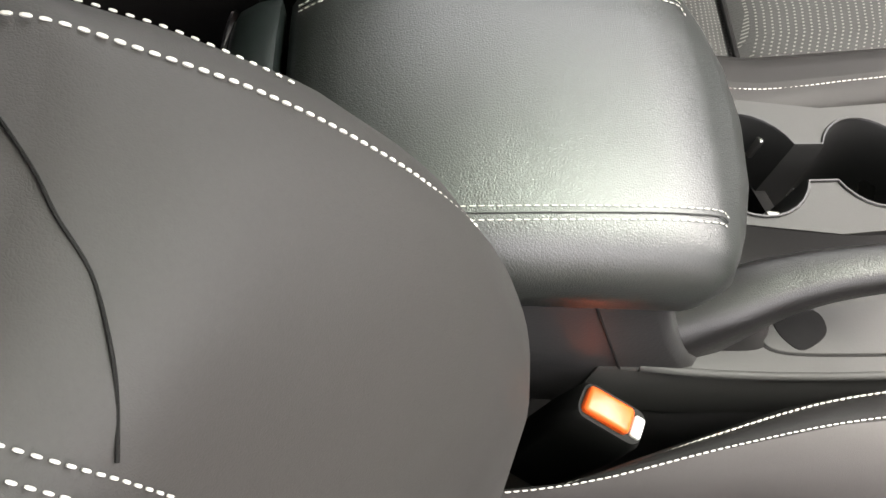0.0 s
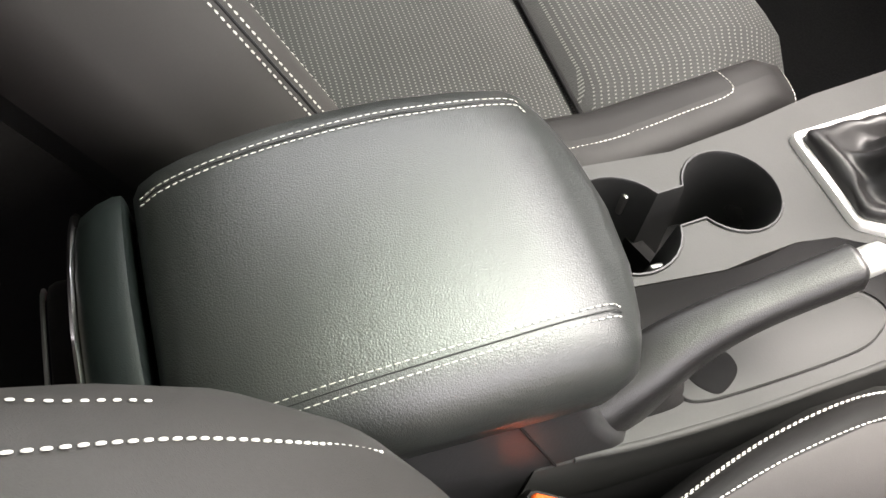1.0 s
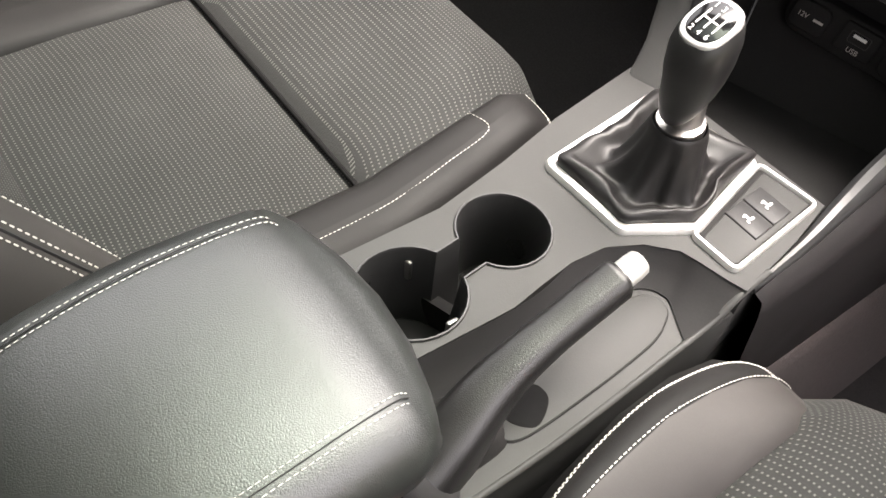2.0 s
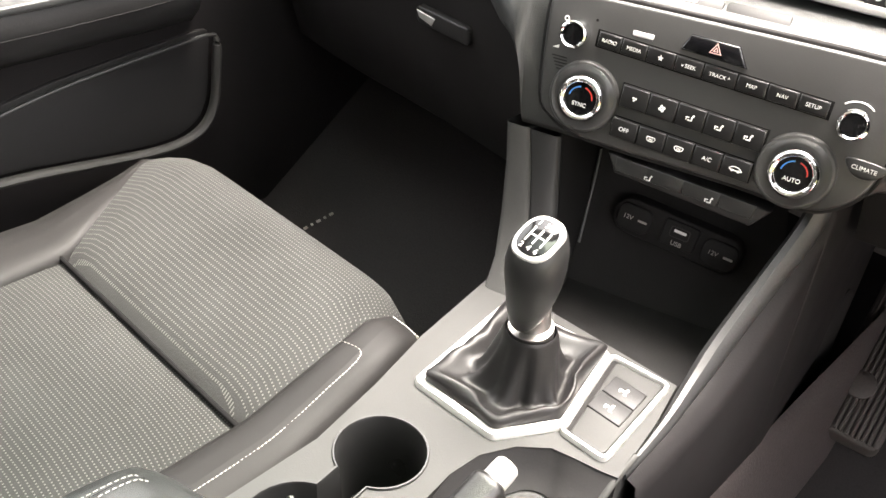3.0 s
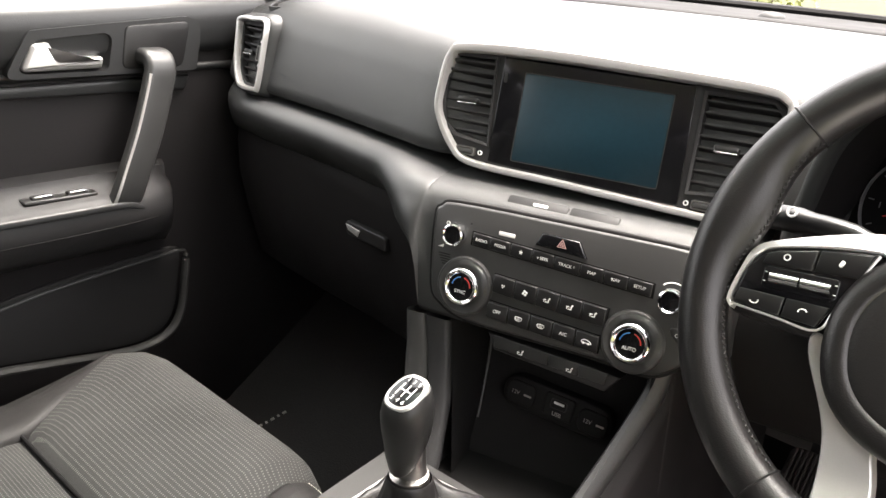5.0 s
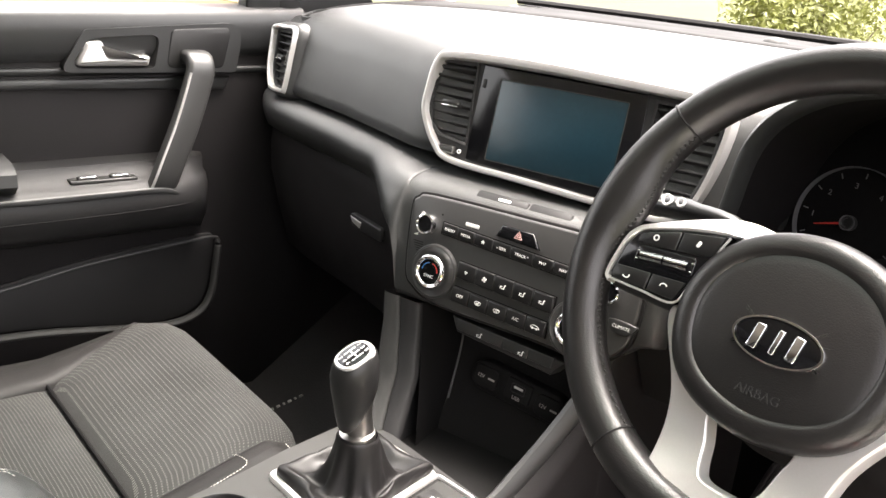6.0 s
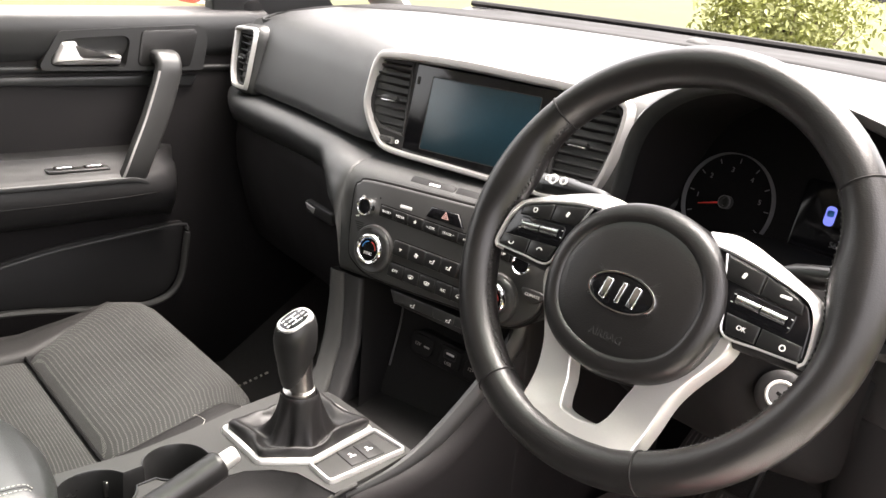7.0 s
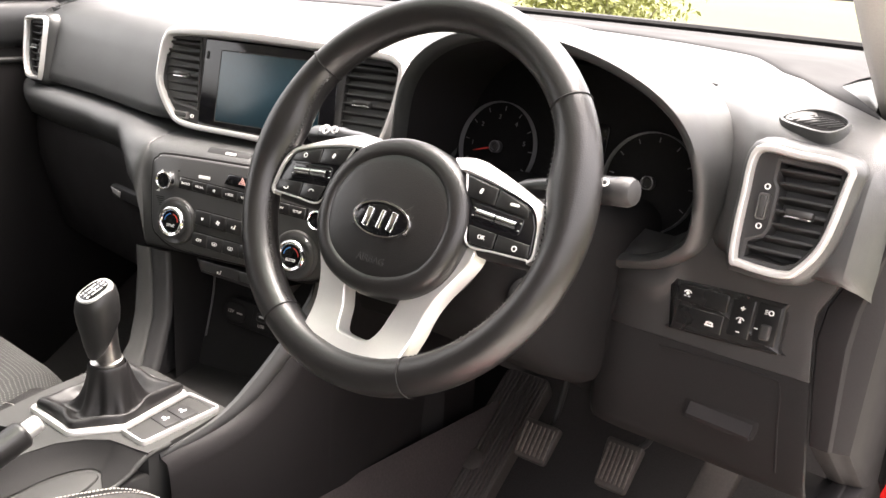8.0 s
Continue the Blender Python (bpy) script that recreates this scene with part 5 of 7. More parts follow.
def key(u0, u1, w, h, label_text, parent, size=0.0052, high=0.0062):
    um = (u0 + u1) / 2
    bm = bmesh.new()
    o = [Vector((u0, w - h / 2 + SK(u0))), Vector((u1, w - h / 2 + SK(u1))), Vector((u1, w + h / 2 + SK(u1))), Vector((u0, w + h / 2 + SK(u0)))]
    plate(bm, o, 0.0, high, 0.0013, ST)
    k_ = part("button", bm, KEYBLACK, parent)
    mm = ST @ Matrix.Translation((um, w + SK(um), high + 0.0001)) @ pose(0, 0, 0, 0, 0, -2.4)
    if label_text:
        text("lettering", label_text, size, mm, WHITE, k_)
    return k_, mm


def icon(parent, mm, kind):
    bm = bmesh.new()
    if kind == "star":
        o = [Vector((0.0026 * (1 if i % 2 == 0 else 0.45) * math.sin(i * math.pi / 5), 0.0026 * (1 if i % 2 == 0 else 0.45) * math.cos(i * math.pi / 5))) for i in range(10)]
        loft(bm, [at_z(o, -0.0002, mm), at_z(o, 0.0003, mm)])
    elif kind == "fan":
        for a in range(4):
            c = Vector((0.0018 * math.cos(a * 1.571 + 0.4), 0.0018 * math.sin(a * 1.571 + 0.4)))
            plate(bm, circle(c.x, c.y, 0.0013, 10), -0.0002, 0.0003, 0.0001, mm)
    elif kind == "fan_small":
        for a in range(3):
            c = Vector((0.0012 * math.cos(a * 2.09 + 0.4), 0.0012 * math.sin(a * 2.09 + 0.4)))
            plate(bm, circle(c.x, c.y, 0.0009, 10), -0.0002, 0.0003, 0.0001, mm)
    elif kind == "car":
        ring_plate(bm, ccw(spline([(-0.005, -0.0012), (-0.003, 0.0018), (0.002, 0.0018), (0.005, -0.0002), (0.005, -0.0015)], 3, True)), offset(ccw(spline([(-0.005, -0.0012), (-0.003, 0.0018), (0.002, 0.0018), (0.005, -0.0002), (0.005, -0.0015)], 3, True)), -0.0006), -0.0002, 0.0003, 0.0001, mm)
        for x in (-0.0026, 0.0026):
            plate(bm, circle(x, -0.0016, 0.0011, 10), -0.0002, 0.00035, 0.0001, mm)
    elif kind == "demist":
        o = ccw(spline([(-0.0036, 0.002), (0.0036, 0.002), (0.0026, -0.0016), (-0.0026, -0.0016)], 3, True))
        ring_plate(bm, o, offset(o, -0.0006), -0.0002, 0.0003, 0.0001, mm)
        for x in (-0.0012, 0, 0.0012):
            plate(bm, rrect(x, -0.0005, 0.0005, 0.0032, 0.0002, 2), -0.0002, 0.0003, 0.0001, mm)
    else:
        plate(bm, circle(0.0022, 0.0020, 0.0009, 10), -0.0002, 0.0003, 0.0001, mm)
        for x, y, w, h in ((0.0014, -0.0004, 0.0012, 0.0036), (0.0, -0.002, 0.004, 0.0010), (-0.0024, 0.0002, 0.003, 0.0009), (-0.0032, -0.0012, 0.0009, 0.0022)):
            plate(bm, rrect(x, y, w, h, 0.0003, 2), -0.0002, 0.0003, 0.0001, mm)
    part("symbol", bm, WHITE, parent)


# black recesses behind the three rows of keys
for u0, u1, w, h in ((-0.0985, 0.096, 0.0138, 0.0150), (-0.0665, 0.0580, -0.0245, 0.0200), (-0.0675, 0.0550, -0.0525, 0.0185)):
    bm = bmesh.new()
    plate(bm, ccw([Vector((u0, w - h / 2 + SK(u0))), Vector((u1, w - h / 2 + SK(u1))), Vector((u1, w + h / 2 + SK(u1))), Vector((u0, w + h / 2 + SK(u0)))]), 0.0, 0.0037, 0.0005, ST)
    part("key_recess", bm, VOID, panel)
edges = [-0.0965, -0.0757, -0.0534, -0.0294, -0.0058, 0.0217, 0.046, 0.0705, 0.094]
for a, b, s_ in zip(edges, edges[1:], ("RADIO", "MEDIA", None, "v SEEK", "TRACK ^", "MAP", "NAV", "SETUP")):
    kk, mm = key(a + 0.0004, b - 0.0004, 0.0138, 0.0125, s_, panel, 0.0043)
    if not s_:
        icon(kk, mm, "star")
cols = [-0.0650, -0.0408, -0.0164, 0.0080, 0.0322, 0.0565]
for i, (a, b) in enumerate(zip(cols, cols[1:])):
    kk, mm = key(a + 0.0004, b - 0.0004, -0.0245, 0.0182, None, panel, high=0.0085)
    icon(kk, mm, ("fan_small", "fan", "seat", "seat", "seat")[i])
    kk, mm = key(a - 0.0016, b - 0.0026, -0.0525, 0.0168, ("OFF", None, None, "A/C", None)[i], panel, 0.0050, 0.0080)
    if i in (1, 2, 4):
        icon(kk, mm, "car" if i == 4 else "demist")
# hazard button
bm = bmesh.new()
hz = [Vector(p) for p in ((-0.0285, 0.0265), (-0.0225, 0.0400), (0.0165, 0.0395), (0.0265, 0.0240))]
plate(bm, ccw(hz), 0.0, 0.0065, 0.0018, ST)
hk = part("hazard_button", bm, GLOSS, panel, "black hazard button")
tri = [Vector((-0.0005 + 0.0058 * math.sin(a), 0.0325 + 0.0058 * math.cos(a))) for a in (0, -2.094, 2.094)]
bm = bmesh.new()
for sc_ in (1.0, 0.45):
    t3 = [Vector((-0.0005, 0.0325)) + (p - Vector((-0.0005, 0.0325))) * sc_ for p in tri]
    i3 = [Vector((-0.0005, 0.0325)) + (p - Vector((-0.0005, 0.0325))) * (sc_ - 0.24 if sc_ > 0.5 else sc_ - 0.2) for p in tri]
    ring_plate(bm, t3, i3, 0.006, 0.0069, 0.0001, ST)
part("warning_triangle", bm, mat("pink_red_print", (0.85, 0.50, 0.46), 0.5), hk, "pale red warning triangle")
bm = bmesh.new()
plate(bm, rrect(-0.0605, 0.0295, 0.018, 0.0042, 0.001, 2), 0.002, 0.0034, 0.0002, ST @ pose(0, 0, 0, 0, 0, 0))
part("print", bm, WHITE, panel)
bm = bmesh.new()
for i in range(5):
    plate(bm, rrect(-0.1265 + 0.001 * i, -0.005 - 0.0026 * i, 0.014 - 0.001 * i, 0.0011, 0.0004, 2), 0.002, 0.0034, 0.0002, ST)
part("microphone_slots", bm, PIT, panel)
for cx_, cy_ in ((-0.1275, 0.0275), ):
    bm = bmesh.new()
    ring_plate(bm, circle(cx_, cy_, 0.0022, 14), circle(cx_, cy_, 0.0014, 14), 0.002, 0.0034, 0.0002, ST)
    part("power_mark", bm, WHITE, panel)
bm = bmesh.new()
plate(bm, [Vector((-0.135, 0.0015)), Vector((-0.129, 0.0015)), Vector((-0.129, 0.0045))], 0.002, 0.0034, 0.0001, ST)
part("volume_mark", bm, WHITE, panel)
bm = bmesh.new()
plate(bm, circle(-0.1012, 0.032, 0.0012, 12), 0.002, 0.0033, 0.0001, ST)
part("pin_hole", bm, PIT, panel)
bm = bmesh.new()
arc = [Vector((0.1135 + 0.0165 * math.cos(radians(a)), 0.005 + 0.0165 * math.sin(radians(a)), 0.0032)) for a in range(50, 131, 8)]
sweep(bm, [ST @ p for p in arc], 0.0006, 6)
part("turn_mark", bm, WHITE, panel)
for u_, w_ in ((-0.1165, 0.0175), (0.1135, 0.005)):
    bm = bmesh.new()
    mm = ST @ Matrix.Translation((u_, w_, 0))
    revolve(bm, [(0.0128, 0.0), (0.0124, 0.010), (0.0116, 0.0135), (0.0102, 0.0143), (0.0092, 0.0132), (0.0092, 0.009)], mm, 32)
    kb = part("small_knob", bm, CHROME, panel, "small knob with chrome ring")
    bm = bmesh.new()
    revolve(bm, [(0.0093, 0.008), (0.0091, 0.0122), (0.001, 0.0127)], mm, 28)
    part("cap", bm, GLOSS, kb)
for u_, w_, word in ((-0.097, -0.033, "SYNC"), (0.0855, -0.0432, "AUTO")):
    mm = ST @ Matrix.Translation((u_, w_, 0))
    bm = bmesh.new()
    revolve(bm, [(0.0315, 0.0), (0.0312, 0.0045), (0.0298, 0.0068), (0.0278, 0.0072), (0.0258, 0.0060), (0.0232, 0.0045), (0.0215, 0.004)], mm, 48)
    dl = part("dial", bm, PANEL, panel, "round dial with chrome ring")
    bm = bmesh.new()
    revolve(bm, [(0.0203, 0.003), (0.0203, 0.012), (0.0194, 0.0153), (0.0176, 0.0166), (0.0152, 0.0158), (0.0138, 0.0138), (0.0138, 0.011)], mm, 48)
    part("chrome_ring", bm, CHROME, dl, "chrome ring")
    bm = bmesh.new()
    revolve(bm, [(0.0139, 0.010), (0.0137, 0.0130), (0.001, 0.0136)], mm, 40)
    part("cap", bm, GLOSS, dl)
    for col_, a0, a1 in ((BLUE, 100, 175), (RED, 5, 80)):
        bm = bmesh.new()
        sweep(bm, [mm @ Vector((0.0103 * math.cos(radians(a)), 0.0103 * math.sin(radians(a)), 0.0134)) for a in range(a0, a1 + 1, 8)], 0.0006, 6)
        part("temperature_arc", bm, col_, dl)
    text("lettering", word, 0.0050, mm @ Matrix.Translation((0, -0.0050, 0.0137)), WHITE, dl)
bm = bmesh.new()
cl = ccw(spline([(0.118, -0.0205), (0.147, -0.0215), (0.145, -0.030), (0.137, -0.0345), (0.125, -0.0325)], 4, True))
plate(bm, cl, 0.0, 0.0055, 0.0012, ST)
ck = part("button", bm, BUTTON, panel)
text("lettering", "CLIMATE", 0.0048, ST @ Matrix.Translation((0.1325, -0.0265, 0.0056)) @ pose(0, 0, 0, 0, 0, -2), WHITE, ck)

# seat heater switches, sockets and the dark cubby behind
cubby = thing("storage_cubby", ST @ Vector((0, -0.13, -0.05)), "dark cubby with power sockets below the control panel", "cubby")
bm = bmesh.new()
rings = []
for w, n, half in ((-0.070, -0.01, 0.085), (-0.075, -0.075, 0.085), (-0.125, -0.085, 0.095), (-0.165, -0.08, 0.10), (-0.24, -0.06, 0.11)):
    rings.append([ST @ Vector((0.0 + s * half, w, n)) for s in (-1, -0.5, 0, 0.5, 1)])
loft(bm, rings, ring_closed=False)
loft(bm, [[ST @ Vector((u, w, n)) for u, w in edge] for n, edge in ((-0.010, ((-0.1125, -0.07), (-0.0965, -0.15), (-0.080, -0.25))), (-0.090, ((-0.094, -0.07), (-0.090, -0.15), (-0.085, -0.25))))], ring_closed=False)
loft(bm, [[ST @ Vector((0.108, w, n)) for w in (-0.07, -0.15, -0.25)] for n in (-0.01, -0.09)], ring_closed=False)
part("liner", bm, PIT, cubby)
bm = bmesh.new()
plate(bm, ccw([Vector(p) for p in ((-0.066, -0.0755), (0.08, -0.0835), (0.066, -0.1015), (-0.056, -0.0925))]), -0.03, -0.004, 0.002, ST)
hs = part("switch_bar", bm, DARK, cubby)
for a, b in ((-0.055, -0.028), (-0.027, 0.004), (0.006, 0.036), (0.038, 0.066)):
    bm = bmesh.new()
    plate(bm, [Vector((a, -0.0915 + SK(a))), Vector((b, -0.0915 + SK(b))), Vector((b + 0.001, -0.0790 + SK(b))), Vector((a - 0.002, -0.0790 + SK(a)))], -0.006, -0.0015, 0.001, ST)
    part("heater_switch", bm, BUTTON, hs)
for u_ in (-0.025, 0.029):
    icon(hs, ST @ Matrix.Translation((u_, -0.088 + SK(u_), -0.0014)), "seat")
bm = bmesh.new()
plate(bm, rrect(0.004, -0.1535, 0.128, 0.036, 0.017, 6), -0.09, -0.066, 0.002, ST @ Matrix.Translation((0.004, -0.1535, 0)) @ pose(0, 0, 0, 0, 0, -5) @ Matrix.Translation((-0.004, 0.1535, 0)))
sockets = part("socket_panel", bm, PIT, cubby, "black oval socket panel")
for u_, w_, lab in ((-0.038, -0.1495, "12V"), (0.007, -0.152, "USB"), (0.047, -0.1575, "12V")):
    mm = ST @ Matrix.Translation((u_, w_, -0.066)) @ pose(0, 0, 0, 0, 0, -5)
    bm = bmesh.new()
    plate(bm, rrect(0, 0, 0.034, 0.026, 0.008 if lab == "12V" else 0.003, 4), -0.004, 0.0035, 0.0015, mm)
    so = part("socket_cover", bm, PIT, sockets)
    text("lettering", lab, 0.0062, mm @ Matrix.Translation((-0.006 if lab == "12V" else 0, 0 if lab == "12V" else -0.0085, 0.0036)), TRIMGREY, so)
    bm = bmesh.new()
    if lab == "USB":
        ring_plate(bm, rrect(0, 0.003, 0.019, 0.011, 0.002, 2), rrect(0, 0.003, 0.0172, 0.0092, 0.0015, 2), -0.001, 0.0042, 0.0003, mm)
        part("port_rim", bm, DECK, so)
        bm = bmesh.new()
        plate(bm, rrect(0, 0.0042, 0.012, 0.0028, 0.0005, 2), -0.001, 0.0042, 0.0003, mm)
        part("port_tongue", bm, WHITE, so)
    else:
        plate(bm, rrect(0.0085, 0, 0.009, 0.0022, 0.0005, 2), -0.001, 0.0041, 0.0002, mm)
        part("print", bm, TRIMGREY, so)
# strip added to draw the light line on the lining's back corner
bm = bmesh.new()
sweep(bm, spline([ST @ Vector(p) for p in ((-0.0905, -0.098, -0.080), (-0.0895, -0.14, -0.081), (-0.0865, -0.195, -0.071))], 4), 0.0016, 8)
part("lit_corner_strip", bm, SOFT, cubby, "lighter strip drawn along the lit corner of the lining")

# ---- side vents ----
def side_vent(mirror):
    m = basis((0.621 * mirror, 0.197, 1.032), 4 * mirror, 10) @ Matrix.Diagonal((0.92, 0.99, 1, 1))
    v = thing("side_vent", m @ Vector((0, 0, -0.02)), "silver framed air vent at the end of the dashboard", "air vent", "side vents")
    f = lambda pts: ccw([Vector((x * mirror, y)) for x, y in pts])
    o = ccw(spline([(x * mirror, y) for x, y in ((-0.0395, 0.0500), (0.0, 0.0515), (0.030, 0.0505), (0.0445, 0.044), (0.0440, 0.030), (0.0365, -0.0168), (0.0215, -0.043), (0.007, -0.0515), (-0.030, -0.0505), (-0.0415, -0.044), (-0.0435, 0.0069))], 5, True))
    bm = bmesh.new()
    ring_plate(bm, o, offset(o, -0.0065), -0.03, 0.010, 0.004, m)
    part("bezel", bm, SILVER, v, "satin silver frame")
    bm = bmesh.new()
    plate(bm, offset(o, -0.003), -0.05, -0.026, 0.001, m)
    part("backing", bm, PIT, v)
    op = f(((-0.017, 0.0405), (0.034, 0.039), (0.034, 0.03), (0.027, -0.018), (0.014, -0.037), (0.004, -0.042), (-0.030, -0.041), (-0.030, -0.028), (-0.017, -0.022), (-0.013, -0.014), (-0.013, 0.020), (-0.017, 0.026)))
    bm = bmesh.new()
    holed(bm, offset(o, -0.005), [op[::-1]], 0.0005, 0.016, m)
    vf = part("vent_face", bm, DARK, v)
    vent(vf, m @ Matrix.Translation((0, 0, 0.005)), op, None, 7, (0.008 * mirror, 0.001), ((-0.0235 * mirror, 0.003), True))
    # rounded housing round the frame
    bm = bmesh.new()
    loft(bm, [at_z(offset(o, g), z, m) for g, z in ((-0.001, 0.004), (0.003, 0.002), (0.006, -0.006), (0.008, -0.03), (0.009, -0.07))], caps=False)
    part("housing", bm, DASH, v, smooth=60)


side_vent(-1)
side_vent(1)

# side demister grille
dm = thing("demister_grille", (0.625, 0.23, 1.106), "black slatted side window grille on the dashboard top", "grille")
for g_x in (-1, 1):
    g = dm if g_x == 1 else thing("demister_grille", (-0.625, 0.23, 1.106), "black slatted side window grille on the dashboard top", "grille")
    mm = Matrix.Translation((0.611 * g_x, 0.2515, 1.1005)) @ pose(0, 0, 0, 19, 5 * g_x, -18 * g_x) @ Matrix.Diagonal((0.92, 0.98, 1, 1))
    o = ccw(spline([(-0.025, -0.012), (-0.017, 0.012), (0.006, 0.017), (0.026, 0.008), (0.024, -0.012), (0.0, -0.016)], 4, True))
    bm = bmesh.new()
    ring_plate(bm, offset(o, 0.0035), o, -0.01, 0.0035, 0.002, mm)
    part("frame", bm, DASH, g)
    bm = bmesh.new()
    plate(bm, offset(o, 0.0005), -0.02, 0.0012, 0.0005, mm)
    part("backing", bm, VOID, g)
    for i in range(8):
        c = -0.021 + 0.006 * i
        half = 0.0115 * max(0.25, 1 - abs(c / 0.028) ** 3)
        bm = bmesh.new()
        box(bm, (0, 0, 0), (0.0011, 2.2 * half, 0.0022), 0.0004, mm @ Matrix.Translation((c, 0, 0.0014)) @ pose(0, 0, 0, 0, 0, -42 * g_x))
        part("slat", bm, DECK, g)

DIALGREY = mat("pale_grey_dial_print", (0.13, 0.13, 0.135), 0.5, var=0.05)

# ---- instrument cluster and hood ----
cluster = thing("instrument_cluster", (0.36, 0.30, 1.02), "black hooded instrument cluster with two round dials", "instrument cluster")
lip = spline([(0.178, 0.975), (0.186, 1.02), (0.202, 1.075), (0.232, 1.110), (0.28, 1.133), (0.345, 1.1415), (0.42, 1.131), (0.475, 1.112), (0.51, 1.088), (0.527, 1.060), (0.533, 1.03), (0.532, 0.998), (0.523, 0.978), (0.487, 0.957), (0.40, 0.947), (0.30, 0.946), (0.215, 0.954)], 5, True)
lip = [Vector((p.x, p.y)) for p in lip][::-1]


def hood_ring(grow, y, dz=0.0, lean=0.0):
    out = []
    for p in offset(ccw(lip), grow):
        yy = y + 0.16 * (p.y - 1.05) * -lean
        out.append(Vector((p.x, yy, p.y + dz)))
    return out


# inside of the hood, split off and darkened to hold the shade within
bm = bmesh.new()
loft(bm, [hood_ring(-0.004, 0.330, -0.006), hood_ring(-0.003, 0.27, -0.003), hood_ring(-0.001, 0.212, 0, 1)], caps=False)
part("hood_lining", bm, KNEE, cluster, "hood lining darkened for the shade inside the hood", smooth=60)
bm = bmesh.new()
loft(bm, [hood_ring(-0.001, 0.212, 0, 1), hood_ring(0.0, 0.205, 0, 1), hood_ring(0.004, 0.198, 0, 1), hood_ring(0.010, 0.198, 0, 1), hood_ring(0.015, 0.206, 0.0, 1), hood_ring(0.019, 0.23, -0.001, 1), hood_ring(0.020, 0.28, -0.004, 1), hood_ring(0.014, 0.34, -0.014), hood_ring(0.0, 0.42, -0.034)], caps=False)
part("hood", bm, DASH, cluster, smooth=60)
IC = basis((0.36, 0.312, 1.0), 0, 12)
bm = bmesh.new()
plate(bm, rrect(-0.006, 0.018, 0.35, 0.195, 0.05, 5), -0.02, -0.002, 0.001, IC)
part("cluster_face", bm, VOID, cluster)
for u_, w_, r_ in ((-0.116, 0.008, 0.053), (0.081, 0.005, 0.053)):
    bm = bmesh.new()
    mm = IC @ Matrix.Translation((u_, w_, 0))
    ring_plate(bm, circle(0, 0, r_, 48), circle(0, 0, r_ - 0.0009, 48), -0.003, 0.006, 0.001, mm)
    dr = part("dial_ring", bm, DIALGREY, cluster, "thin grey dial ring")
    bm = bmesh.new()
    revolve(bm, [(0.007, 0), (0.007, 0.007), (0.0055, 0.009), (0.0045, 0.0085), (0.0045, 0.004)], mm, 24)
    part("pivot", bm, BUTTON, dr)
    bm = bmesh.new()
    ring_plate(bm, circle(0, 0, 0.0072, 20), circle(0, 0, 0.0064, 20), 0.006, 0.0082, 0.0002, mm)
    part("pivot_ring", bm, DIALGREY, dr)
    a = radians(197)
    bm = bmesh.new()
    sweep(bm, [mm @ Vector((0.006 * math.cos(a), 0.006 * math.sin(a), 0.005)), mm @ Vector((0.032 * math.cos(a), 0.032 * math.sin(a), 0.005))], [0.0012, 0.0005], 6)
    part("needle", bm, RED, dr, "red needle")
    bm = bmesh.new()
    for i in range(9):
        b_ = radians(205 - 29 * i)
        sweep(bm, [mm @ Vector((q * math.cos(b_), q * math.sin(b_), 0.0005)) for q in (r_ - 0.010, r_ - 0.005)], 0.0006, 5)
    part("scale_marks", bm, DIALGREY, dr)
gm = IC @ Matrix.Translation((0.078, -0.029, 0.001))
bm = bmesh.new()
revolve(bm, [(0.0035, 0), (0.0035, 0.006), (0.0026, 0.007), (0.0005, 0.0072)], gm, 16)
sg_ = part("small_gauge", bm, BUTTON, cluster)
bm = bmesh.new()
sweep(bm, [gm @ Vector((0.016 * math.cos(radians(a)), 0.016 * math.sin(radians(a)), 0.001)) for a in range(200, 345, 12)], 0.0004, 5)
part("scale_arc", bm, DIALGREY, sg_)
bm = bmesh.new()
sweep(bm, [gm @ Vector((-0.002, 0.0015, 0.0045)), gm @ Vector((-0.012, 0.008, 0.0045))], [0.0009, 0.0004], 6)
part("needle", bm, RED, sg_, "red needle")
bm = bmesh.new()
plate(bm, rrect(-0.008, 0.012, 0.062, 0.088, 0.006, 3), -0.003, 0.0005, 0.0003, IC)
md = part("middle_display", bm, GLOSS, cluster)
LIT = mat("lit_display", (0.05, 0.06, 0.3), 0.5)
lb = LIT.node_tree.nodes["Principled BSDF"]
lb.inputs["Emission Color"].default_value, lb.inputs["Emission Strength"].default_value = (0.22, 0.28, 1.0, 1), 0.13
bm = bmesh.new()
plate(bm, rrect(-0.006, 0.0245, 0.0105, 0.0195, 0.004, 3), 0.0, 0.0012, 0.0002, IC)
part("car_symbol", bm, LIT, md, "lit blue car symbol")
bm = bmesh.new()
plate(bm, rrect(-0.006, 0.027, 0.0072, 0.0062, 0.002, 3), 0.0, 0.0016, 0.0002, IC)
part("car_windows", bm, BLUE, md)
text("trip_reading", "5620", 0.008, IC @ Matrix.Translation((0.010, -0.002, 0.0012)), DIALGREY, md)
for cx_d, numbers in ((-0.116, "12345"),):
    for i, ch in enumerate(numbers):
        a = radians(178 - 40 * i)
        text("dial_number", ch, 0.0075, IC @ Matrix.Translation((cx_d + 0.037 * math.cos(a), 0.006 + 0.037 * math.sin(a), 0.0005)), DIALGREY, cluster)

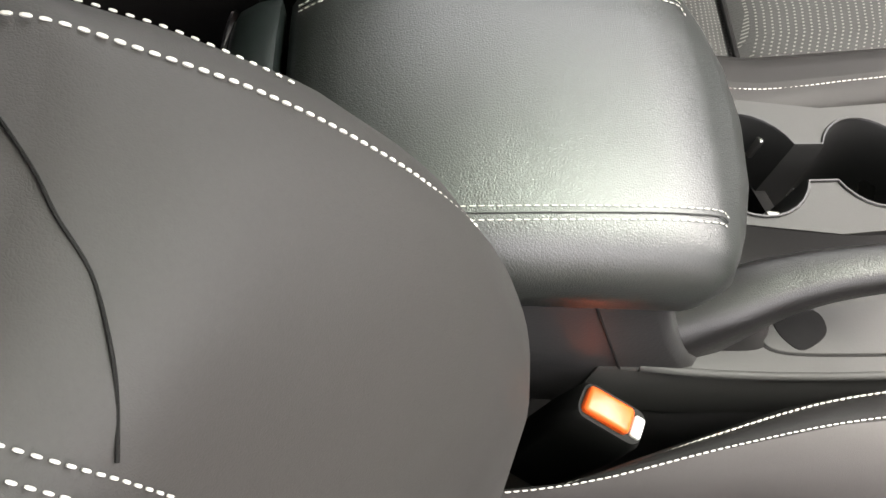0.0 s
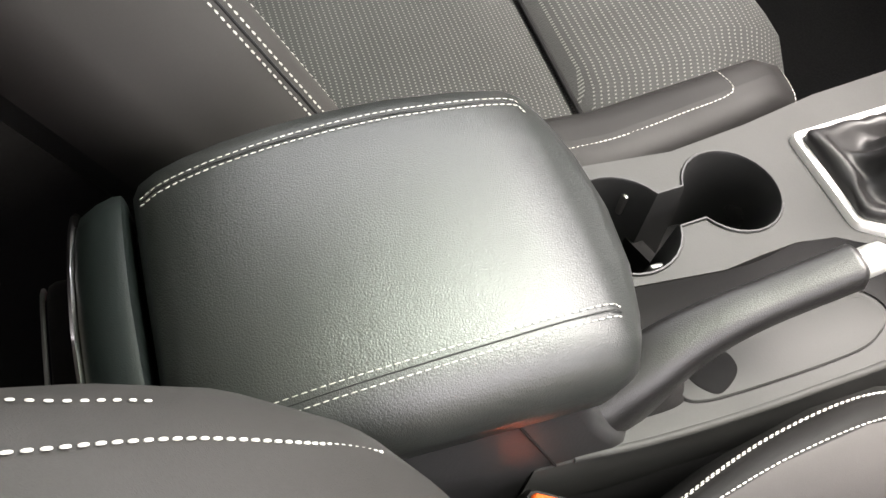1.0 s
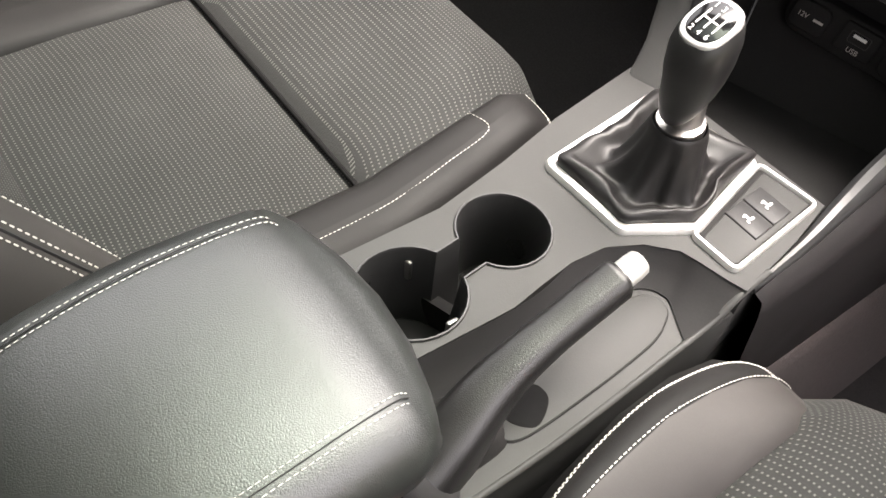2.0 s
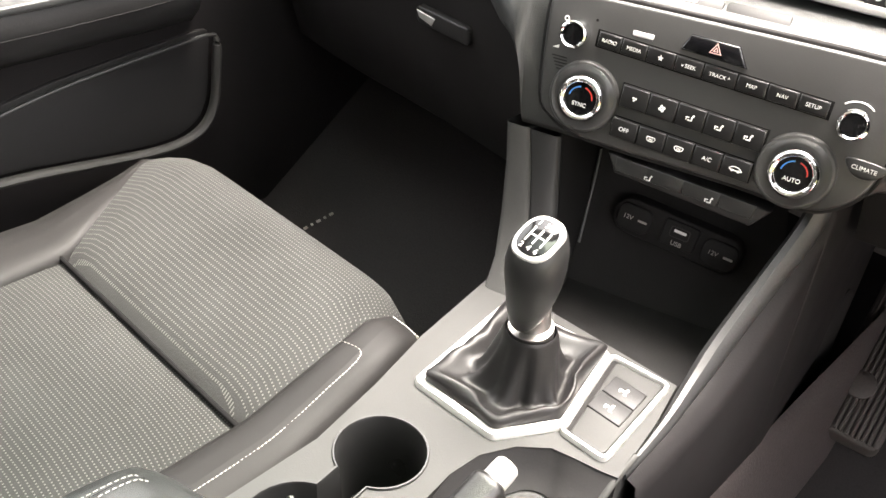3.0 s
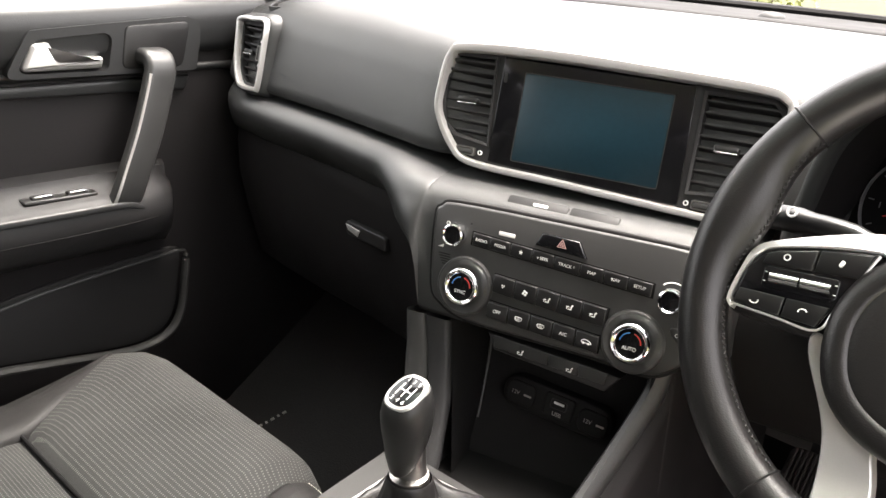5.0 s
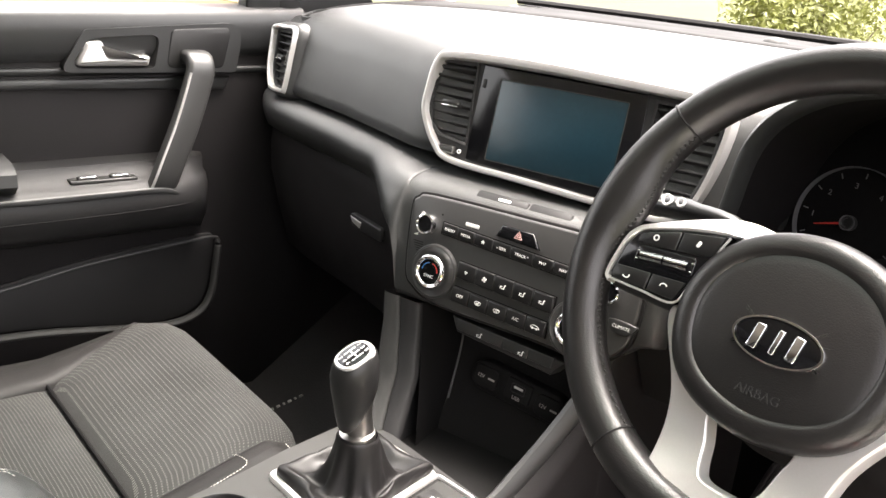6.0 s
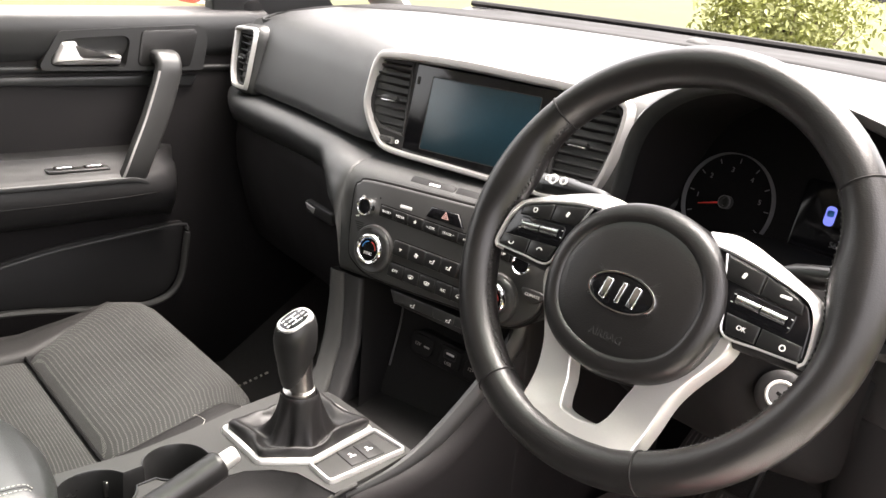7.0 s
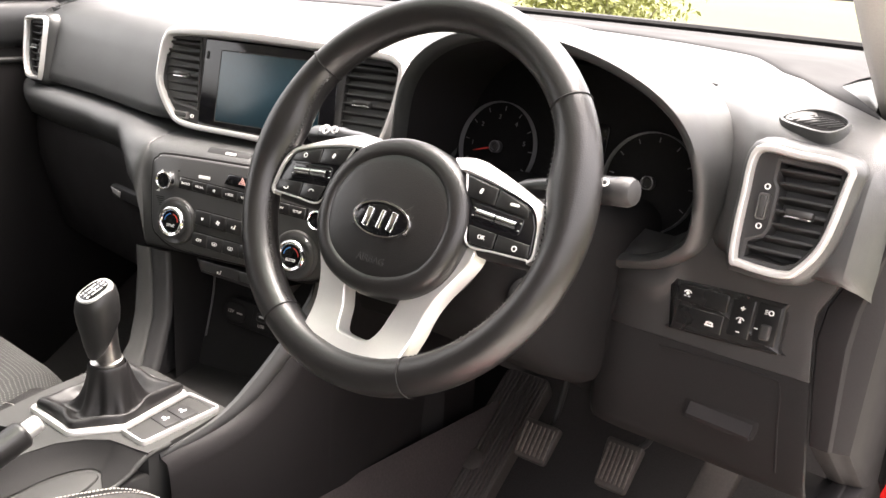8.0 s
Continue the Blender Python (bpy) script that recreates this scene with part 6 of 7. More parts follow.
# ---- steering column, stalks, ignition ----
column = thing("steering_column", (0.36, 0.12, 0.93), "black steering column shroud", "steering column")
WM = basis((0.358, 0.025, 1.022), 3.8, 25.1)
bm = bmesh.new()
rings = []
for y, xc, hw, z0, z1 in ((0.055, 0.36, 0.050, 0.935, 1.005), (0.065, 0.36, 0.066, 0.915, 1.018), (0.10, 0.36, 0.088, 0.872, 1.02), (0.15, 0.362, 0.098, 0.838, 1.01), (0.20, 0.365, 0.100, 0.815, 1.0), (0.30, 0.368, 0.100, 0.80, 0.99)):
    rings.append([Vector((xc + p.x, y, (z0 + z1) / 2 + p.y)) for p in rrect(0, 0, 2 * hw, z1 - z0, 0.026, 5)])
loft(bm, rings)
# shade behind the wheel is put into the shroud's colour
part("shroud", bm, VOID, column, smooth=60)


def stalk(mirror):
    s_ = thing("stalk", WM @ Vector((0.06 * mirror, 0.02, -0.06)), "black control stalk with white symbols beside the wheel", "stalk", "stalks")
    base_ = ((0.40, 0.075, 1.015), (0.45, 0.075, 1.035), (0.50, 0.075, 1.046), (0.537, 0.076, 1.051)) if mirror > 0 else ((0.31, 0.08, 1.03), (0.265, 0.078, 1.040), (0.225, 0.082, 1.039), (0.186, 0.086, 1.034))
    ends = [WM.inverted() @ Vector(p) for p in base_]
    bm = bmesh.new()
    sweep(bm, spline([WM @ Vector(e) for e in ends], 4), [0.007] * 4 + [0.010] * 4 + [0.0132] * 4 + [0.0128] if mirror > 0 else [0.007] * 4 + [0.009] * 4 + [0.0108] * 4 + [0.0105], 14, flat=0.85)
    st = part("stem", bm, KEYBLACK, s_)
    tip = WM @ Vector(ends[-1])
    d = (tip - WM @ Vector(ends[-2])).normalized()
    bm = bmesh.new()
    g = 1.2 if mirror > 0 else 1.0
    sweep(bm, [tip - d * (0.007 if mirror > 0 else 0.012), tip + d * 0.003, tip + d * 0.0065, tip + d * 0.008], [0.0112 * g, 0.0112 * g, 0.0095 * g, 0.006 * g], 14, flat=0.85)
    part("end_cap", bm, DARK if mirror > 0 else BUTTON, st, "grey end cap")
    bm = bmesh.new()
    e2, e3 = WM @ Vector(ends[-2]), tip
    for f, w in ((0.30, 0.0026), (0.62, 0.0034)) if mirror > 0 else ((0.1, 0.004), (0.45, 0.005), (0.62, 0.003)):
        c = e2.lerp(e3, f) + WM.to_3x3() @ Vector((0, 0.003, 0.0136 if mirror > 0 else 0.0118))
        mm = WM.copy()
        mm.translation = c
        ring_plate(bm, circle(0, 0, w, 12), circle(0, 0, w * 0.6, 12), -0.001, 0.0006, 0.0001, mm)
    part("symbol", bm, WHITE, st)


stalk(1)
stalk(-1)
ign = thing("ignition_switch", (0.43, 0.148, 0.907), "ignition lock in a pale ring with key slot", "ignition switch")
IG = basis((0.458, 0.080, 0.941), 24, 22)
bm = bmesh.new()
revolve(bm, [(0.019, -0.07), (0.019, -0.004), (0.0170, -0.002), (0.0120, -0.001)], IG, 32)
part("collar", bm, DARK, ign)
bm = bmesh.new()
revolve(bm, [(0.0115, -0.004), (0.0115, 0.001), (0.0103, 0.0025), (0.0090, 0.001), (0.0087, -0.002)], IG, 32)
part("ring", bm, WHITE, ign, "pale illuminated ring")
bm = bmesh.new()
revolve(bm, [(0.0088, -0.003), (0.0084, 0.0008), (0.001, 0.0013)], IG, 28)
part("barrel", bm, STEEL, ign)
bm = bmesh.new()
plate(bm, rrect(0, 0, 0.0026, 0.0068, 0.0006, 2), 0.0004, 0.0018, 0.0001, IG @ pose(0, 0, 0, 0, 0, 65))
part("key_slot", bm, PIT, ign)

# ---- steering wheel ----
wheel = thing("steering_wheel", WM @ Vector((0, 0, 0)), "black leather steering wheel with silver spokes and thumb buttons", "steering wheel")
R = 0.1592
bm = bmesh.new()
rings = []
for i in range(96):
    a = 2 * math.pi * i / 96
    rv, tv = Vector((math.cos(a), math.sin(a), 0)), Vector((0, 0, 1))
    thumb = sum(max(0.0, math.cos(a - radians(c))) ** 40 for c in (12, 168))
    grip = 1 + 0.10 * thumb
    R_a = R - 0.0025 * max(0.0, -math.sin(a))
    rings.append([WM @ (rv * (R_a + (0.0160 + (0.010 * thumb if math.cos(q) < 0 else 0)) * math.cos(q)) + tv * (0.0175 * grip * math.sin(q))) for q in [2 * math.pi * j / 18 for j in range(18)]])
loft(bm, rings, path_closed=True)
rim = part("rim", bm, RIM, wheel, "smooth black leather rim", smooth=80)
for a in (143, 37, 238, 293.5):
    bm = bmesh.new()
    rv = Vector((math.cos(radians(a)), math.sin(radians(a)), 0))
    sweep(bm, [WM @ (rv * (R - 0.0025 * max(0.0, -math.sin(radians(a))) + 0.0162 * math.cos(q)) + Vector((0, 0, 0.0179 * math.sin(q)))) for q in [2 * math.pi * j / 20 for j in range(20)]], 0.0008, 5, closed=True)
    part("rim_seam", bm, PIT, rim)
for a0, a1 in ((143, 238), (-66.5, 37)):
    bm = bmesh.new()
    pts = []
    for i in range(120):
        a = radians(a0 + (a1 - a0) * i / 119)
        z = 0.005 + 0.0018 * (1 if i % 2 else -1)
        r_in = R - 0.0025 * max(0.0, -math.sin(a)) - 0.0153 - 0.010 * sum(max(0.0, math.cos(a - radians(c))) ** 40 for c in (12, 168))
        pts.append(WM @ Vector((r_in * math.cos(a), r_in * math.sin(a), z)))
    sweep(bm, pts, 0.0006, 5)
    part("rim_stitching", bm, DECK, rim, "grey cross stitching")

HC = Vector((0.0, -0.030))
hub_o = ccw(spline([(HC.x + x, HC.y + 0.004 + y) for x, y in ((0, 0.070), (0.039, 0.061), (0.066, 0.038), (0.077, 0.004), (0.068, -0.034), (0.042, -0.058), (0, -0.068), (-0.042, -0.058), (-0.068, -0.034), (-0.077, 0.004), (-0.066, 0.038), (-0.039, 0.061))], 5, True))
bm = bmesh.new()
loft(bm, [at_z(offset(hub_o, g), z + 0.003, WM) for g, z in ((-0.004, -0.045), (0.0, -0.03), (0.0, -0.002), (-0.001, 0.0040), (-0.004, 0.0080), (-0.009, 0.0102), (-0.0135, 0.0106), (-0.0158, 0.0100), (-0.0172, 0.0086), (-0.0188, 0.0092), (-0.024, 0.0102), (-0.045, 0.0122), (-0.065, 0.0130))])
hub = part("hub", bm, RIM, wheel, "round black airbag hub", smooth=50)
bm = bmesh.new()
lg = [Vector((HC.x + 0.030 * math.cos(2 * math.pi * i / 40), HC.y + 0.0155 * math.sin(2 * math.pi * i / 40))) for i in range(40)]
ring_plate(bm, lg, offset(lg, -0.0022), 0.008, 0.0178, 0.0008, WM)
em = part("emblem", bm, CHROME, hub, "oval chrome emblem")
bm = bmesh.new()
plate(bm, offset(lg, -0.0018), 0.008, 0.0163, 0.0004, WM)
part("emblem_field", bm, GLOSS, em)
for x, w, t in ((-0.0135, 0.0062, -8), (0.0, 0.0036, -8), (0.0120, 0.0062, -8)):
    bm = bmesh.new()
    plate(bm, rrect(0, 0, w, 0.0165, 0.0008, 2), 0.0150, 0.0178, 0.0005, WM @ Matrix.Translation((HC.x + x, HC.y, 0)) @ pose(0, 0, 0, 0, 0, t))
    part("emblem_bar", bm, CHROME, em)
text("lettering", "AIRBAG", 0.0085, WM @ Matrix.Translation((HC.x, HC.y - 0.034, 0.0138)), DARK, hub, depth=0.0004)
for sg in (-1, 1):
    f = lambda pts: ccw([Vector((x * sg, y)) for x, y in pts])
    # spoke core behind the pad
    bm = bmesh.new()
    plate(bm, f(((0.05, 0.030), (0.09, 0.026), (0.128, 0.013), (0.150, 0.004), (0.150, -0.026), (0.136, -0.034), (0.08, -0.036), (0.05, -0.050))), -0.026, -0.003, 0.004, WM)
    sp_ = part("spoke", bm, DARK, wheel)
    padn = f(((0.060, 0.0255), (0.090, 0.0205), (0.119, 0.0125), (0.1275, 0.007), (0.1335, -0.004), (0.1365, -0.025), (0.134, -0.029), (0.0815, -0.0300), (0.074, -0.012)))
    bm = bmesh.new()
    plate(bm, padn, -0.012, 0.0062, 0.0015, WM)
    pd = part("button_pad", bm, GLOSS, sp_, "gloss black button pad")
    # silver edge: broad over the pad, thin down its outer side
    inner_line = spline([(0.050, 0.0268, 0.0020), (0.066, 0.0252, 0.0055), (0.090, 0.0209, 0.0066), (0.1195, 0.0129, 0.0066), (0.1285, 0.0072, 0.0066), (0.1342, -0.004, 0.0066), (0.1372, -0.025, 0.0066), (0.1345, -0.0298, 0.0066)], 5)
    outer_line = spline([(0.034, 0.0385, -0.010), (0.058, 0.0405, -0.006), (0.084, 0.0340, -0.003), (0.124, 0.0180, 0.000), (0.1345, 0.0090, 0.003), (0.1372, -0.004, 0.006), (0.1398, -0.026, 0.006), (0.1355, -0.0325, 0.006)], 5)
    bm = bmesh.new()
    loft(bm, [[WM @ Vector((q.x * sg, q.y, z)) for q, z in ((b_, -0.014), (b_, b_.z), (b_.lerp(a_, 0.12), b_.lerp(a_, 0.12).z + 0.0008), (a_.lerp(b_, 0.12), a_.z), (a_, a_.z - 0.0008), (a_, -0.014))] for a_, b_ in zip(inner_line, outer_line)])
    part("spoke_trim", bm, SILVER, sp_, "satin silver edge", smooth=35)
    bm = bmesh.new()
    sweep(bm, spline([WM @ Vector((x * sg, y, 0.0060)) for x, y in ((0.060, 0.0245), (0.0735, -0.012), (0.0805, -0.0300), (0.107, -0.0302), (0.1345, -0.0296))], 5), 0.0009, 6)
    part("pad_edge", bm, SILVER, sp_)
    for kind, pts in enumerate((((0.0665, 0.0075), (0.0930, 0.0047), (0.0930, 0.0183), (0.0630, 0.0235)), ((0.0945, 0.0045), (0.1250, 0.0012), (0.1240, 0.0078), (0.1180, 0.0110), (0.0945, 0.0179)), ((0.0770, -0.0145), (0.1032, -0.0163), (0.1032, -0.0284), (0.0820, -0.0284)), ((0.1046, -0.0164), (0.1335, -0.0182), (0.1345, -0.0272), (0.1330, -0.0284), (0.1046, -0.0284)))):
        bm = bmesh.new()
        plate(bm, f(pts), 0.004, 0.0074, 0.0009, WM)
        bt = part("thumb_button", bm, KEYBLACK, pd)
        cx_, cy_ = sg * sum(p[0] for p in pts) / len(pts), sum(p[1] for p in pts) / len(pts)
        bm = bmesh.new()
        if kind == 0:
            plate(bm, rrect(0, 0, 0.0026, 0.0046, 0.0010, 2), 0.0070, 0.0078, 0.0001, WM @ Matrix.Translation((cx_, cy_, 0)) @ pose(0, 0, 0, 0, 0, -20))
        elif kind == 1 and sg > 0:
            plate(bm, rrect(cx_, cy_ + 0.0004, 0.0085, 0.0022, 0.0010, 2), 0.0070, 0.0078, 0.0001, WM)
        elif kind == 2 and sg > 0:
            text("lettering", "OK", 0.0048, WM @ Matrix.Translation((cx_, cy_, 0.0076)), WHITE, bt)
        elif kind == 1 or (kind == 3 and sg > 0):
            ring_plate(bm, circle(cx_, cy_, 0.0023, 18), circle(cx_, cy_, 0.0015, 18), 0.0070, 0.0078, 0.0001, WM)
        else:
            turn = 205 if kind == 3 else 20
            sweep(bm, [WM @ Vector((cx_ + 0.0026 * math.cos(radians(q + turn)), cy_ + 0.0018 * math.sin(radians(q + turn)), 0.0075)) for q in range(0, 181, 20)], [0.0007] + [0.00045] * 8 + [0.0007], 5)
        if len(bm.verts):
            part("symbol", bm, WHITE, bt)
        else:
            bm.free()
    roller_m = WM @ Matrix.Translation((sg * 0.099, -0.0050, 0)) @ pose(0, 0, 0, 0, 0, -4.5 * sg)
    bm = bmesh.new()
    plate(bm, rrect(0, 0, 0.047, 0.0150, 0.003, 3), 0.004, 0.0068, 0.001, roller_m)
    roller = part("toggle", bm, GLOSS, pd)
    for dx in (-0.0097, 0.0097):
        bm = bmesh.new()
        loft(bm, [[roller_m @ Vector((dx + e, 0.0036 * math.cos(q), 0.0062 + 0.0036 * math.sin(q))) for q in [math.pi * j / 8 for j in range(9)]] for e in (-0.0090, -0.0084, 0.0084, 0.0090)], ring_closed=False)
        part("toggle_bar", bm, CHROME, roller, "silver toggle bar")
    for dx, dy in ((-0.0215, 0.003), (-0.0215, -0.003), (0.0215, 0.003), (0.0215, -0.003)):
        bm = bmesh.new()
        plate(bm, rrect(dx, dy, 0.0018, 0.0005, 0.0002, 2), 0.0064, 0.0071, 0.0001, roller_m)
        part("mark", bm, WHITE, roller)

# bottom spoke: silver yoke with an opening, its arms rising to the pads
yo = ccw(spline([(-0.082, -0.030), (-0.083, -0.044), (-0.066, -0.074), (-0.058, -0.094), (-0.0535, -0.122), (-0.0505, -0.146), (-0.041, -0.158), (-0.018, -0.1625), (0.018, -0.1625), (0.041, -0.158), (0.0505, -0.146), (0.0535, -0.122), (0.058, -0.094), (0.066, -0.074), (0.083, -0.044), (0.082, -0.030), (0.060, -0.038), (0.0, -0.06), (-0.060, -0.038)], 4, True))
ho = ccw(spline([(-0.0285, -0.082), (-0.0240, -0.106), (-0.0195, -0.122), (-0.012, -0.1285), (0.012, -0.1285), (0.0195, -0.122), (0.0240, -0.106), (0.0285, -0.082), (0, -0.080)], 4, True))
bm = bmesh.new()
holed(bm, offset(yo, -0.0015), [offset(ho, 0.0015)[::-1]], -0.002, 0.0012, WM)
loft(bm, [at_z(offset(yo, -0.0015), -0.002, WM), at_z(offset(yo, -0.0004), -0.0026, WM), at_z(yo, -0.004, WM), at_z(offset(yo, 0.001), -0.020, WM)], caps=False)
loft(bm, [at_z(offset(ho, 0.0015), -0.002, WM), at_z(offset(ho, 0.0004), -0.0026, WM), at_z(ho, -0.004, WM), at_z(ho, -0.018, WM)], caps=False)
bmesh.ops.remove_doubles(bm, verts=bm.verts, dist=1e-5)
# the foot of the yoke lies over the inside of the rim
wm_in, lift_dir = WM.inverted(), WM.to_3x3() @ Vector((0, 0, 1))
for v in bm.verts:
    t = max(0.0, min(1.0, (-(wm_in @ v.co).y - 0.105) / 0.050))
    v.co += lift_dir * (0.013 * t * t * (3 - 2 * t))
part("lower_spoke", bm, SILVER, wheel, "satin silver lower spoke", smooth=50)

# ---- lower driver panel with switches ----
lower = thing("lower_driver_panel", (0.58, 0.30, 0.80), "dark plastic knee panel with switches and coin box", "dashboard panel")
LP = basis((0.58, 0.222, 0.925), 2, 12)
prof = [(0.075, -0.06), (0.060, -0.015), (0.052, -0.004), (0.040, 0.0), (0.0, 0.0), (-0.04, -0.002), (-0.09, -0.008), (-0.128, -0.015), (-0.142, -0.024), (-0.148, -0.045), (-0.150, -0.14)]


def lp_depth(y):
    """Depth of the knee panel's surface at a height."""
    for (a, za), (b, zb) in zip(prof, prof[1:]):
        if y >= b:
            return za + (zb - za) * (y - a) / (b - a)
    return prof[-1][1]


side_edge = lambda y: 0.069 + 0.155 * max(0.0, 0.0185 - y) + 0.42 * max(0.0, y - 0.0185)
rolled = ((0.095, -0.03), (0.080, -0.006), (0.072, 0.002), (0.060, 0.0055), (0.046, 0.0055), (0.034, 0.0040), (0.022, 0.0012), (0.008, 0.0), (-0.02, -0.001), (-0.0365, -0.0018), (-0.038, -0.004))
# lower part takes a darker plastic: the shade at knee height is coloured in
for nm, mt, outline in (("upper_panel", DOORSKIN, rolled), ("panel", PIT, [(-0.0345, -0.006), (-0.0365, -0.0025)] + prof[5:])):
    bm = bmesh.new()
    rows = []
    for x in (-0.135, -0.13, -0.12, -0.105, -0.09, -0.078, -0.066, -0.054, -0.042, 0.0, 0.3, 0.6, 0.85, 0.95, 0.985, 1.0):
        e = -0.05 if x < -0.132 else -0.022 if x < -0.125 else -0.009 if x < -0.11 else -0.003 if x < -0.1 else -0.003 if x == 1.0 else -0.0005 if x > 0.97 else 0
        low = max(0.0, min(1.0, (-0.045 - x) / 0.03))
        low = 0.040 * low * low * (3 - 2 * low) if nm == "upper_panel" else 0.0
        rows.append([LP @ Vector((x if x <= 0 else x * side_edge(y), y - low * max(0.0, min(1.0, (y + 0.03) / 0.075)), z + e)) for y, z in outline])
    loft(bm, rows, ring_closed=False)
    part(nm, bm, mt, lower, smooth=50)
o = ccw(spline([(-0.054, 0.0175), (-0.049, 0.0205), (0.040, 0.0235), (0.0455, 0.0195), (0.0465, -0.016), (0.042, -0.020), (-0.046, -0.0245), (-0.051, -0.021)], 3, True))
bm = bmesh.new()
plate(bm, offset(o, 0.0018), -0.01, 0.0008, 0.0006, LP)
part("switch_gap", bm, PIT, lower)
bm = bmesh.new()
plate(bm, o, -0.01, 0.0025, 0.0015, LP)
swp = part("switch_panel", bm, KEYBLACK, lower, "black switch panel")
for x0, x1, y0, y1 in ((-0.050, -0.003, 0.0015, 0.018), (-0.048, -0.004, -0.020, -0.0015), (0.0, 0.020, -0.017, 0.0195), (0.022, 0.043, -0.0165, 0.020)):
    bm = bmesh.new()
    plate(bm, rrect((x0 + x1) / 2, (y0 + y1) / 2, x1 - x0, y1 - y0, 0.0015, 2), 0.001, 0.0042 if y0 > 0 else 0.003, 0.0012, LP)
    part("switch", bm, KEYBLACK, swp)
for x, y, kind in ((-0.041, 0.010, "lock"), (-0.016, -0.0115, "lane"), (0.010, 0.010, "plus"), (0.010, -0.001, "dim"), (0.010, -0.0115, "minus"), (0.0335, 0.0125, "beam"), (0.0245, -0.004, "minus")):
    bm = bmesh.new()
    mm = LP @ Matrix.Translation((x, y, 0.0044 if kind in ("lock", "plus", "dim", "beam") else 0.0034))
    bars = {"lock": ((-0.002, -0.0026, 0.0022, 0.0010), (0.0016, -0.0026, 0.0022, 0.0010)), "lane": ((0, -0.0018, 0.0085, 0.0012), (-0.0028, -0.0002, 0.0012, 0.0026), (0.0028, -0.0002, 0.0012, 0.0026), (0, 0.0008, 0.0042, 0.0018)), "plus": ((0, 0, 0.0038, 0.0010), (0, 0, 0.0010, 0.0038)), "minus": ((0, 0, 0.0034, 0.0010),), "dim": ((0, 0.0002, 0.0014, 0.0032), (0, -0.0018, 0.0026, 0.0008)), "beam": ((-0.0034, 0.0015, 0.0022, 0.0006), (-0.0034, 0.0, 0.0022, 0.0006), (-0.0034, -0.0015, 0.0022, 0.0006))}[kind]
    for bx, by, w, h in bars:
        plate(bm, rrect(bx, by, w, h, 0.0003, 2), -0.002, 0.0003, 0.0001, mm)
    if kind in ("lock", "dim"):
        sweep(bm, [mm @ Vector((0.0034 * math.cos(radians(a)), 0.0026 * math.sin(radians(a)), 0.0)) for a in range(10, 171, 16)], 0.0005, 6)
    if kind == "lock":
        plate(bm, circle(0, 0, 0.0016, 12), -0.002, 0.0003, 0.0001, mm)
    if kind == "beam":
        ring_plate(bm, circle(0.0008, 0, 0.0024, 14), circle(0.0008, 0, 0.0016, 14), -0.002, 0.0003, 0.0001, mm)
    part("symbol", bm, WHITE, swp)
bm = bmesh.new()
box(bm, (0.033, -0.005, 0.004), (0.009, 0.014, 0.006), 0.0015, LP)
part("level_wheel", bm, DECK, swp)
co = spline([(-0.058, -0.0455), (-0.050, -0.0455), (0.0, -0.0425), (0.046, -0.0430), (0.0545, -0.0490), (0.060, -0.085), (0.066, -0.125)], 5)
bm = bmesh.new()
sweep(bm, [LP @ Vector((p.x, p.y, lp_depth(p.y) + 0.0002)) for p in co], 0.0010, 6)
part("box_gap", bm, PIT, lower)
# finger pull: dark recess with a sloping lower ledge
bm = bmesh.new()
plate(bm, ccw(spline([(-0.020, -0.079), (0.040, -0.081), (0.045, -0.088), (0.043, -0.100), (0.036, -0.104), (-0.018, -0.105), (-0.024, -0.098), (-0.024, -0.085)], 3, True)), -0.022, -0.0075, 0.001, LP)
cb = part("finger_pull", bm, PIT, lower, "recessed finger pull of the coin box")
bm = bmesh.new()
loft(bm, [[LP @ Vector((x, y - 0.002 * (x > 0), z)) for y, z in ((-0.0865, -0.0085), (-0.0885, -0.0068), (-0.0985, -0.0020), (-0.1015, -0.0030), (-0.1025, -0.012), (-0.0865, -0.012))] for x in (-0.019, -0.0165, 0.0375, 0.040)])
part("pull_ledge", bm, KNEE, cb)
# end cap by the door
bm = bmesh.new()
rows = []
for y in (0.125, 0.105, 0.085, 0.06, 0.03, 0.0, -0.04, -0.09, -0.15, -0.22, -0.30, -0.42, -0.56):
    d = lp_depth(y) if -0.2 < y < 0.05 else (0.0 if y >= 0.05 else -0.03 - 0.1 * (-0.2 - y))
    e0 = min(side_edge(y), 0.105) + 0.0015 - 0.03 * max(0.0, min(1.0, (-0.135 - y) / 0.05))
    w_ = max(0.012, 0.117 - e0)
    rows.append([LP @ Vector((e0 + q * w_ + ox, y, d + n)) for q, ox, n in ((0, 0, -0.008), (0, 0, -0.003), (0.04, 0, -0.0005), (0.35, 0, 0.0015), (0.56, 0, 0.001), (0.60, 0, -0.0005), (0.64, 0, -0.0035), (0.9, 0, -0.008), (1.0, 0.002, -0.012), (1.0, 0.006, -0.03), (1.0, 0.008, -0.25))])
loft(bm, rows, ring_closed=False)
# same plastic as the dash end, darkened where it lies in shade
part("end_cap", bm, KNEE, lower, smooth=35)

# kick panel under the column
bm = bmesh.new()
loft(bm, [[Vector((x, y + 0.03 * math.cos((x - 0.3) * 8), z)) for x in [0.11 + 0.36 * i / 8 for i in range(9)]] for y, z in ((0.27, 0.945), (0.215, 0.925), (0.205, 0.885), (0.21, 0.84), (0.235, 0.785), (0.30, 0.75), (0.6, 0.73))], ring_closed=False)
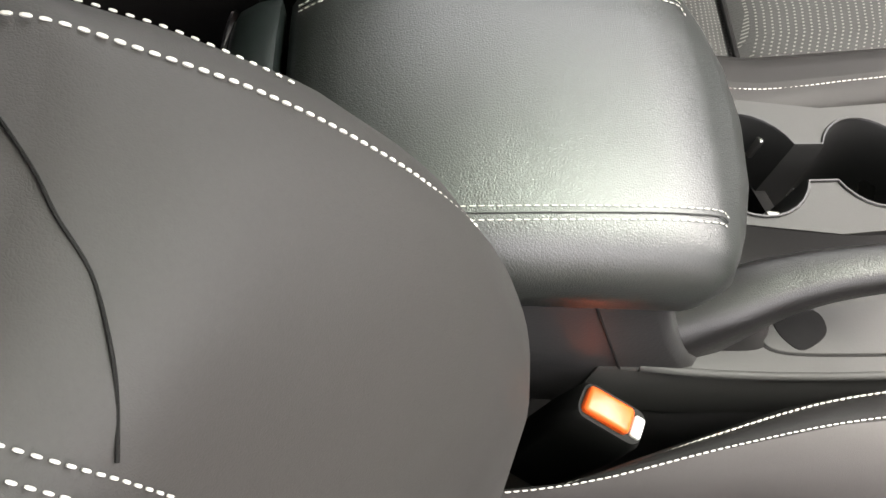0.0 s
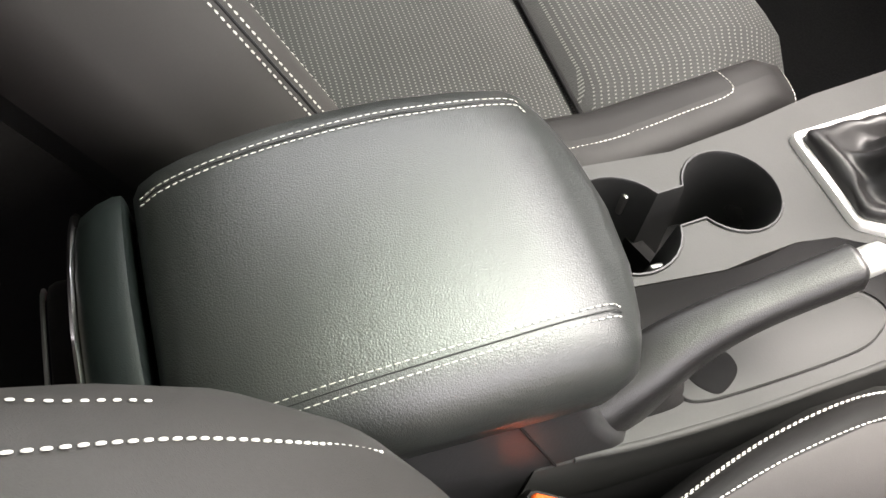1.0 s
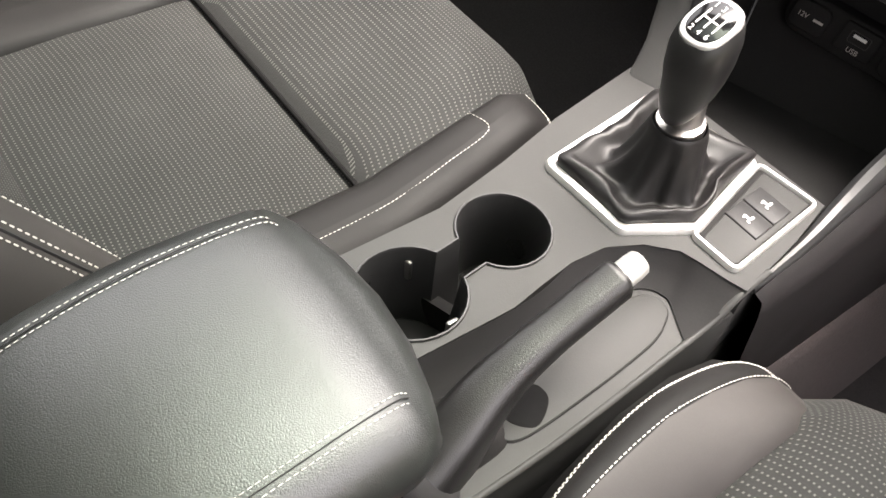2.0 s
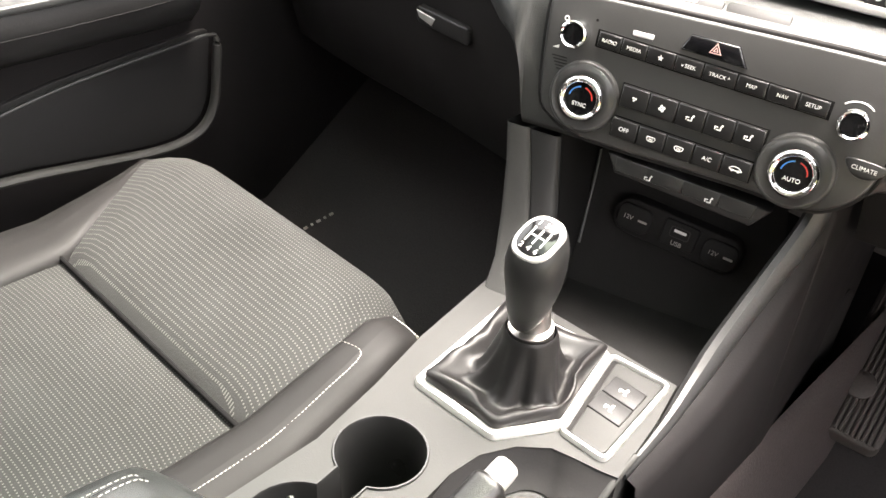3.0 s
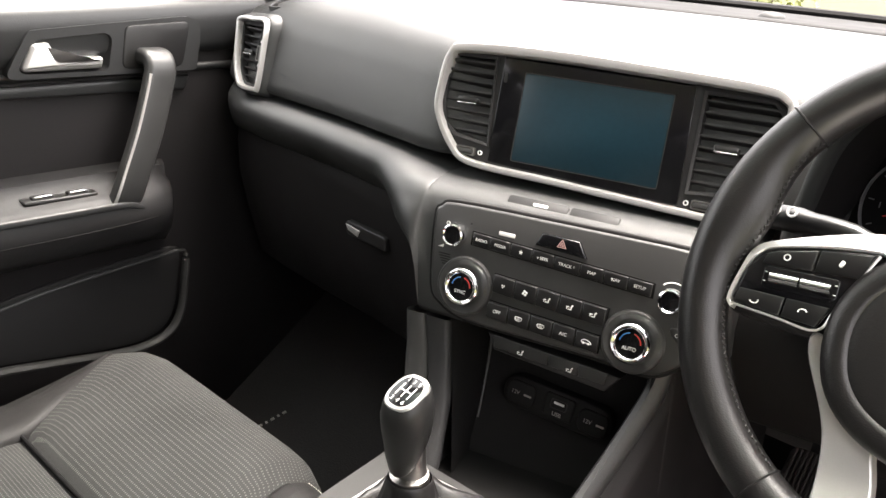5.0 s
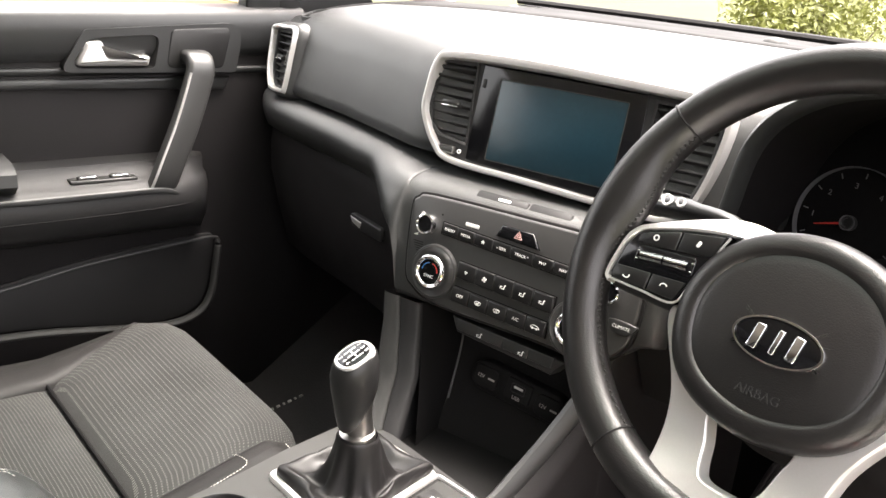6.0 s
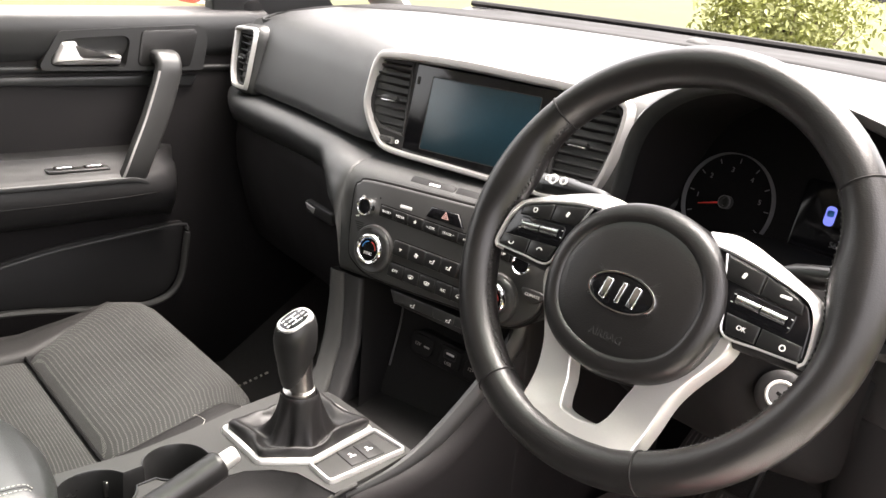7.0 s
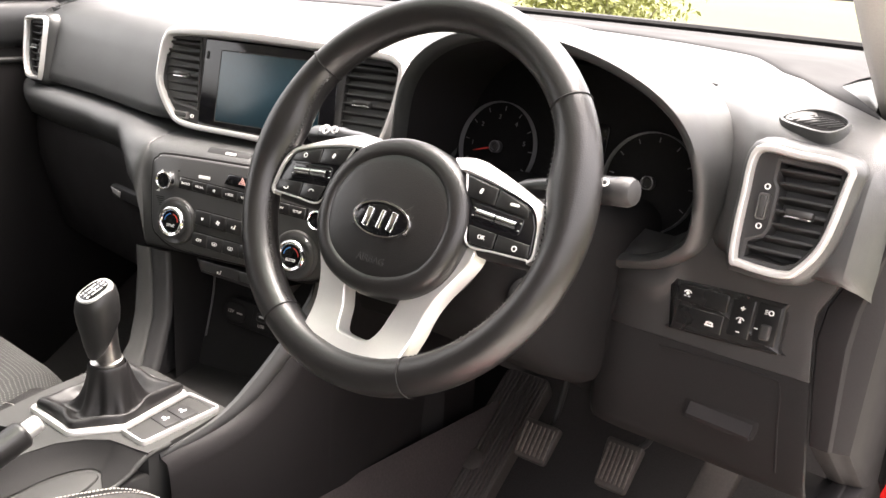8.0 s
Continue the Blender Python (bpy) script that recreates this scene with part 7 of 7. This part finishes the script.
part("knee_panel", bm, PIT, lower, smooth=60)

# ---- pedals and footrest ----
def pedal(x, y, z, w, h, label, arm_dx):
    p = thing("pedal", (x, y, z), label, "pedal", "pedals")
    m = basis((x, y, z), 4, 38)
    o = rounded([Vector(p) for p in ((-w * 0.40, -h / 2), (w * 0.40, -h / 2), (w / 2, h / 2), (-w / 2, h / 2))], 0.006, 4) if h < 0.1 else rrect(0, 0, w, h, 0.01, 4)
    bm = bmesh.new()
    plate(bm, o, -0.012, 0.0, 0.003, m)
    pd_ = part("pad", bm, RUBBER, p, "worn ribbed rubber pad")
    for i in range(7):
        xx = -w * 0.36 + w * 0.72 * i / 6
        bm = bmesh.new()
        box(bm, (xx, 0, 0.001), (w * 0.055, h * 0.78, 0.003), 0.0008, m)
        part("rib", bm, WORNRUBBER, pd_)
    bm = bmesh.new()
    sweep(bm, spline([m @ Vector((0, h * 0.2, -0.012)), m @ Vector((arm_dx, h * 0.9, -0.035)), Vector((x + arm_dx, y + 0.09, z + 0.14)), Vector((x + arm_dx, y + 0.13, z + 0.3))], 4), 0.0045, 8)
    part("arm", bm, DARK, p)


pedal(0.272, 0.425, 0.586, 0.058, 0.056, "worn rubber clutch pedal", 0.0)
pedal(0.398, 0.425, 0.604, 0.052, 0.066, "worn rubber brake pedal", 0.02)
bm = bmesh.new()
ac = thing("accelerator_pedal", (0.51, 0.42, 0.60), "long black accelerator pedal", "pedal", "pedals")
plate(bm, rrect(0, 0, 0.045, 0.14, 0.012, 4), -0.012, 0.0, 0.003, basis((0.524, 0.41, 0.62), -6, 40))
part("pad", bm, RUBBER, ac)
fr = thing("footrest", (0.13, 0.52, 0.41), "ribbed black rubber footrest beside the clutch", "footrest")
fm = basis((0.1355, 0.525, 0.500), 6, 56)
bm = bmesh.new()
plate(bm, rrect(0, 0, 0.082, 0.25, 0.012, 4), -0.03, 0.0, 0.004, fm)
part("pad", bm, RUBBER, fr)
for i in range(11):
    bm = bmesh.new()
    box(bm, (-0.034 + 0.0068 * i, 0, 0.001), (0.0044, 0.24, 0.004), 0.001, fm)
    part("rib", bm, RUBBER, fr)
bm = bmesh.new()
revolve(bm, [(0.0185, 0.0), (0.0185, 0.0040), (0.017, 0.0052), (0.001, 0.0052)], fm @ Matrix.Translation((-0.010, -0.055, 0.0)), 28)
part("disc", bm, RUBBER, fr, "round plain disc among the ribs")
FOOTWELL = ((-0.05, 0.34), (0.10, 0.352), (0.17, 0.368), (0.21, 0.390), (0.27, 0.432), (0.45, 0.56), (0.60, 0.68), (0.75, 0.85))
# carpet along the driver's side of the tunnel
bm = bmesh.new()
loft(bm, [[Vector((x + 0.10 * max(0.0, z0 - z), y, z)) for x, z in ((0.118, 0.32), (0.117, 0.42), (0.113, 0.50), (0.1095, 0.53), (0.104, 0.535))] for y, z0 in ((-0.15, 0.46), (0.0, 0.48), (0.15, 0.50), (0.3, 0.53), (0.5, 0.56), (0.8, 0.60))], ring_closed=False)
tagged(part("tunnel_carpet", bm, TUNNEL, smooth=60), "brown-black carpet on the side of the centre tunnel", "carpet", kind="structure")
bm = bmesh.new()
loft(bm, [[Vector((x, y, z)) for y, z in FOOTWELL] for x in (-0.78, -0.4, -0.14)], ring_closed=False)
tagged(part("footwell_carpet", bm, CARPET), "black carpet of the passenger footwell", "carpet", kind="structure")
bm = bmesh.new()
loft(bm, [[Vector((x, y, z)) for y, z in ((-0.05, 0.34), (0.25, 0.34), (0.45, 0.365), (0.62, 0.50), (0.80, 0.85))] for x in (0.10, 0.4, 0.73)], ring_closed=False)
tagged(part("footwell_carpet", bm, FLOORBLACK), "black carpet of the driver footwell", "carpet", kind="structure")
mat_ = thing("floor_mat", (-0.42, 0.16, 0.36), "black passenger floor mat with pale stitched marks", "floor mat")
bm = bmesh.new()
line = [Vector((0, y, z)) for y, z in FOOTWELL[:6]]
loft(bm, [[Vector((x, p.y, p.z + 0.007)) for p in line] + [Vector((x, p.y, p.z + 0.001)) for p in line[::-1]] for x in (-0.70, -0.5, -0.3, -0.19)])
fmm = part("mat", bm, CARPET, mat_)
u_m = Vector((0.030, 0.0466, 0.032)).normalized()
n_m = Vector((0, -0.56, 0.83))
v_m = n_m.cross(u_m).normalized()
MARK = Matrix((u_m, v_m, u_m.cross(v_m))).transposed().to_4x4()
MARK.translation = (-0.643, 0.214, 0.4015)
bm = bmesh.new()
for i in range(6):
    plate(bm, rrect(0.0115 * i, 0, 0.007 if i % 2 else 0.004, 0.0028, 0.001, 2), -0.004, 0.0025, 0.0003, MARK)
part("stitched_mark", bm, TRIMGREY, fmm)

# ---- passenger door ----
door = thing("passenger_door", (-0.75, -0.2, 0.45), "closed passenger door with dark plastic trim and silver handles", "car door")
DX = Matrix(((0, 0, 1, 0), (1, 0, 0, 0), (0, 1, 0, 0), (0, 0, 0, 1)))  # local x: along the car, y: up, z: into the cabin
D = lambda x: Matrix.Translation((x, 0, 0)) @ DX
bm = bmesh.new()
shape = ccw([Vector(p) for p in ((-0.80, 0.40), (0.42, 0.40), (0.50, 0.60), (0.46, 1.02), (0.30, 1.10), (0.17, 1.093), (-0.80, 1.055))])
plate(bm, shape, -0.06, 0.0, 0.006, D(-0.752))
part("door_panel", bm, KNEE, door)
# top roll
bm = bmesh.new()
rows = []
for y in [-0.80 + 1.10 * i / 20 for i in range(21)]:
    h = 1.058 + 0.035 * (y + 0.8) / 0.97
    rows.append([Vector((x, y, h + z)) for x, z in ((-0.80, 0.004), (-0.765, 0.004), (-0.745, 0.0), (-0.736, -0.010), (-0.735, -0.03), (-0.738, -0.06), (-0.745, -0.075), (-0.76, -0.078))])
loft(bm, rows, ring_closed=False)
part("top_roll", bm, SOFT, door, smooth=60)
# upper trim plate holding the release
bm = bmesh.new()
hand = rounded([Vector(p) for p in ((-0.104, 0.994), (-0.068, 1.056), (0.186, 1.074), (0.172, 0.994))], [0.006, 0.03, 0.012, 0.01], 6)
pocket = rounded([Vector(p) for p in ((-0.092, 1.000), (-0.060, 1.044), (0.046, 1.052), (0.036, 1.000))], [0.010, 0.014, 0.012, 0.012], 6)
holed(bm, hand, [pocket[::-1]], 0.0205, 0.02, D(-0.752))
part("release_trim", bm, SOFT, door)
bm = bmesh.new()
loft(bm, [at_z(pocket, 0.019, D(-0.752)), at_z(offset(pocket, -0.006), 0.004, D(-0.752))], caps=False)
plate(bm, offset(pocket, -0.004), -0.004, 0.003, 0.001, D(-0.752))
part("release_cup", bm, DARK, door)
bm = bmesh.new()
rel = rounded([Vector(p) for p in ((-0.083, 1.003), (-0.066, 1.039), (-0.044, 1.041), (-0.034, 1.020), (0.031, 1.020), (0.026, 1.004))], [0.004, 0.006, 0.005, 0.006, 0.006, 0.006], 5)
plate(bm, rel, 0.006, 0.026, 0.006, D(-0.752))
part("release_handle", bm, SILVER, door, "satin silver release handle")
bm = bmesh.new()
sp_o = rounded([Vector(p) for p in ((0.056, 1.002), (0.064, 1.0595), (0.162, 1.065), (0.148, 1.002))], 0.010, 5)
plate(bm, offset(sp_o, 0.0011), 0.0, 0.0209, 0.0006, D(-0.752))
part("speaker_gap", bm, PIT, door)
bm = bmesh.new()
plate(bm, sp_o, 0.0, 0.0218, 0.0008, D(-0.752))
part("speaker_cover", bm, DOORSKIN, door)
bm = bmesh.new()
loft(bm, [[Vector((-0.752 + a, y, 0.986 + 0.012 * (y + 0.8) / 1.1 + b)) for a, b in ((0.0, 0.005), (0.005, 0.004), (0.0065, 0.0), (0.005, -0.005), (0.0, -0.008))] for y in [-0.80 + 1.10 * q / 12 for q in range(13)]], ring_closed=False)
part("trim_ridge", bm, SOFT, door, smooth=60)
bm = bmesh.new()
band = ccw([Vector(p) for p in ((-0.80, 0.957), (-0.14, 0.9675), (0.158, 0.9635), (0.167, 0.985), (0.0, 0.984), (-0.80, 0.974))])
plate(bm, band, -0.01, 0.0105, 0.004, D(-0.752))
part("waist_band", bm, SOFT, door, "satin band below the release trim")
# grab handle
bm = bmesh.new()
hp = spline([(-0.690, 0.022, 0.812), (-0.683, 0.030, 0.834), (-0.682, 0.043, 0.868), (-0.687, 0.066, 0.92), (-0.694, 0.086, 0.972), (-0.698, 0.0955, 1.000)], 5)
bend = hp + spline([(-0.701, 0.0965, 1.009), (-0.708, 0.0972, 1.016), (-0.720, 0.0975, 1.0185), (-0.748, 0.0975, 1.017)], 4)
rings = []
for k, p in enumerate(bend):
    along = (bend[min(k + 1, len(bend) - 1)] - bend[max(k - 1, 0)]).normalized()
    across = (Vector((0, 1, 0)) - along * along.y).normalized()
    thick = along.cross(across)
    g = 1.0 if k else 0.85
    rings.append([p + across * q.y * g + thick * q.x * g for q in rrect(0, 0, 0.023, 0.043, 0.008, 5)])
loft(bm, rings)
gh = part("grab_handle", bm, PANEL, door, "tall sloping grab handle", smooth=60)
# silver bead added as the highlight along the handle's bevel
bm = bmesh.new()
sweep(bm, [p + Vector((0.0096, -0.0190, 0.0)) for p in hp], 0.0022, 8)
part("handle_highlight", bm, SILVER, gh, "silver line drawing the highlight on the handle's edge")
bm = bmesh.new()
sweep(bm, [p + Vector((0.0100, 0.0185, 0.0)) for p in hp], 0.0010, 6)
part("handle_line", bm, DECK, gh)
# armrest shelf
bm = bmesh.new()
rows = []
for y, w, z in ((-0.80, 0.075, 0.815), (-0.3, 0.08, 0.815), (-0.12, 0.08, 0.815), (-0.02, 0.08, 0.817), (0.05, 0.079, 0.818), (0.085, 0.072, 0.818), (0.105, 0.058, 0.817), (0.118, 0.035, 0.815), (0.122, 0.008, 0.814)):
    x0 = -0.752
    rows.append([Vector((x, y, z + dz)) for x, dz in ((x0, 0.045), (x0 + w * 0.35, 0.040), (x0 + w * 0.45, 0.022), (x0 + w * 0.8, 0.016), (x0 + w, 0.004), (x0 + w * 1.02, -0.02), (x0 + w * 0.9, -0.05), (x0 + w * 0.4, -0.075), (x0, -0.085))])
loft(bm, rows, ring_closed=False)
part("door_armrest", bm, DARK, door, smooth=55)
bm = bmesh.new()
sweep(bm, spline([(-0.752 + 0.078, -0.60, 0.822), (-0.752 + 0.081, -0.2, 0.822), (-0.752 + 0.082, -0.06, 0.823), (-0.752 + 0.079, 0.02, 0.822), (-0.752 + 0.076, 0.05, 0.814)], 6), 0.0042, 8, flat=1.2)
part("armrest_trim", bm, SOFT, door, "satin grey armrest edge")
bm = bmesh.new()
sweep(bm, spline([(-0.6695, -0.60, 0.790), (-0.6695, -0.2, 0.790), (-0.6695, -0.02, 0.793), (-0.674, 0.06, 0.796), (-0.69, 0.10, 0.797)], 6), 0.0010, 6)
part("armrest_seam", bm, PIT, door)
bm = bmesh.new()
loft(bm, [[Vector((x, y, z)) for x, z in ((-0.752, 0.875), (-0.70, 0.873), (-0.675, 0.862), (-0.672, 0.845), (-0.69, 0.83), (-0.752, 0.825))] for y in (-0.70, -0.20, -0.188, -0.183)])
part("elbow_pad", bm, SOFT, door)
bm = bmesh.new()
box(bm, (-0.708, -0.055, 0.8375), (0.022, 0.100, 0.004), 0.0015, pose(0, 0, 0, 0, 0, 0))
wsw = part("switch_plate", bm, BUTTON, door)
for y in (-0.078, -0.030):
    bm = bmesh.new()
    box(bm, (-0.708, y, 0.8405), (0.012, 0.030, 0.006), 0.002)
    ws_ = part("window_switch", bm, DARK, wsw)
    bm = bmesh.new()
    box(bm, (-0.7035, y, 0.8428), (0.0025, 0.024, 0.0025), 0.0008)
    part("switch_edge", bm, CHROME, ws_)
# lower pocket
bm = bmesh.new()
lip_ = spline([(-0.80, 0.60), (-0.4, 0.645), (-0.205, 0.672), (-0.08, 0.695), (0.085, 0.7125), (0.132, 0.7155), (0.142, 0.706), (0.1385, 0.665), (0.131, 0.615), (0.112, 0.584), (0.075, 0.5695), (0.02, 0.570), (-0.07, 0.582), (-0.19, 0.595), (-0.45, 0.60)], 5)
sweep(bm, [Vector((-0.726, p.x, p.y)) for p in lip_[:29]], 0.0028, 8)
part("pocket_edge", bm, SOFT, door)
bm = bmesh.new()
sweep(bm, [Vector((-0.726, p.x, p.y)) for p in lip_[28:]], [0.0032, 0.0045, 0.006, 0.0075] + [0.0085] * (len(lip_) - 32), 10, flat=0.7)
part("pocket_lip", bm, DECK, door, "satin grey lip of the door pocket")
bm = bmesh.new()
plate(bm, ccw([Vector((p.x, p.y)) for p in lip_]), -0.01, 0.006, 0.001, D(-0.752))
part("pocket_liner", bm, DARK, door)
# belt-line window glass
bm = bmesh.new()
loft(bm, [[Vector((x, y, z)) for x, z in ((-0.792, 1.05), (-0.76, 1.28), (-0.69, 1.51), (-0.694, 1.511), (-0.764, 1.281), (-0.796, 1.05))] for y in (-0.76, 0.22)])
wg = part("window_glass", bm, GLASS, door)
wg.visible_shadow = False
bm = bmesh.new()
plate(bm, ccw([Vector(p) for p in ((0.20, 1.08), (0.50, 1.06), (0.44, 1.13), (0.20, 1.34))]), -0.02, 0.01, 0.004, D(-0.765))
part("mirror_sail", bm, DARK, door)
# door mirror outside
dmr = thing("door_mirror", (-0.92, 0.28, 1.15), "red door mirror with black foot", "door mirror")
bm = bmesh.new()
loft(bm, [[Vector((-0.93 + 0.12 * g * x, y, 1.17 + 0.08 * g * z)) for x, z in [(math.copysign(abs(math.cos(q)) ** 0.6, math.cos(q)), math.copysign(abs(math.sin(q)) ** 0.6, math.sin(q))) for q in [2 * math.pi * j / 24 for j in range(24)]]] for y, g in ((0.22, 0.95), (0.24, 1.0), (0.28, 0.95), (0.32, 0.75), (0.34, 0.4))])
part("shell", bm, PAINT, dmr)
bm = bmesh.new()
box(bm, (-0.81, 0.28, 1.10), (0.12, 0.05, 0.04), 0.012)
part("foot", bm, PIT, dmr)
